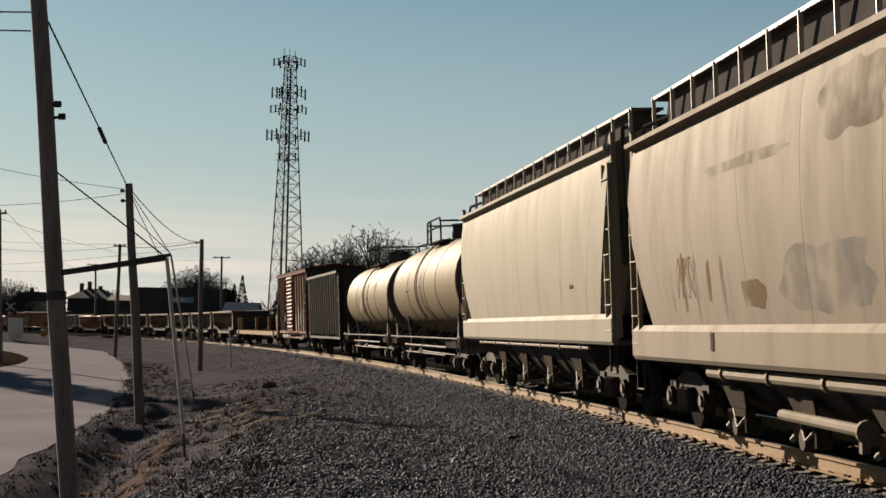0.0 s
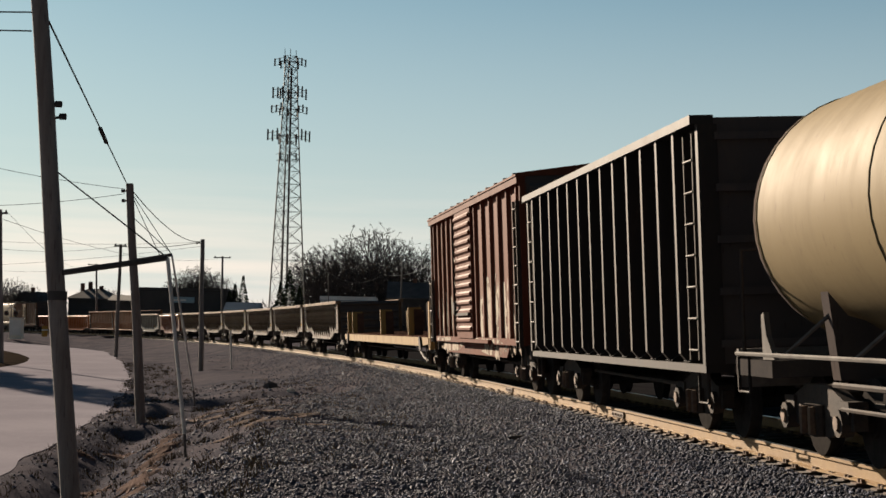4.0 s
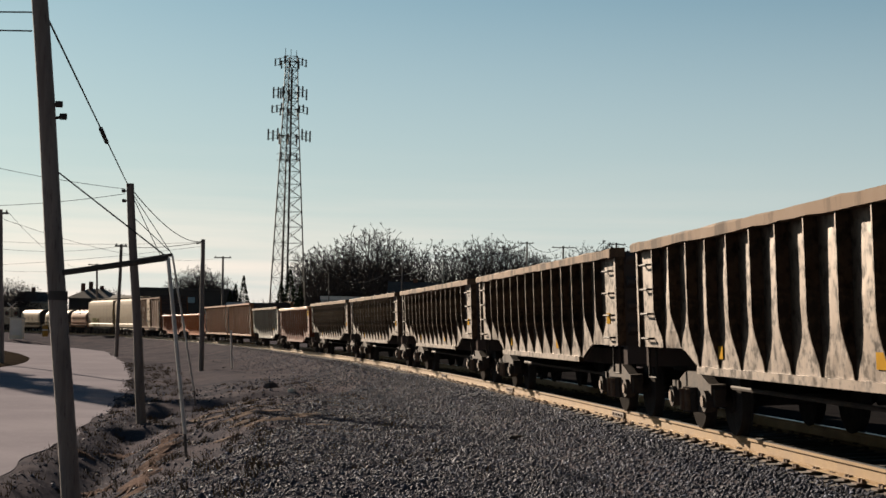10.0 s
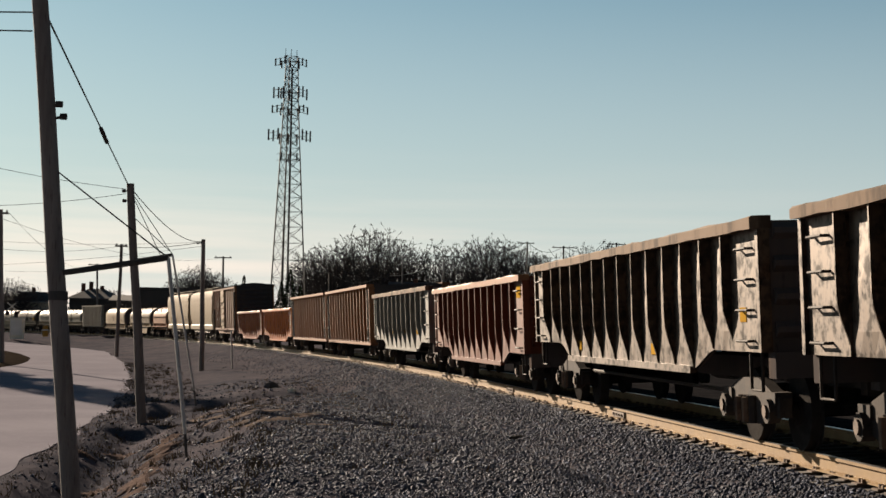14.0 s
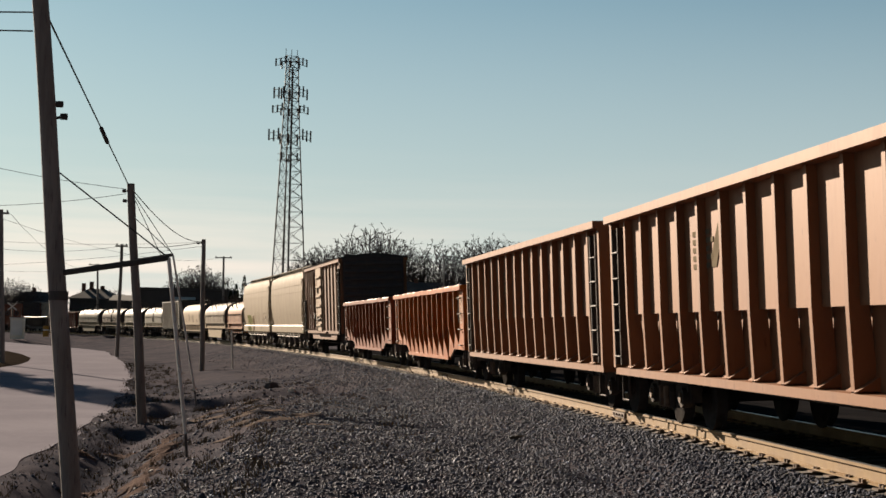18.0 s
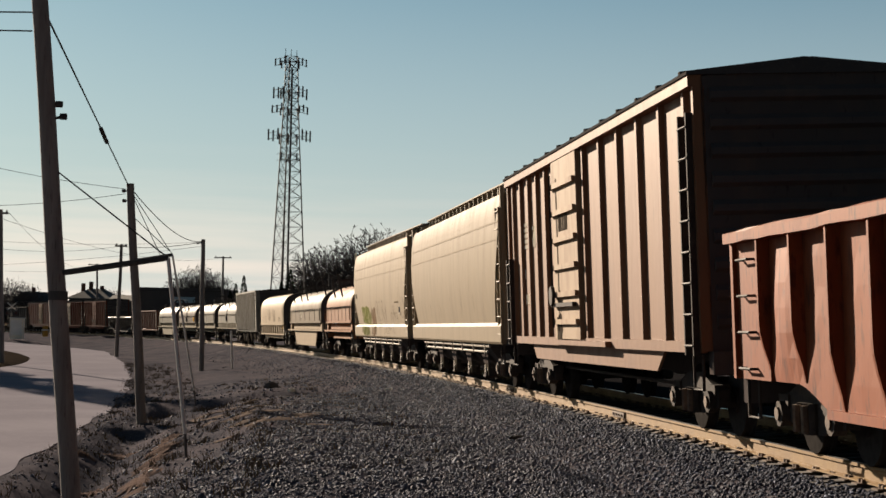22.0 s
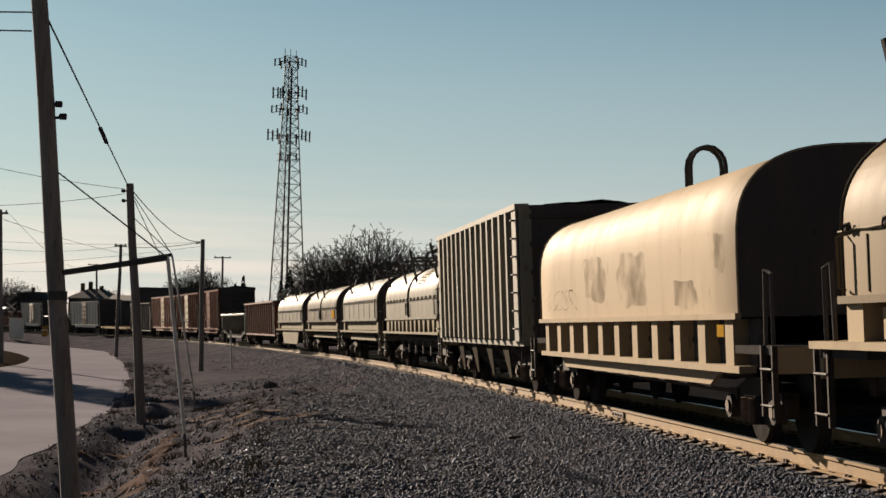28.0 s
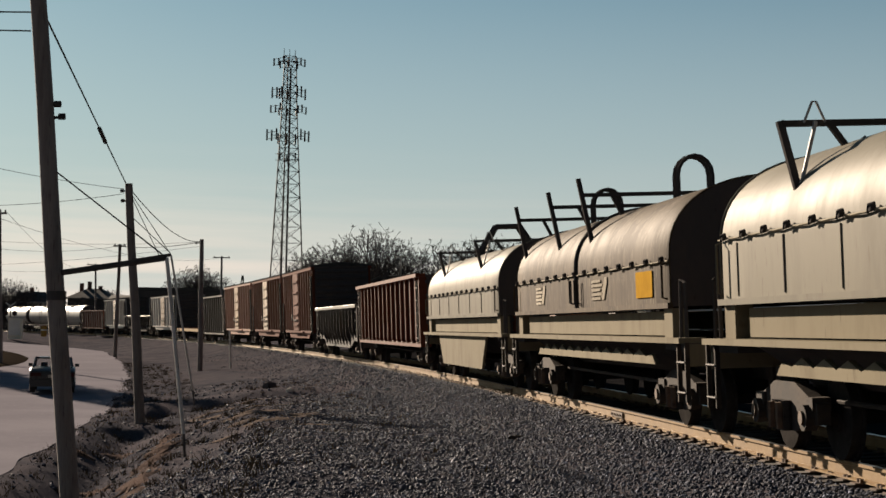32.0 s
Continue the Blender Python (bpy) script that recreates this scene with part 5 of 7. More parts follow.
    for q in (-1, 1):
        for z in (cage, cage * 0.55):
            part("cage_rail", Build().tube([(-1.5, q * 0.95, t - 0.1), (-1.5, q * 0.95, t + z - 0.2), (-1.44, q * 0.95, t + z - 0.06), (-1.3, q * 0.95, t + z), (1.3, q * 0.95, t + z), (1.44, q * 0.95, t + z - 0.06), (1.5, q * 0.95, t + z - 0.2), (1.5, q * 0.95, t - 0.1)], 0.030, 6), BLACK_IRON, car)
        part("cage_post", Build().tube([(-0.7, q * 0.95, t - 0.1), (-0.7, q * 0.95, t + cage)], 0.035, 6), BLACK_IRON, car)
    for x in (-1.5, 1.5):
        part("cage_end", Build().tube([(x, -0.95, t + cage - 0.1), (x, 0.95, t + cage - 0.1)], 0.028, 6), BLACK_IRON, car)
    running_gear(car, L, sill=0.98)
    return car


# ---------------- flatcar, coil cars, open hopper ----------------
def flatcar(name, label, L, stakes=True):
    car = thing(name, label, "flatcar", "flatcars of the train")
    H = L / 2
    B = H - 0.7
    for q in (-1, 1):
        part("side_sill", Build().prism([(-B, 1.10), (-B, 0.90), (-B + 1.6, 0.84), (B - 1.6, 0.84), (B, 0.90), (B, 1.10)], q * 1.46, q * 1.52, "y"), FLAT_TAN, car, "yellow painted side sill")
        for e in (-1, 1):
            part("sill_gusset", Build().prism([(e * (B - 1.75), 1.12), (e * (B - 1.45), 1.12), (e * (B - 1.2), 0.74), (e * (B - 1.6), 0.70)], q * 1.53, q * 1.58, "y"), TRUCK_IRON, car)
    planks = 54
    plank = Build().box(-2 * B / planks / 2 + 0.008, 2 * B / planks / 2 - 0.008, -1.46, 1.46, 1.08, 1.15).mesh("deck_plank", DECK_WOOD)
    for i in range(planks):
        part("deck_plank", plank, None, car, at=pose(-B + 2 * B * (i + 0.5) / planks, 0, 0.004 * math.sin(i * 2.1)))
    if stakes:
        stake = Build().box(-0.21, 0.21, -0.05, 0.05, 1.15, 2.02).mesh("stake", FLAT_TAN)
        for q, places in ((-1, (-10.85, -8.75, 1.15, 8.65)), (1, (-12.3, -10.05, -2.35, 7.55))):
            for x in places:
                st = part("stake", stake, None, car, "tall flat stake", at=pose(x, q * 1.36, 0, 0, 0, 90))
                part("stake_back", Build().box(-0.02, 0.25, -0.10, -0.052, 1.15, 1.96), DECK_WOOD, st)
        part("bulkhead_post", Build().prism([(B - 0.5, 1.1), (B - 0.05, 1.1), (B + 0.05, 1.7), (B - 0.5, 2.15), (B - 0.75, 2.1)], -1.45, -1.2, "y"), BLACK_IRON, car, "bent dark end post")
        part("bulkhead_post", Build().prism([(B - 0.2, 0.8), (B + 0.18, 0.8), (B + 0.22, 2.2), (B - 0.02, 2.2)], 0.9, 1.3, "y"), FLAT_TAN, car)
        part("bulkhead_post", Build().prism([(B - 0.05, 0.75), (B + 0.2, 0.75), (B + 0.2, 2.15), (B, 2.15)], -1.5, -1.25, "y"), FLAT_TAN, car)
        part("air_pipe", Build().tube([(2, -1.2, 0.72), (B - 3.5, -1.3, 0.70), (B - 1.8, -1.38, 0.46), (B - 0.8, -1.42, 0.46)], 0.03, 6), GALV, car)
    for e in (-1, 1):
        part("end_sill", Build().box(e * B - 0.12, e * B + 0.12, -1.5, 1.5, 0.80, 1.10), FLAT_TAN if stakes else BLACK_IRON, car)
        stirrup(car, e * (B - 0.3), -1.5, 0.86, TRUCK_IRON)
    running_gear(car, L, sill=0.92)
    return car


def hood(zb, zt, wide=1.47, soft=0.62, square=2.3):
    """Half outline of a rounded coil cover, from its foot to its crown."""
    k = zt - zb
    arc = [(wide * max(0.0, math.cos(a)) ** (2 / square), zt - k * soft + k * soft * math.sin(a) ** (2 / square)) for a in np.linspace(0, math.pi / 2, 14)]
    return [(wide, zb)] + arc


def coil_car(name, label, L, mat, frame_mat, zb=1.66, zt=3.34, style="trough", rail_z=2.25, group="coil cars of the train", gear="bars", soft=0.62, seam=False, inset=1.25, square=2.3, posts=(-6.0, -2.2, 0.7)):
    """A coil steel car: cradle and deck below, one big rounded cover on top."""
    car = thing(name, label, "coil car", group)
    H = L / 2
    B = H - inset
    half = hood(zb, zt, soft=soft, square=square)
    ring = [(-y, z) for y, z in half] + [(y, z) for y, z in reversed(half[:-1])]
    lid = part("cover", Build().loft([[(x, y * k, zb + (z - zb) * m) for y, z in ring] for x, k, m in
                                      [(-B, 0.985, 0.985), (-B + 0.05, 1, 1)] + [(u, 1, 1) for u in np.linspace(-B * 0.8, B * 0.8, 7)] + [(B - 0.05, 1, 1), (B, 0.985, 0.985)]]), mat, car, "rounded steel cover", smooth=True)

    def on(yy):
        """Height of the cover at a sideways place."""
        w = half[1][0]
        return zt - (zt - zb) * soft * (1 - max(0.0, 1 - (yy / w) ** square) ** (1 / square))

    part("cover_lip", Build().box(-B - 0.02, B + 0.02, -1.53, -1.46, zb - 0.02, zb + 0.05).box(-B - 0.02, B + 0.02, 1.46, 1.53, zb - 0.02, zb + 0.05), mat, lid)
    for e in (-1, 1):
        hoop = [(e * B, y * 1.005, z + 0.01) for y, z in ring]
        part("end_hoop", Build().tube(hoop, 0.014, 5), mat, lid)
    if rail_z:
        for q in (-1, 1):
            n = 60
            pts = [(-B + 2 * B * i / n, q * (1.492 if i % 4 else 1.502), rail_z + (0.012 if i % 4 == 2 else 0.0)) for i in range(n + 1)]
            part("clamp_rail", Build().tube(pts, 0.013, 5), COIL_FRAME, lid)
            for i in range(15):
                x = -B + 0.3 + (2 * B - 0.6) * i / 14
                part("clamp", Build().disc((x, q * 1.515, rail_z + 0.03), 0.040, 0.05, n=6).tube([(x - 0.10, q * 1.52, rail_z - 0.01), (x, q * 1.545, rail_z + 0.05), (x + 0.08, q * 1.52, rail_z + 0.06)], 0.013, 5), BLACK_IRON, lid)
            for i in range(0 if seam else 7):
                x = -B + 0.7 + (2 * B - 1.4) * i / 6
                part("panel_seam", Build().box(x - 0.012, x + 0.012, q * 1.478 - 0.006, q * 1.478 + 0.006, zb + 0.08, rail_z - 0.05), BLACK_IRON if i % 2 else mat, lid)
        for e in (-1, 1):
            part("handle", Build().tube([(e * (B - 0.12), -1.49, zb + 0.1), (e * (B - 0.12), -1.56, zb + 0.12), (e * (B - 0.12), -1.56, rail_z - 0.05), (e * (B - 0.12), -1.49, rail_z - 0.03)], 0.016, 5), mat, lid)
    if seam:
        for x in (-0.22, 0.22):
            part("handle", Build().tube([(x - 0.07, -1.48, zb + 0.12), (x - 0.07, -1.55, zb + 0.14), (x - 0.07, -1.55, rail_z - 0.08), (x + 0.07, -1.55, rail_z - 0.08), (x + 0.07, -1.55, zb + 0.14), (x + 0.07, -1.48, zb + 0.12)], 0.014, 5), BLACK_IRON, lid)
        part("cover_joint", Build().tube([(0, y * 1.012, z + 0.008) for y, z in ring], 0.035, 5), BLACK_IRON, lid)
    # lifting gear on the crown
    if gear in ("bars", "arch"):
        for x in ((-4.4, 2.2) if gear == "bars" else (0.0,)):
            for o in (-0.12, 0.12):
                pts = [(x + o, 0.27 * math.cos(a), zt + 0.36 + 0.30 * math.sin(a)) for a in np.linspace(0, math.pi, 9)]
                pts = [(x + o, 0.27, zt - 0.08)] + pts + [(x + o, -0.27, zt - 0.08)]
                part("lifting_arch", Build().tube(pts, 0.035, 5), BLACK_IRON, lid, "dark steel lifting arch")

    def bar(a, b, w=0.045):
        return Build().tube([a, b], w, 4)

    def bracket(x, tall, out, beam):
        """Stacking bracket: a post off the flank, a level beam across the crown and a short strut under it."""
        foot = on(1.33) - 0.06
        post = part("stack_bracket", bar((x, -1.33, foot), (x - 0.04, -1.33 - out, zt + tall), 0.05), BLACK_IRON, lid, "stacking bracket of dark bars")
        part("bracket_bar", bar((x - 0.02, -1.33 - out * 0.85, beam), (x - 0.02, 0.85, beam)), BLACK_IRON, post)
        part("bracket_strut", bar((x - 0.02, -0.98, beam), (x - 0.02, -0.80, on(0.80) - 0.04), 0.04), BLACK_IRON, post)
        part("bracket_strap", bar((x + 0.02, -1.31, foot + 0.03), (x + 0.02, -0.62, on(0.62) + 0.01), 0.014), BLACK_IRON, post)
        return post

    if gear == "bars":
        for x in posts:
            bracket(x, 0.47, 0.19, zt + 0.20)
    if gear == "pylon":
        for x in (-3.5, 3.2):
            post = bracket(x, 0.12, 0.15, zt + 0.09)
            part("bracket_stay", bar((x + 0.06, -1.31, on(1.33)), (x + 0.06, -1.14, zt + 0.10), 0.024), GUARD, post, "pale bracket stay")
            part("stay_loop", Build().tube([(x + 0.06, -1.26, zt + 0.09), (x + 0.06, -1.17, zt + 0.30), (x + 0.06, -1.13, zt + 0.30), (x + 0.06, -1.04, zt + 0.09)], 0.014, 5), GUARD, post)
        arch = [(-1.2, y, z) for y, z in ((-0.80, on(0.80) - 0.02), (-0.30, zt + 0.64), (0.30, zt + 0.64), (0.80, on(0.80) - 0.02))]
        part("lifting_arch", Build().tube(arch, 0.075, 6).tube([(p[0] + 0.42, p[1], p[2]) for p in arch], 0.075, 6).tube([(arch[1][0], 0, arch[1][2]), (arch[1][0] + 0.42, 0, arch[1][2])], 0.07, 6), BLACK_IRON, lid, "dark steel lifting arch")
    # cradle, deck and ends
    for q in (-1, 1):
        if style == "slots":
            n = 11
            # Black web paints the shade in the recesses between the stakes.
            part("side_web", Build().box(-B, B, min(q * 1.22, q * 1.28), max(q * 1.22, q * 1.28), 0.95, zb - 0.02), BLACK_IRON, car)
            for i in range(n):
                x = -B + 0.5 + (2 * B - 1.0) * i / (n - 1)
                part("side_stake", Build().box(x - 0.17, x + 0.17, min(q * 1.28, q * 1.46), max(q * 1.28, q * 1.46), 0.95, zb - 0.02), frame_mat, car)
            part("belly", Build().prism([(-B + 1.1, 0.95), (-B + 1.8, 0.70), (B - 1.8, 0.70), (B - 1.1, 0.95)], q * 1.30, q * 1.36, "y"), frame_mat, car)
            part("side_sill", Build().box(-B, B, min(q * 1.3, q * 1.5), max(q * 1.3, q * 1.5), 0.88, 0.96), frame_mat, car)
        else:
            part("trough_side", Build().box(-B + 0.7, B - 0.7, min(q * 1.30, q * 1.36), max(q * 1.30, q * 1.36), 1.28, zb - 0.06), frame_mat, car)
            part("deck_edge", Build().box(-H + 0.6, H - 0.6, min(q * 1.2, q * 1.56), max(q * 1.2, q * 1.56), 1.19, 1.26), frame_mat, car)
            for e in (-1, 1):
                part("cover_seat", Build().box(e * (B - 0.25) - 0.22, e * (B - 0.25) + 0.22, min(q * 1.25, q * 1.46), max(q * 1.25, q * 1.46), 1.26, zb - 0.02), frame_mat, car)
            if style == "teeth":
                for i in range(12):
                    x = -B + 0.9 + (2 * B - 1.8) * i / 11
                    part("gusset", Build().prism([(x - 0.25, zb - 0.05), (x + 0.25, zb - 0.05), (x + 0.12, 1.26), (x - 0.12, 1.26)], q * 1.36, q * 1.5, "y"), frame_mat, car)
                part("under_frame", Build().box(-B + 1.8, B - 1.8, min(q * 1.1, q * 1.2), max(q * 1.1, q * 1.2), 0.98, 1.08), TRUCK_IRON, car)
                for i in range(6):
                    x = -B + 2.2 + (2 * B - 4.4) * i / 5
                    part("under_post", Build().box(x - 0.04, x + 0.04, min(q * 1.12, q * 1.18), max(q * 1.12, q * 1.18), 0.55, 0.98), GALV, car)
            if style == "belly":
                part("belly", Build().prism([(-B + 2.2, 1.19), (-B + 3.0, 0.42), (B - 3.0, 0.42), (B - 2.2, 1.19)], q * 1.40, q * 1.46, "y"), frame_mat, car, "deep tapered side girder")
            if style == "trough":
                part("wavy_plate", Build().prism([(-B + 1.8, 1.02)] + [(-B + 1.8 + (2 * B - 3.6) * i / 24, 0.98 if i % 2 else 1.08) for i in range(1, 24)] + [(B - 1.8, 1.02), (B - 1.6, 0.88), (-B + 1.6, 0.88)], q * 1.28, q * 1.34, "y"), frame_mat, car)
        for e in (-1, 1):
            part("end_rail", Build().tube([(e * (H - 0.72), q * 1.42, 1.2), (e * (H - 0.72), q * 1.42, 1.95), (e * (H - 0.95), q * 1.42, 2.0), (e * (H - 1.0), q * 1.42, 1.2)], 0.026, 6), BLACK_IRON, car)
            ladder(car, e * (H - 0.75), q * 1.42, 0.45, 1.2, TRUCK_IRON, w=0.4, out=0.08)
    for e in (-1, 1):
        part("end_wall", Build().prism(ring, e * (B - 0.012), e * (B + 0.012), "x"), SHADE_BLACK, lid)
        part("end_deck", Build().box(min(e * (H - 0.6), e * (B - 0.5)), max(e * (H - 0.6), e * (B - 0.5)), -1.45, 1.45, 1.10, 1.19), BLACK_IRON, car)
        part("end_sill", Build().box(e * (H - 0.62) - 0.06, e * (H - 0.62) + 0.06, -1.45, 1.45, 0.9, 1.18), frame_mat, car)
    part("cradle", Build().prism([(-1.3, 1.2), (-1.3, 1.26), (-0.6, 0.9), (0.6, 0.9), (1.3, 1.26), (1.3, 1.2), (0.6, 0.72), (-0.6, 0.72)], -B + 0.6, B - 0.6, "x"), BLACK_IRON, car)
    running_gear(car, L)
    return car


def coal_hopper(name, label, L, top, low, mat):
    """An open hopper with deep thin ribs, sloping bays below and a heap of coal."""
    # Black side panels put the shade between the ribs into the colour.
    car = high_gondola(name, label, L, top, low, mat, ribs=14, group="open hoppers of the train", load=COAL_AND_SHADE, depth=0.25, ledge=0.04, panel=COAL_AND_SHADE, rib_half=0.095, ladders=False)
    tagged(car, category="hopper car")
    B = L / 2
    for e in (-1, 1):
        for q in (-1, 1):
            part("corner_plate", Build().box(min(e * (B - 1.12), e * (B - 0.62)), max(e * (B - 1.12), e * (B - 0.62)), min(q * 1.56, q * 1.60), max(q * 1.56, q * 1.60), low, top - 0.11), mat, car, "pale corner plate")
            grab_irons(car, e * (B - 0.66), q * 1.60, [low + 0.25 + i * 0.36 for i in range(7)], TRUCK_IRON, w=0.24)
    for i in range(4):
        x = -B + 3.5 + (L - 7.0) * i / 3
        bay = part("outlet_bay", Build().loft([[(x - 1.2, -1.3, low), (x + 1.2, -1.3, low), (x + 1.2, 1.3, low), (x - 1.2, 1.3, low)], [(x - 0.3, -0.7, 0.35), (x + 0.3, -0.7, 0.35), (x + 0.3, 0.7, 0.35), (x - 0.3, 0.7, 0.35)]]), BLACK_IRON, car)
        for q in (-1, 1):
            part("slope_plate", Build().prism([(x - 0.65, low - 0.11), (x + 0.25, low - 0.11), (x + 0.62, low - 0.78), (x + 0.40, low - 0.80)], q * 1.36, q * 1.40, "y"), SLOPE_GREY, bay)
    return car


# ---------------- the train, from its head to its tail ----------------
JOINTS = [236.5, 218.7, 199.8, 182.6, 166.5, 152.4, 136.0, 108.9, 91.6, 75.0, 58.4, 41.7, 25.1, 8.5, -7.8, -24.4, -41.1, -58.2, -75.4, -92.5, -109.2, -127.7, -145.6, -157.5, -175.5,
          -192.6, -206.8, -222.3, -237.1, -252.6, -268.1, -287.2, -305.0, -320.8, -339.0, -358.6, -374.6, -396.0, -416.0, -434.0, -450.0, -465.0, -484.0, -502.0, -520.0]
LEN = [a - b for a, b in zip(JOINTS, JOINTS[1:])]
TRAIN = []


def couple(car, shift=0.0):
    i = len(TRAIN)
    TRAIN.append((car, (JOINTS[i] + JOINTS[i + 1]) / 2 + shift, LEN[i] / 2 - 2.45))
    return car


# two round-sided hoppers with tall roof walks
c = couple(covered_hopper("covered_hopper", "tan round-sided covered hopper with faded graffiti", LEN[0], 4.02, 0.95, CREAM, crest=0.62, bays=4, pipes=True))
f = car_side[c.name]
spray(c, 0.5, 1.86, 2.7, 0.75, COAT_BLUE, -1.5, 3, surf=f)
spray(c, 1.5, 3.42, 1.8, 0.75, COAT_GREY, -1.5, 8, surf=f)
spray(c, -2.1, 3.18, 3.4, 0.15, COAT_GREY, -1.5, 4, surf=f)
spray(c, -1.9, 1.75, 0.9, 0.35, COAT_PINK, -1.5, 7, surf=f)
for k in range(5):
    spray(c, -5.6 + 0.62 * k, 1.85 + 0.08 * (k % 2), 0.16, 0.55 + 0.2 * (k % 3), COAT_PINK if k % 2 else COAT_GREY, -1.5, 210 + k, "paint_run", surf=f)
scrawl(c, -4.9, 2.0, 0.9, 0.5, COAT_PINK, -1.5, 6, surf=f)
mark(c, -3.6, 1.12, 0.2, 0.22, MARK_DARK, -1.535)
c = couple(covered_hopper("covered_hopper", "pale cream round-sided covered hopper, streaked with dirt", LEN[1], 4.17, 1.13, PALE, crest=0.52, bays=4))
f = car_side[c.name]
mark(c, 5.6, 2.05, 0.4, 0.3, MARK_DARK, f(2.05) - 0.003)
for k in range(7):
    spray(c, -6.5 + k * 1.9 + 0.4 * math.sin(k * 3), 2.0 - 0.12 * (k % 3), 0.05, 0.6, COAT_GREY, -1.5, 20 + k, "rain_streak", surf=f)
# two tank cars
c = couple(tank_car("tank_car", "dull khaki tank car with a black dome cage", LEN[2], 1.42, 2.62, TANK_GREY, cage=0.58, ladder_at=-0.4))
mark(c, -3.6, 2.55, 1.1, 0.16, MARK_PALE, -1.425)
c = couple(tank_car("tank_car", "dull khaki tank car with white graffiti and a dome cage", LEN[3], 1.36, 2.55, TANK_GREY, cage=0.66, ladder_at=0.1))
scrawl(c, 3.0, 2.6, 1.5, 0.9, MARK_PALE, -1.375, 9, surf=lambda z: -math.sqrt(max(0.01, 1.36 ** 2 - (z - 2.55) ** 2)))
scrawl(c, -1.4, 2.3, 0.9, 0.5, MARK_PALE, -1.36, 10)
spray(c, 4.9, 3.3, 0.9, 0.5, COAT_FADED, -1.19, 11, "pale_patch", surf=lambda z: -math.sqrt(max(0.01, 1.36 ** 2 - (z - 2.55) ** 2)))
# black ribbed car and brown boxcar
couple(high_gondola("high_side_car", "black ribbed high-side car with rusty worn ribs", LEN[4], 3.92, 0.95, BLACK_CAR, ribs=13, depth=0.18, ledge=0.12))
c = couple(boxcar("boxcar", "brown boxcar with a ribbed door and peeling whitewash", LEN[5], 4.42, 0.74, BROWN_BOX, BROWN_BOX, posts=6, door=(-0.6, 2.75), corr=True, proud=0.075))
for k in range(7):
    x = -7.2 + k * 0.98 if k < 6 else 1.35
    if k < 6 and x < -2.2:
        spray(c, x + 0.02, 1.55 + 0.1 * (k % 2), 0.98, 1.2 + 0.25 * (k % 3), COAT_FADED, -1.426, 40 + k, "peeled_paint")
for k in range(6):
    spray(c, 1.75 + k * 0.98, 1.6 + 0.12 * (k % 2), 0.98, 1.5 + 0.2 * (k % 3), COAT_FADED, -1.426, 60 + k, "peeled_paint")
spray(c, -4.4, 0.89, 3.6, 0.24, COAT_FADED, -1.424, 73, "peeled_paint")
spray(c, 3.2, 0.89, 4.0, 0.24, COAT_FADED, -1.424, 74, "peeled_paint")
spray(c, 2.5, 1.09, 4.6, 0.12, COAT_FADED, -1.505, 71, "peeled_paint")
spray(c, -5.2, 1.09, 3.2, 0.12, COAT_FADED, -1.505, 72, "peeled_paint")
mark(c, -6.05, 2.62, 0.24, 0.26, MARK_PALE, -1.428)
mark(c, -5.1, 2.62, 0.24, 0.26, MARK_PALE, -1.428)
mark(c, -6.05, 2.12, 0.22, 0.26, MARK_PALE, -1.428)
mark(c, -5.1, 2.12, 0.34, 0.26, MARK_PALE, -1.428)
mark(c, -4.15, 2.45, 0.26, 0.36, MARK_PALE, -1.428, rows=3, gap=-0.55)
for k in range(7):
    spray(c, -1.75 + 0.13 * math.sin(k * 2), 3.3 - k * 0.2, 0.13, 0.10, MARK_PALE, -1.63, 80 + k, "paint_spot")
# long flatcar with stakes
couple(flatcar("flatcar", "long yellow flatcar with stakes and bent end posts", 26.7), 0.3)
# six mill gondolas, dusty black
couple(gondola("gondola", "dusty black ribbed gondola behind the flatcar", 16.05, 2.58, 0.86, GOND_DARK, ribs=14, depth=0.14, bulge=0.035, hat=0.03), -0.57)
first = couple(gondola("gondola", "dusty black ribbed gondola with pale rust-stained panels", 16.62, 2.58, 0.86, GOND_DARK, ribs=14, depth=0.14, bulge=0.035, hat=0.03))
mark(first, 6.75, 1.45, 0.25, 0.16, MARK_YELLOW, -1.424, rows=0)
for x in (-3.3, 2.2):
    mark(first, x, 1.02, 0.30, 0.15, MARK_YELLOW, -1.408, rows=0)
for k in range(4):
    couple(copy_thing(first, Matrix()))
c = couple(gondola("gondola", "rusty red gondola with a bright orange end panel", LEN[13], 2.47, 0.60, GOND_RED, ribs=13, depth=0.13, rim=GOND_BROWN, end_mat=GOND_RED))
mark(c, 6.7, 2.0, 0.5, 0.25, MARK_YELLOW, -1.434, rows=0)
c = couple(gondola("gondola", "pale grey gondola with heavy ribs and rust spots", LEN[14], 2.62, 0.68, GOND_WHITE, ribs=11, depth=0.14, bulge=0.03, end_mat=GOND_WHITE))
for x in (-5.2, -2.0, 1.2, 4.4):
    mark(c, x, 1.18, 0.34, 0.13, MARK_YELLOW, -1.412, rows=0)
first = couple(high_gondola("gondola", "tall rusty brown ribbed gondola with side ladders", 17.0, 3.05, 0.80, GOND_BROWN, ribs=14))
stripes(first, -2.6, 2.1, 1.4, 0.5, SPRAY_GREY, -1.426)
couple(copy_thing(first, Matrix()))
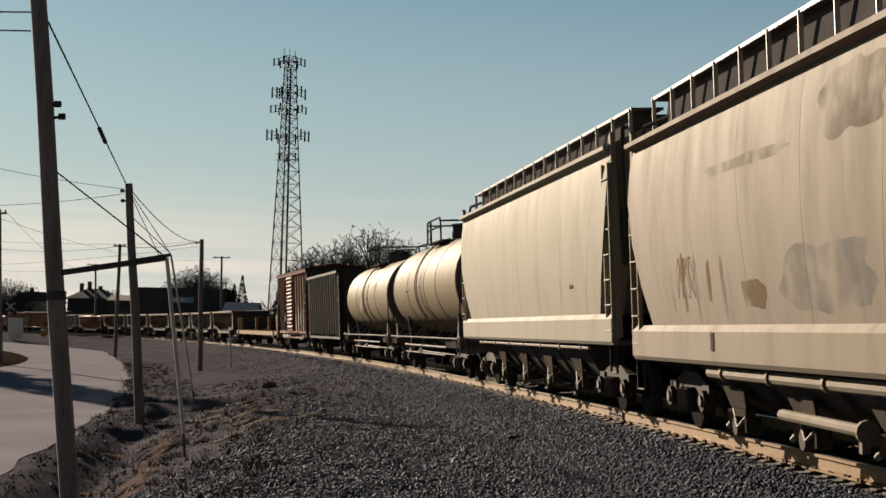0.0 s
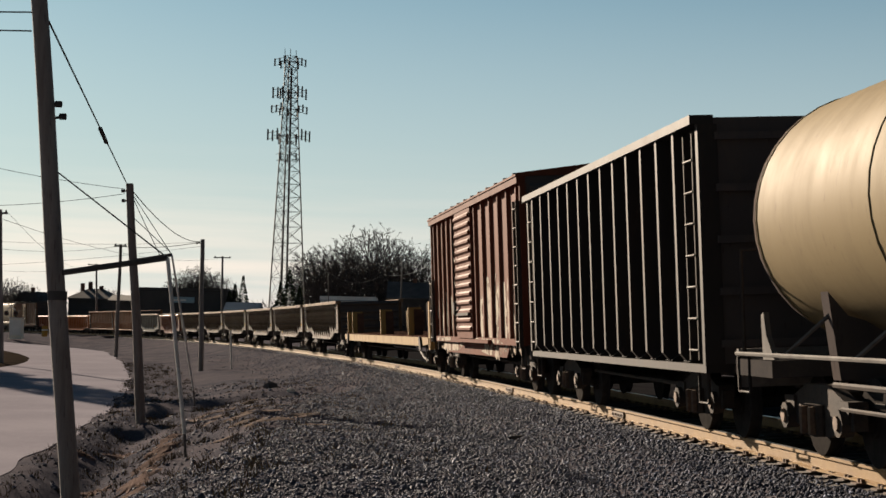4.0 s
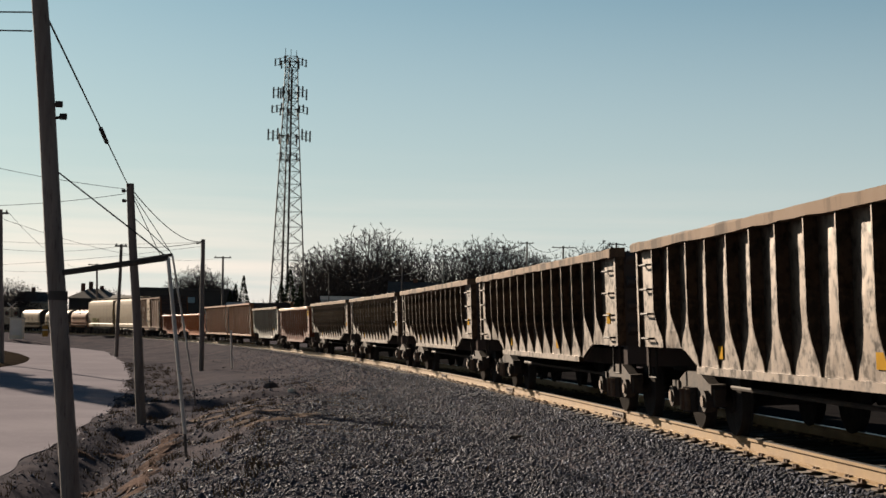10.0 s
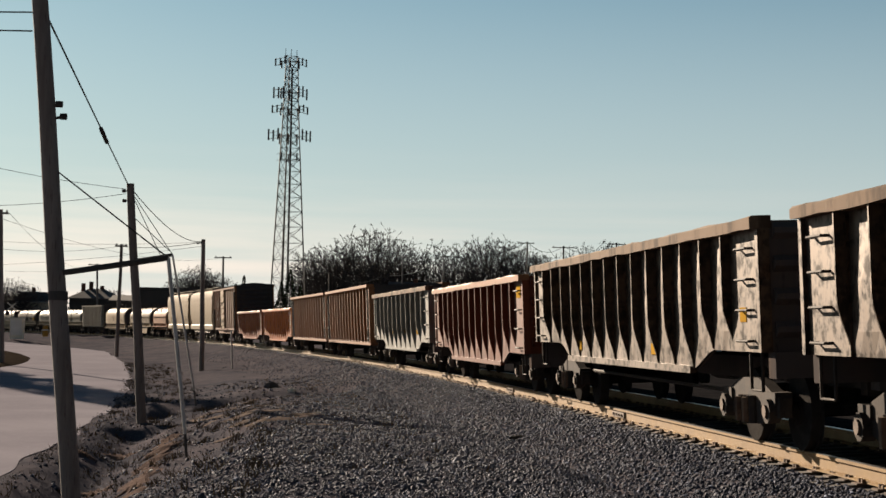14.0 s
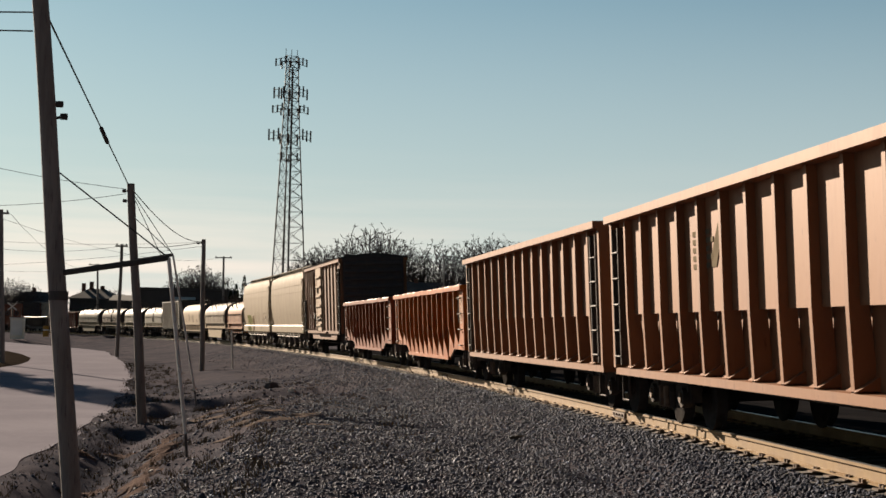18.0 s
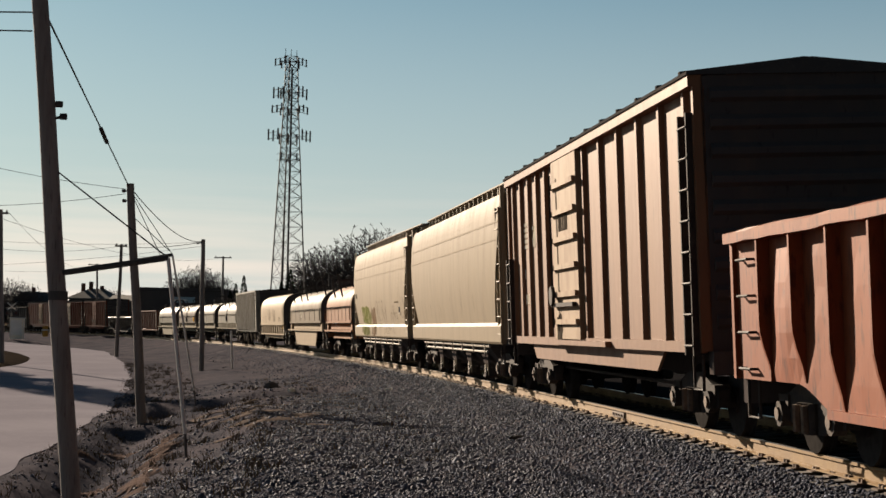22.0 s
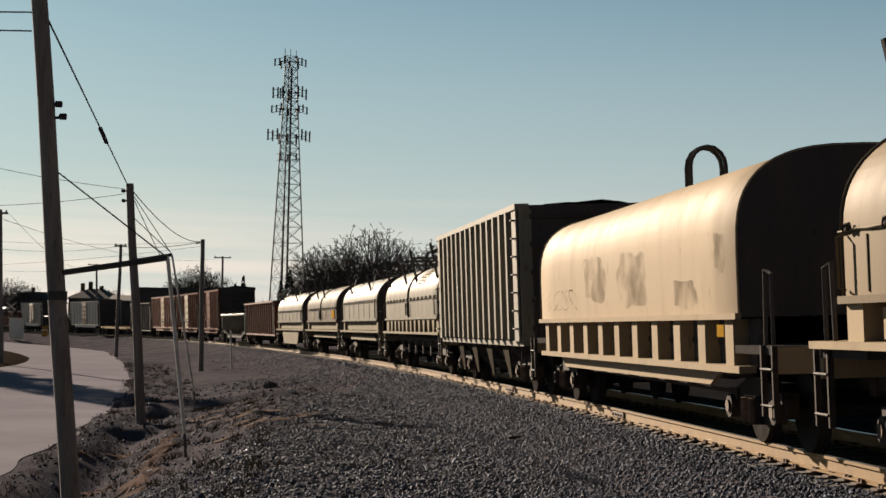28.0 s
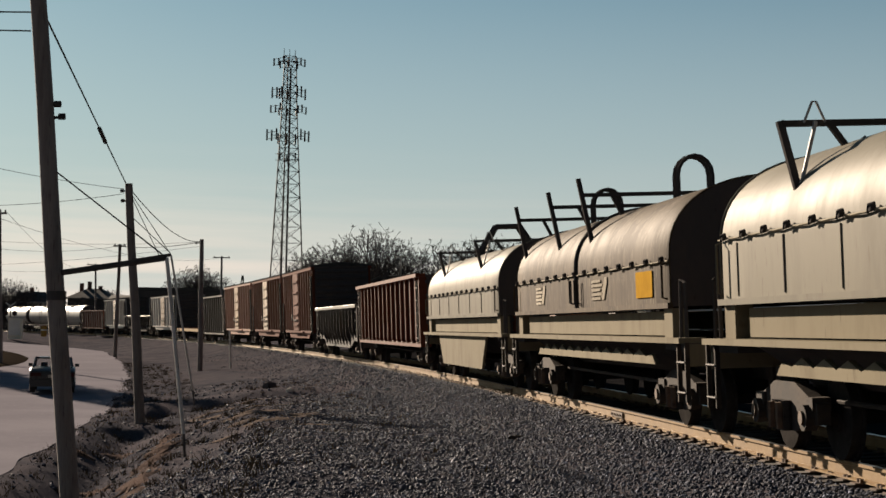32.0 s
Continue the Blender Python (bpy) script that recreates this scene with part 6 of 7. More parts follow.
first = couple(gondola("gondola", "bright orange-red ribbed gondola with a worn emblem", LEN[17], 2.48, 0.56, GOND_ORANGE, ribs=13, depth=0.14, rim=GOND_ORANGE, end_mat=GOND_RED))
stripes(first, -1.2, 1.6, 2.4, 0.6, SPRAY_GREY, -1.396)
scrawl(first, 5.5, 1.85, 0.7, 0.6, MARK_PALE, -1.40, 13)
scrawl(first, 7.1, 1.85, 1.0, 0.7, MARK_PALE, -1.421, 14)
mark(first, -5.75, 1.92, 0.55, 0.26, MARK_PALE, -1.40)
mark(first, -5.75, 1.48, 0.55, 0.24, MARK_PALE, -1.40, seed=2)
first = couple(gondola("gondola", "orange-red ribbed gondola with a faded emblem", LEN[18], 2.46, 0.56, GOND_DEEP, ribs=12, depth=0.14, rim=GOND_DEEP, end_mat=GOND_RED))
stripes(first, -1.6, 1.55, 2.4, 0.6, SPRAY_GREY, -1.396)
# tan boxcar
c = couple(boxcar("boxcar", "faded orange-brown boxcar with a pale patched door", LEN[19], 4.45, 0.80, TAN_BOX, DOOR_TAN, posts=6, door=(-0.9, 2.3), door_ribs=6, proud=0.07, roof_mat=BLACK_IRON))
stripes(c, -5.4, 2.95, 2.2, 0.55, MARK_PALE, -1.428)
mark(c, -6.2, 2.35, 0.5, 0.22, MARK_PALE, -1.428)
mark(c, -6.0, 1.85, 0.9, 0.22, MARK_PALE, -1.428)
mark(c, -1.0, 3.05, 0.9, 0.35, MARK_DARK, -1.564)
spray(c, -1.6, 1.4, 0.5, 0.5, MARK_DARK, -1.565, 91)
# two more hoppers
for k in (20, 21):
    c = couple(covered_hopper("covered_hopper", ("cream covered hopper with green and pink painted patches" if k == 21 else "cream covered hopper with a creased upper side"), LEN[k], 4.30, 1.03, CREAM_BRIGHT, crest=0.42, bays=4, lip=False, fence=False, creases=(3.32, 3.70), seams=(-0.7, -0.3, 0.1, 0.29, 0.49, 0.78)))
    f = car_side[c.name]
    for i in range(6):
        spray(c, -6.0 + i * 2.1, 1.95, 0.06, 0.55, COAT_GREY, -1.5, 100 + 10 * k + i, "rain_streak", surf=f)
    if k == 21:
        spray(c, -3.9, 1.85, 3.4, 0.75, COAT_GREEN, -1.5, 120, surf=f)
        spray(c, -1.6, 1.75, 1.6, 0.85, COAT_PINK, -1.5, 121, surf=f)
        spray(c, -3.9, 1.26, 3.2, 0.36, COAT_GREEN, -1.536, 122)
        spray(c, -1.2, 1.26, 1.6, 0.36, COAT_PINK, -1.536, 124)
        scrawl(c, 0.6, 2.0, 2.6, 0.7, COAT_GREY, -1.5, 123, surf=f, wide=0.02)
        scrawl(c, 4.6, 1.78, 1.9, 0.24, COAT_GREY, -1.5, 125, surf=f, wide=0.018)
        scrawl(c, 3.6, 1.28, 3.2, 0.2, COAT_GREY, -1.534, 126)
        scrawl(c, 7.1, 2.05, 1.1, 0.7, COAT_GREY, -1.5, 127, surf=f, wide=0.02)
        for x in (-0.25, 2.35, 4.75):
            spray(c, x, 1.9, 0.09, 0.55, RIM_RUST, -1.5, int(140 + x), "rust_streak", surf=f)
        mark(c, 6.2, 1.84, 0.34, 0.28, MARK_PALE, f(1.95) - 0.003, rows=0)
        mark(c, 6.12, 1.90, 0.12, 0.18, DEEP_BLUE, f(1.95) - 0.009, rows=0)
        mark(c, 6.28, 1.90, 0.12, 0.18, DEEP_BLUE, f(1.95) - 0.009, rows=0)
        mark(c, 5.6, 2.22, 1.2, 0.05, SPRAY_GREY, f(2.22) - 0.003)
        mark(c, -7.2, 2.55, 0.7, 0.2, MARK_DARK, f(2.55) - 0.003)
# coil cars
c = couple(coil_car("coil_car", "coil car with a faded orange rounded cover", LEN[22], COIL_PEACH, COIL_PEACH, zb=1.60, zt=3.3, style="trough", inset=0.9))
c = couple(coil_car("coil_car", "tan coil car with a deep tapered side girder", LEN[23], COIL_TAN, COIL_PALE, zb=1.62, zt=3.3, style="belly", inset=1.45))
stripes(c, -1.8, 1.9, 1.2, 0.3, MARK_PALE, -1.474)
c = couple(coil_car("coil_car", "cream coil car with a smooth cover over slotted sides", LEN[24], COIL_PALE, COIL_PALE, zb=1.50, zt=3.40, style="slots", rail_z=None, gear="arch", soft=0.62, inset=1.8, square=2.9), -0.35)
for k, (x, z, w, h) in enumerate(((-1.5, 2.15, 1.9, 0.75), (1.2, 2.07, 1.9, 0.9), (4.3, 1.8, 1.2, 0.4), (6.0, 2.25, 0.5, 0.5))):
    spray(c, x, z, w, h, COAT_GREY, -1.474, 130 + k)
mark(c, 5.9, 1.28, 0.3, 0.14, MARK_YELLOW, -1.464, rows=0)
scrawl(c, -4.6, 1.86, 3.0, 0.34, COAT_GREY, -1.47, 131)
couple(coal_hopper("coal_hopper", "dusty dark ribbed open hopper heaped with coal", LEN[25], 3.86, 1.12, COAL_CAR))
c = couple(coil_car("coil_car", "pale silver coil car with toothed cradle sides", LEN[26], COIL_SILVER, COIL_FRAME, style="teeth", seam=True, gear="bars", inset=1.05, posts=(-6.2, -1.5, 1.2, 5.9)), 0.35)
hood_stripes(c, 2.6, 2.72, 1.9, 0.42, SPRAY_GREY)
c = couple(coil_car("coil_car", "silver-tan coil car with a ribbed cover", LEN[27], COIL_SILVER, COIL_FRAME, style="trough", gear="pylon", rail_z=2.38, inset=1.32))
c = couple(coil_car("coil_car", "weathered brown coil car with worn emblems and scratches", LEN[28], COIL_WORN, COIL_FRAME, style="trough", seam=True, gear="bars"))
stripes(c, -3.6, 1.82, 1.0, 0.34, MARK_PALE, -1.484)
stripes(c, 1.9, 1.82, 1.2, 0.34, MARK_PALE, -1.484)
mark(c, 5.0, 1.80, 1.0, 0.36, MARK_YELLOW, -1.484, rows=0)
scrawl(c, 1.5, 2.55, 4.2, 0.3, MARK_PALE, -1.36, 15)
couple(coil_car("coil_car", "pale silver coil car with a deep side girder", LEN[29], COIL_SILVER, COIL_FRAME, style="belly", gear="pylon"))
# the tail: hopper, gondolas, boxcars, tank cars
couple(high_gondola("gondola", "rusty red-brown ribbed open car", LEN[30], 3.02, 0.90, GOND_RED, ribs=14, ledge=0.1))
couple(gondola("gondola", "low black ribbed gondola with a pale rim", LEN[31], 2.34, 0.55, BLACK_CAR, ribs=13, rim=GOND_WHITE))
for i, (name, m, d) in enumerate((("brown boxcar with a dull brown door", BROWN_BOX, BROWN_BOX), ("dark brown boxcar with a peeling whitewashed door", BROWN_BOX, FADED), ("salmon boxcar with a bright pinkish door", SALMON, DOOR_TAN))):
    couple(boxcar("boxcar", name + " under a dark roof", LEN[32 + i], 4.45, 0.78, m, d, posts=6, door=(-0.3, 2.4), roof_mat=BLACK_IRON))
couple(high_gondola("gondola", "tall dark ribbed open car", LEN[35], 3.9, 0.78, BLACK_CAR, ribs=10, ledge=0.1))
couple(flatcar("flatcar", "empty low flatcar with a dark deck", LEN[36], stakes=False))
couple(boxcar("boxcar", "bright white boxcar with a peeling door", LEN[37], 4.45, 0.9, TANK_WHITE, FADED, posts=5, door=(0.2, 2.6), roof_mat=BLACK_IRON))
couple(gondola("gondola", "low dark gondola between boxcars", LEN[38], 2.45, 0.7, BLACK_CAR, ribs=12, rim=GOND_WHITE))
couple(boxcar("boxcar", "white boxcar with a corrugated peeling door", LEN[39], 4.5, 0.9, TANK_WHITE, FADED, posts=5, door=(0.6, 2.8), corr=True, roof_mat=BLACK_IRON))
couple(high_gondola("gondola", "dull red high-sided car", LEN[40], 3.2, 0.9, GOND_RED, ribs=9, ledge=0.1))
first = couple(tank_car("tank_car", "white tank car glaring in the low sun", 18.2, 1.42, 2.5, TANK_WHITE))
for k in range(2):
    couple(copy_thing(first, Matrix()))


# ---------------- the sedan on the road ----------------
CAR_PAINT = surface("dark_navy_car_paint", (0.014, 0.016, 0.020), (0.018, 0.02, 0.025), scale=2, fine=10, rough=0.3, spec=0.4, bump=0.0)
CAR_GLASS = surface("dark_car_glass", (0.02, 0.023, 0.026), (0.02, 0.023, 0.026), rough=0.12, spec=0.6, bump=0.0)
CAR_GLASS.node_tree.nodes["Principled BSDF"].inputs["Alpha"].default_value = 0.3
TYRE = surface("tyre_rubber", (0.02, 0.02, 0.02), (0.03, 0.03, 0.03), rough=0.9, bump=0.1)
TAIL_RED = surface("tail_lamp_red", (0.05, 0.010, 0.009), (0.04, 0.010, 0.009), rough=0.5, bump=0.0)
CHROME = surface("bright_trim", (0.6, 0.6, 0.58), (0.5, 0.5, 0.5), rough=0.25, metal=0.9, bump=0.0)


def sedan_car():
    car = thing("sedan", "dark navy older sedan driving away on the road", "car")
    low = [(-2.26, 0.36), (-2.32, 0.55), (-2.28, 0.86), (-2.1, 0.97), (-1.45, 1.0), (0.95, 0.98), (1.6, 0.93), (2.2, 0.80), (2.28, 0.55), (2.22, 0.34)]
    rings = [[(x, y * k, 0.34 + (z - 0.34) * m) for y, z in low] for x, k, m in ((-0.86, 0.985, 0.94), (-0.80, 1.0, 1.0), (0.80, 1.0, 1.0), (0.86, 0.985, 0.94))]
    part("body", Build().loft(rings), CAR_PAINT, car, smooth=True)
    cab = [(-1.70, 0.98), (-1.05, 1.33), (0.30, 1.35), (1.10, 0.98)]
    part("cabin_glass", Build().loft([[(x, y * k, z) for y, z in cab] for x, k in ((-0.74, 0.95), (-0.70, 1), (0.70, 1), (0.74, 0.95))]), CAR_GLASS, car, "clear cabin windows")
    for q in (-1, 1):
        part("headrest", Build().box(q * 0.36 - 0.13, q * 0.36 + 0.13, -0.10, 0.0, 0.98, 1.16), TYRE, car)
    part("roof", Build().loft([[(-0.66, y, 1.32), (0.66, y, 1.32), (0.58, y, 1.38), (-0.58, y, 1.38)] for y in (-1.05, -0.95, 0.2, 0.34)]), CAR_PAINT, car)
    for q in (-1, 1):
        for a, b_ in (((-1.70, 1.0), (-1.03, 1.34)), ((1.10, 1.0), (0.3, 1.35)), ((-0.2, 1.0), (-0.2, 1.34))):
            part("pillar", Build().tube([(q * 0.74, a[0], a[1]), (q * 0.67, b_[0], b_[1])], 0.045, 5), CAR_PAINT, car)
        part("tail_light", Build().box(q * 0.62 - 0.2, q * 0.62 + 0.2, -2.335, -2.28, 0.66, 0.80), TAIL_RED, car)
        part("mirror", Build().box(q * 0.92 - 0.08, q * 0.92 + 0.08, 0.72, 0.80, 0.98, 1.10), CAR_PAINT, car)
        for y in (-1.38, 1.36):
            w = part("wheel", Build().disc((q * 0.76, y, 0.31), 0.31, 0.2, "x", 20), TYRE, car)
            part("rim", Build().disc((q * 0.868, y, 0.31), 0.19, 0.03, "x", 14), CHROME, w)
    part("rear_bumper", Build().box(-0.84, 0.84, -2.40, -2.28, 0.26, 0.54), CAR_PAINT, car)
    part("front_bumper", Build().box(-0.84, 0.84, 2.24, 2.36, 0.40, 0.54), CHROME, car)
    part("number_plate", Build().box(-0.16, 0.16, -2.35, -2.335, 0.60, 0.72), MARK_PALE, car)
    return car


SEDAN = sedan_car()


# ---------------- guy struts, guards and wires ----------------
def wire(name, a, b, sag, r, label, n=14, mat=None, category="wire", group="overhead wires"):
    a, b = Vector(a), Vector(b)
    pts = [a.lerp(b, k / n) - Vector((0, 0, 4 * sag * (k / n) * (1 - k / n))) for k in range(n + 1)]
    return tagged(part(name, Build().tube(pts, r, 5), mat or WIRE, None), label, category, group)


def strut(root, tip, foot, top_wire, r, label):
    """A sidewalk guy: a level strut off the pole, its wire from above and a pale guard down to the anchor."""
    g = thing("guy_strut", label, "guy strut", "guy struts of the poles", Matrix.Translation(root))
    o = Vector(root)
    part("strut_bar", Build().tube([Vector(root) - o, Vector(tip) - o], r, 8), BLACK_IRON, g)
    part("guy_wire", Build().tube([Vector(top_wire) - o, Vector(tip) - o], 0.012, 5), WIRE, g)
    mid = Vector(tip).lerp(Vector(foot), 0.93)
    part("guard", Build().tube([Vector(tip) - o, mid - o], 0.030, 8), GUARD, g, "pale guy wire guard")
    part("anchor_rod", Build().tube([mid - o, Vector(foot) - o - Vector((0, 0, 0.15))], 0.024, 6), BLACK_IRON, g)
    return g


strut((-5.73, 26.40, 2.01), (-4.12, 26.20, 2.26), (-3.74, 26.00, -0.55), (-5.87, 26.50, 3.54), 0.045, "dark level guy strut with a long pale guard")
strut((-8.95, 50.90, 3.13), (-7.85, 50.70, 3.31), (-7.04, 50.60, -0.90), (-9.19, 51.00, 5.20), 0.05, "dark short guy strut with a pale guard")
wire("brace_wire", (-9.17, 51.00, 5.14), (-8.15, 50.70, 3.19), 0.0, 0.012, "thin steel guy wire at the second pole")
wire("brace_wire", (-9.07, 51.00, 4.41), (-7.89, 50.70, 3.38), 0.0, 0.012, "thin steel guy wire lower on the second pole")
tagged(part("marker_post", Build().tube([(-11.41, 95.00, 1.08), (-11.29, 95.00, -1.06)], 0.05, 8), GUARD, None), "thin pale guy guard beside the bank", "guy guard", "guy struts of the poles")
wire("span_wire", (-6.13, 26.55, 5.93), (-9.23, 51.00, 5.30), 0.0, 0.016, "slack black span wire between two poles")
tagged(part("splice_sleeve", Build().tube([(-7.64, 38.60, 5.58), (-7.85, 40.40, 5.47)], 0.05, 8), WIRE, None), "black splice sleeve on the span wire", "splice", "overhead wires")
wire("span_wire", (-6.37, 26.60, 6.00), (-19.0, 25.6, 6.04), 0.1, 0.012, "black wire leaving the pole across the road")
wire("span_wire", (-6.36, 26.60, 5.71), (-19.0, 25.6, 5.53), 0.0, 0.012, "black wire leaving the pole across the road")
wire("span_wire", (-9.32, 51.00, 5.22), (-19.74, 58.00, 7.65), 0.25, 0.008, "thin service wire across the road")
wire("span_wire", (-9.32, 51.00, 5.08), (-19.65, 58.00, 5.26), 0.3, 0.008, "thin service wire across the road")
wire("span_wire", (-13.21, 96.00, 5.89), (-42.15, 120.00, 7.85), 0.6, 0.009, "thin service wire from the third pole")
wire("span_wire", (-13.21, 96.00, 5.67), (-42.04, 120.00, 4.94), 0.5, 0.009, "thin service wire from the third pole")
wire("span_wire", (-13.15, 96.00, 5.92), (-23.84, 129.00, 7.07), 0.2, 0.018, "thin wire between the far poles")
wire("span_wire", (-9.16, 51.00, 5.24), (-13.18, 96.00, 5.95), 0.5, 0.016, "thin wire between the poles of the line")
for a, b, s in (((-25.66, 103.00, 7.73), (-47.38, 240.00, 9.40), 1.6), ((-26.19, 103.00, 7.42), (-27.03, 215.00, 9.83), 1.2), ((-35.07, 110.00, 7.20), (-23.88, 129.00, 7.07), 0.9), ((-44.55, 140.00, 6.47), (-47.45, 240.00, 9.24), 1.0)):
    wire("span_wire", a, b, s, 0.012, "thin distant wire over the road")

# ---------------- more poles ----------------
pole((-25.81, 103.00, -1.03), (-26.17, 103.00, 7.92), 0.16, 0.12, "dark wooden pole with one crossarm on the verge", [("tee", 0.975, 0.5, (-0.4, 0.4))])
FAR_POLES = [((-47.19, 240.00, 0.48), (-47.46, 240.00, 9.63), 1.2), ((-26.86, 215.00, 0.52), (-27.04, 215.00, 9.97), 1.05), ((0.34, 262.00, 0.87), (0.10, 262.00, 12.73), 1.3), ((12.44, 255.00, 0.80), (12.28, 255.00, 14.65), 1.0), ((17.45, 250.00, 0.75), (17.23, 250.00, 13.85), 1.65),
             ((24.38, 245.00, 0.75), (24.33, 245.00, 14.22), 1.3), ((37.99, 240.00, 0.90), (37.91, 240.00, 13.47), 1.0), ((49.02, 250.00, 1.07), (48.88, 250.00, 13.52), 0.0), ((54.88, 235.00, 1.11), (54.91, 235.00, 14.18), 1.2), ((-6.09, 270.00, 0.56), (-6.27, 270.00, 12.95), 0.9)]
for foot, top, arm in FAR_POLES:
    foot = (foot[0], foot[1], -0.6)
    pole(foot, top, 0.17, 0.12, "far dark utility pole with a crossarm" if arm else "far plain dark utility pole", [("tee", 0.985, arm, (-arm * 0.85, arm * 0.85))] if arm else [], group="far utility poles")
for k in range(2, 6):
    a, b = FAR_POLES[k][1], FAR_POLES[k + 1][1]
    wire("span_wire", a, b, 1.2, 0.03, "thin distant wire between far poles", group="far wires")
for a, b, s in (((-14.96, 230.00, 8.78), (-8.31, 240.00, 8.79), 1.2), ((-7.10, 236.00, 8.69), FAR_POLES[2][1], 0.9)):
    wire("span_wire", a, b, s, 0.045, "slack pale cable behind the track", mat=GALV, group="far wires")
tagged(part("lamp_post", Build().tube([(-14.68, 230.00, -0.28), (-14.96, 230.00, 8.63), (-15.26, 230.00, 8.85), (-15.55, 230.00, 8.62)], 0.07, 6), GALV, None), "far grey lamp post with a hooked arm", "lamp post")
lp = thing("street_lamp", "dark wooden lamp pole with a hooded lamp", "street lamp", at=Matrix.Translation((25.13, 105, -0.5)))
part("shaft", Build().tube([(0, 0, -0.3), (0, 0, 8.05 + 0.5)], 0.14, 10, 0.11), POLE_WOOD, lp)
part("arm", Build().tube([(0, 0, 7.71 + 0.5), (0.3, 0, 7.85 + 0.5), (0.42, 0, 7.64 + 0.5)], 0.03, 6), GALV, lp)
part("hood", Build().loft([[(0.46 + r * math.cos(a), r * math.sin(a), z) for a in np.linspace(0, 2 * math.pi, 12, endpoint=False)] for r, z in ((0.06, 7.71 + 0.5), (0.12, 7.51 + 0.5), (0.2, 7.30 + 0.5))]), GALV, lp)


# ---------------- lattice tower ----------------
def tower():
    TX, TY = -25.10, 280.0
    t = thing("cell_tower", "tall grey three-legged lattice tower with antenna rings", "lattice tower", at=pose(TX, TY, -0.5, 0, 0, 8))
    top = 45.6
    half = lambda z: 3.65 * (1 - z / 36.5) + 1.45 * z / 36.5 if z < 36.5 else 1.45 - 0.35 * (z - 36.5) / 9
    corner = lambda k, z: Vector((half(z) * math.cos(radians(100 + 120 * k)), half(z) * math.sin(radians(100 + 120 * k)), z))
    levels = [0.0]
    while levels[-1] < top - 0.8:
        levels.append(min(top, levels[-1] + max(1.25, half(levels[-1]) * 0.95)))
    for k in range(3):
        part("leg", Build().tube([corner(k, z) for z in np.linspace(0, top, 12)], 0.13, 6, 0.085), TOWER_STEEL, t)
    for a, b in zip(levels, levels[1:]):
        for k in range(3):
            j = (k + 1) % 3
            part("brace", Build().tube([corner(k, a), corner(j, b)], 0.045, 4).tube([corner(j, a), corner(k, b)], 0.045, 4).tube([corner(k, b), corner(j, b)], 0.04, 4), TOWER_STEEL, t)
    part("feed_cable", Build().tube([(0.25, -0.5, 0.5), (0.2, -0.45, top - 2)], 0.16, 6).tube([(-0.5, 0.2, 0.5), (-0.35, 0.1, top - 8)], 0.09, 6), BLACK_IRON, t, "dark bundle of feed cables")
    panel = Build().box(-0.13, 0.13, -0.08, 0.08, -0.9, 0.9).mesh("antenna_panel", TOWER_STEEL)
    small = Build().box(-0.12, 0.12, -0.08, 0.08, -0.6, 0.6).mesh("antenna_panel", TOWER_STEEL)
    rng = random.Random(7)
    for z, reach, n, me in ((44.6, 1.9, 3, small), (39.6, 2.1, 3, panel), (36.9, 2.3, 3, small), (32.6, 2.9, 3, panel), (29.3, 1.3, 1, small)):
        for k in range(3):
            a = radians(210 + 120 * k)
            out, side = Vector((math.cos(a), math.sin(a), 0)), Vector((-math.sin(a), math.cos(a), 0))
            r0 = half(z) * 0.5
            mount = part("antenna_mount", Build().tube([out * r0 + Vector((0, 0, z)), out * reach + Vector((0, 0, z))], 0.05, 5).tube([out * reach - side * 1.5 + Vector((0, 0, z + 0.5)), out * reach + side * 1.5 + Vector((0, 0, z + 0.5))], 0.045, 5)
                         .tube([out * reach - side * 1.5 + Vector((0, 0, z - 0.5)), out * reach + side * 1.5 + Vector((0, 0, z - 0.5))], 0.045, 5), TOWER_STEEL, t)
            for i in range(n):
                o = 0 if n == 1 else -1.4 + 2.8 * i / (n - 1)
                q = out * (reach + 0.15) + side * o
                part("antenna_panel", me, None, mount, at=pose(q.x, q.y, z + rng.uniform(-0.15, 0.25), 0, 0, math.degrees(a) + 90))
    for x in (-0.9, 0.0, 0.9):
        part("whip_antenna", Build().tube([(x, 0, top - 1), (x, 0, top + rng.uniform(0.8, 1.6))], 0.05, 5), TOWER_STEEL, t)
    return t


tower()

# ---------------- far trees ----------------
BARK = surface("bare_winter_bark", (0.055, 0.049, 0.048), (0.075, 0.067, 0.065), scale=0.6, fine=5, rough=0.95, bump=0.0, spec=0.0)
NEEDLES = surface("dark_evergreen", (0.018, 0.026, 0.014), (0.03, 0.036, 0.02), scale=0.8, fine=6, rough=0.9, bump=0.0, spec=0.2)


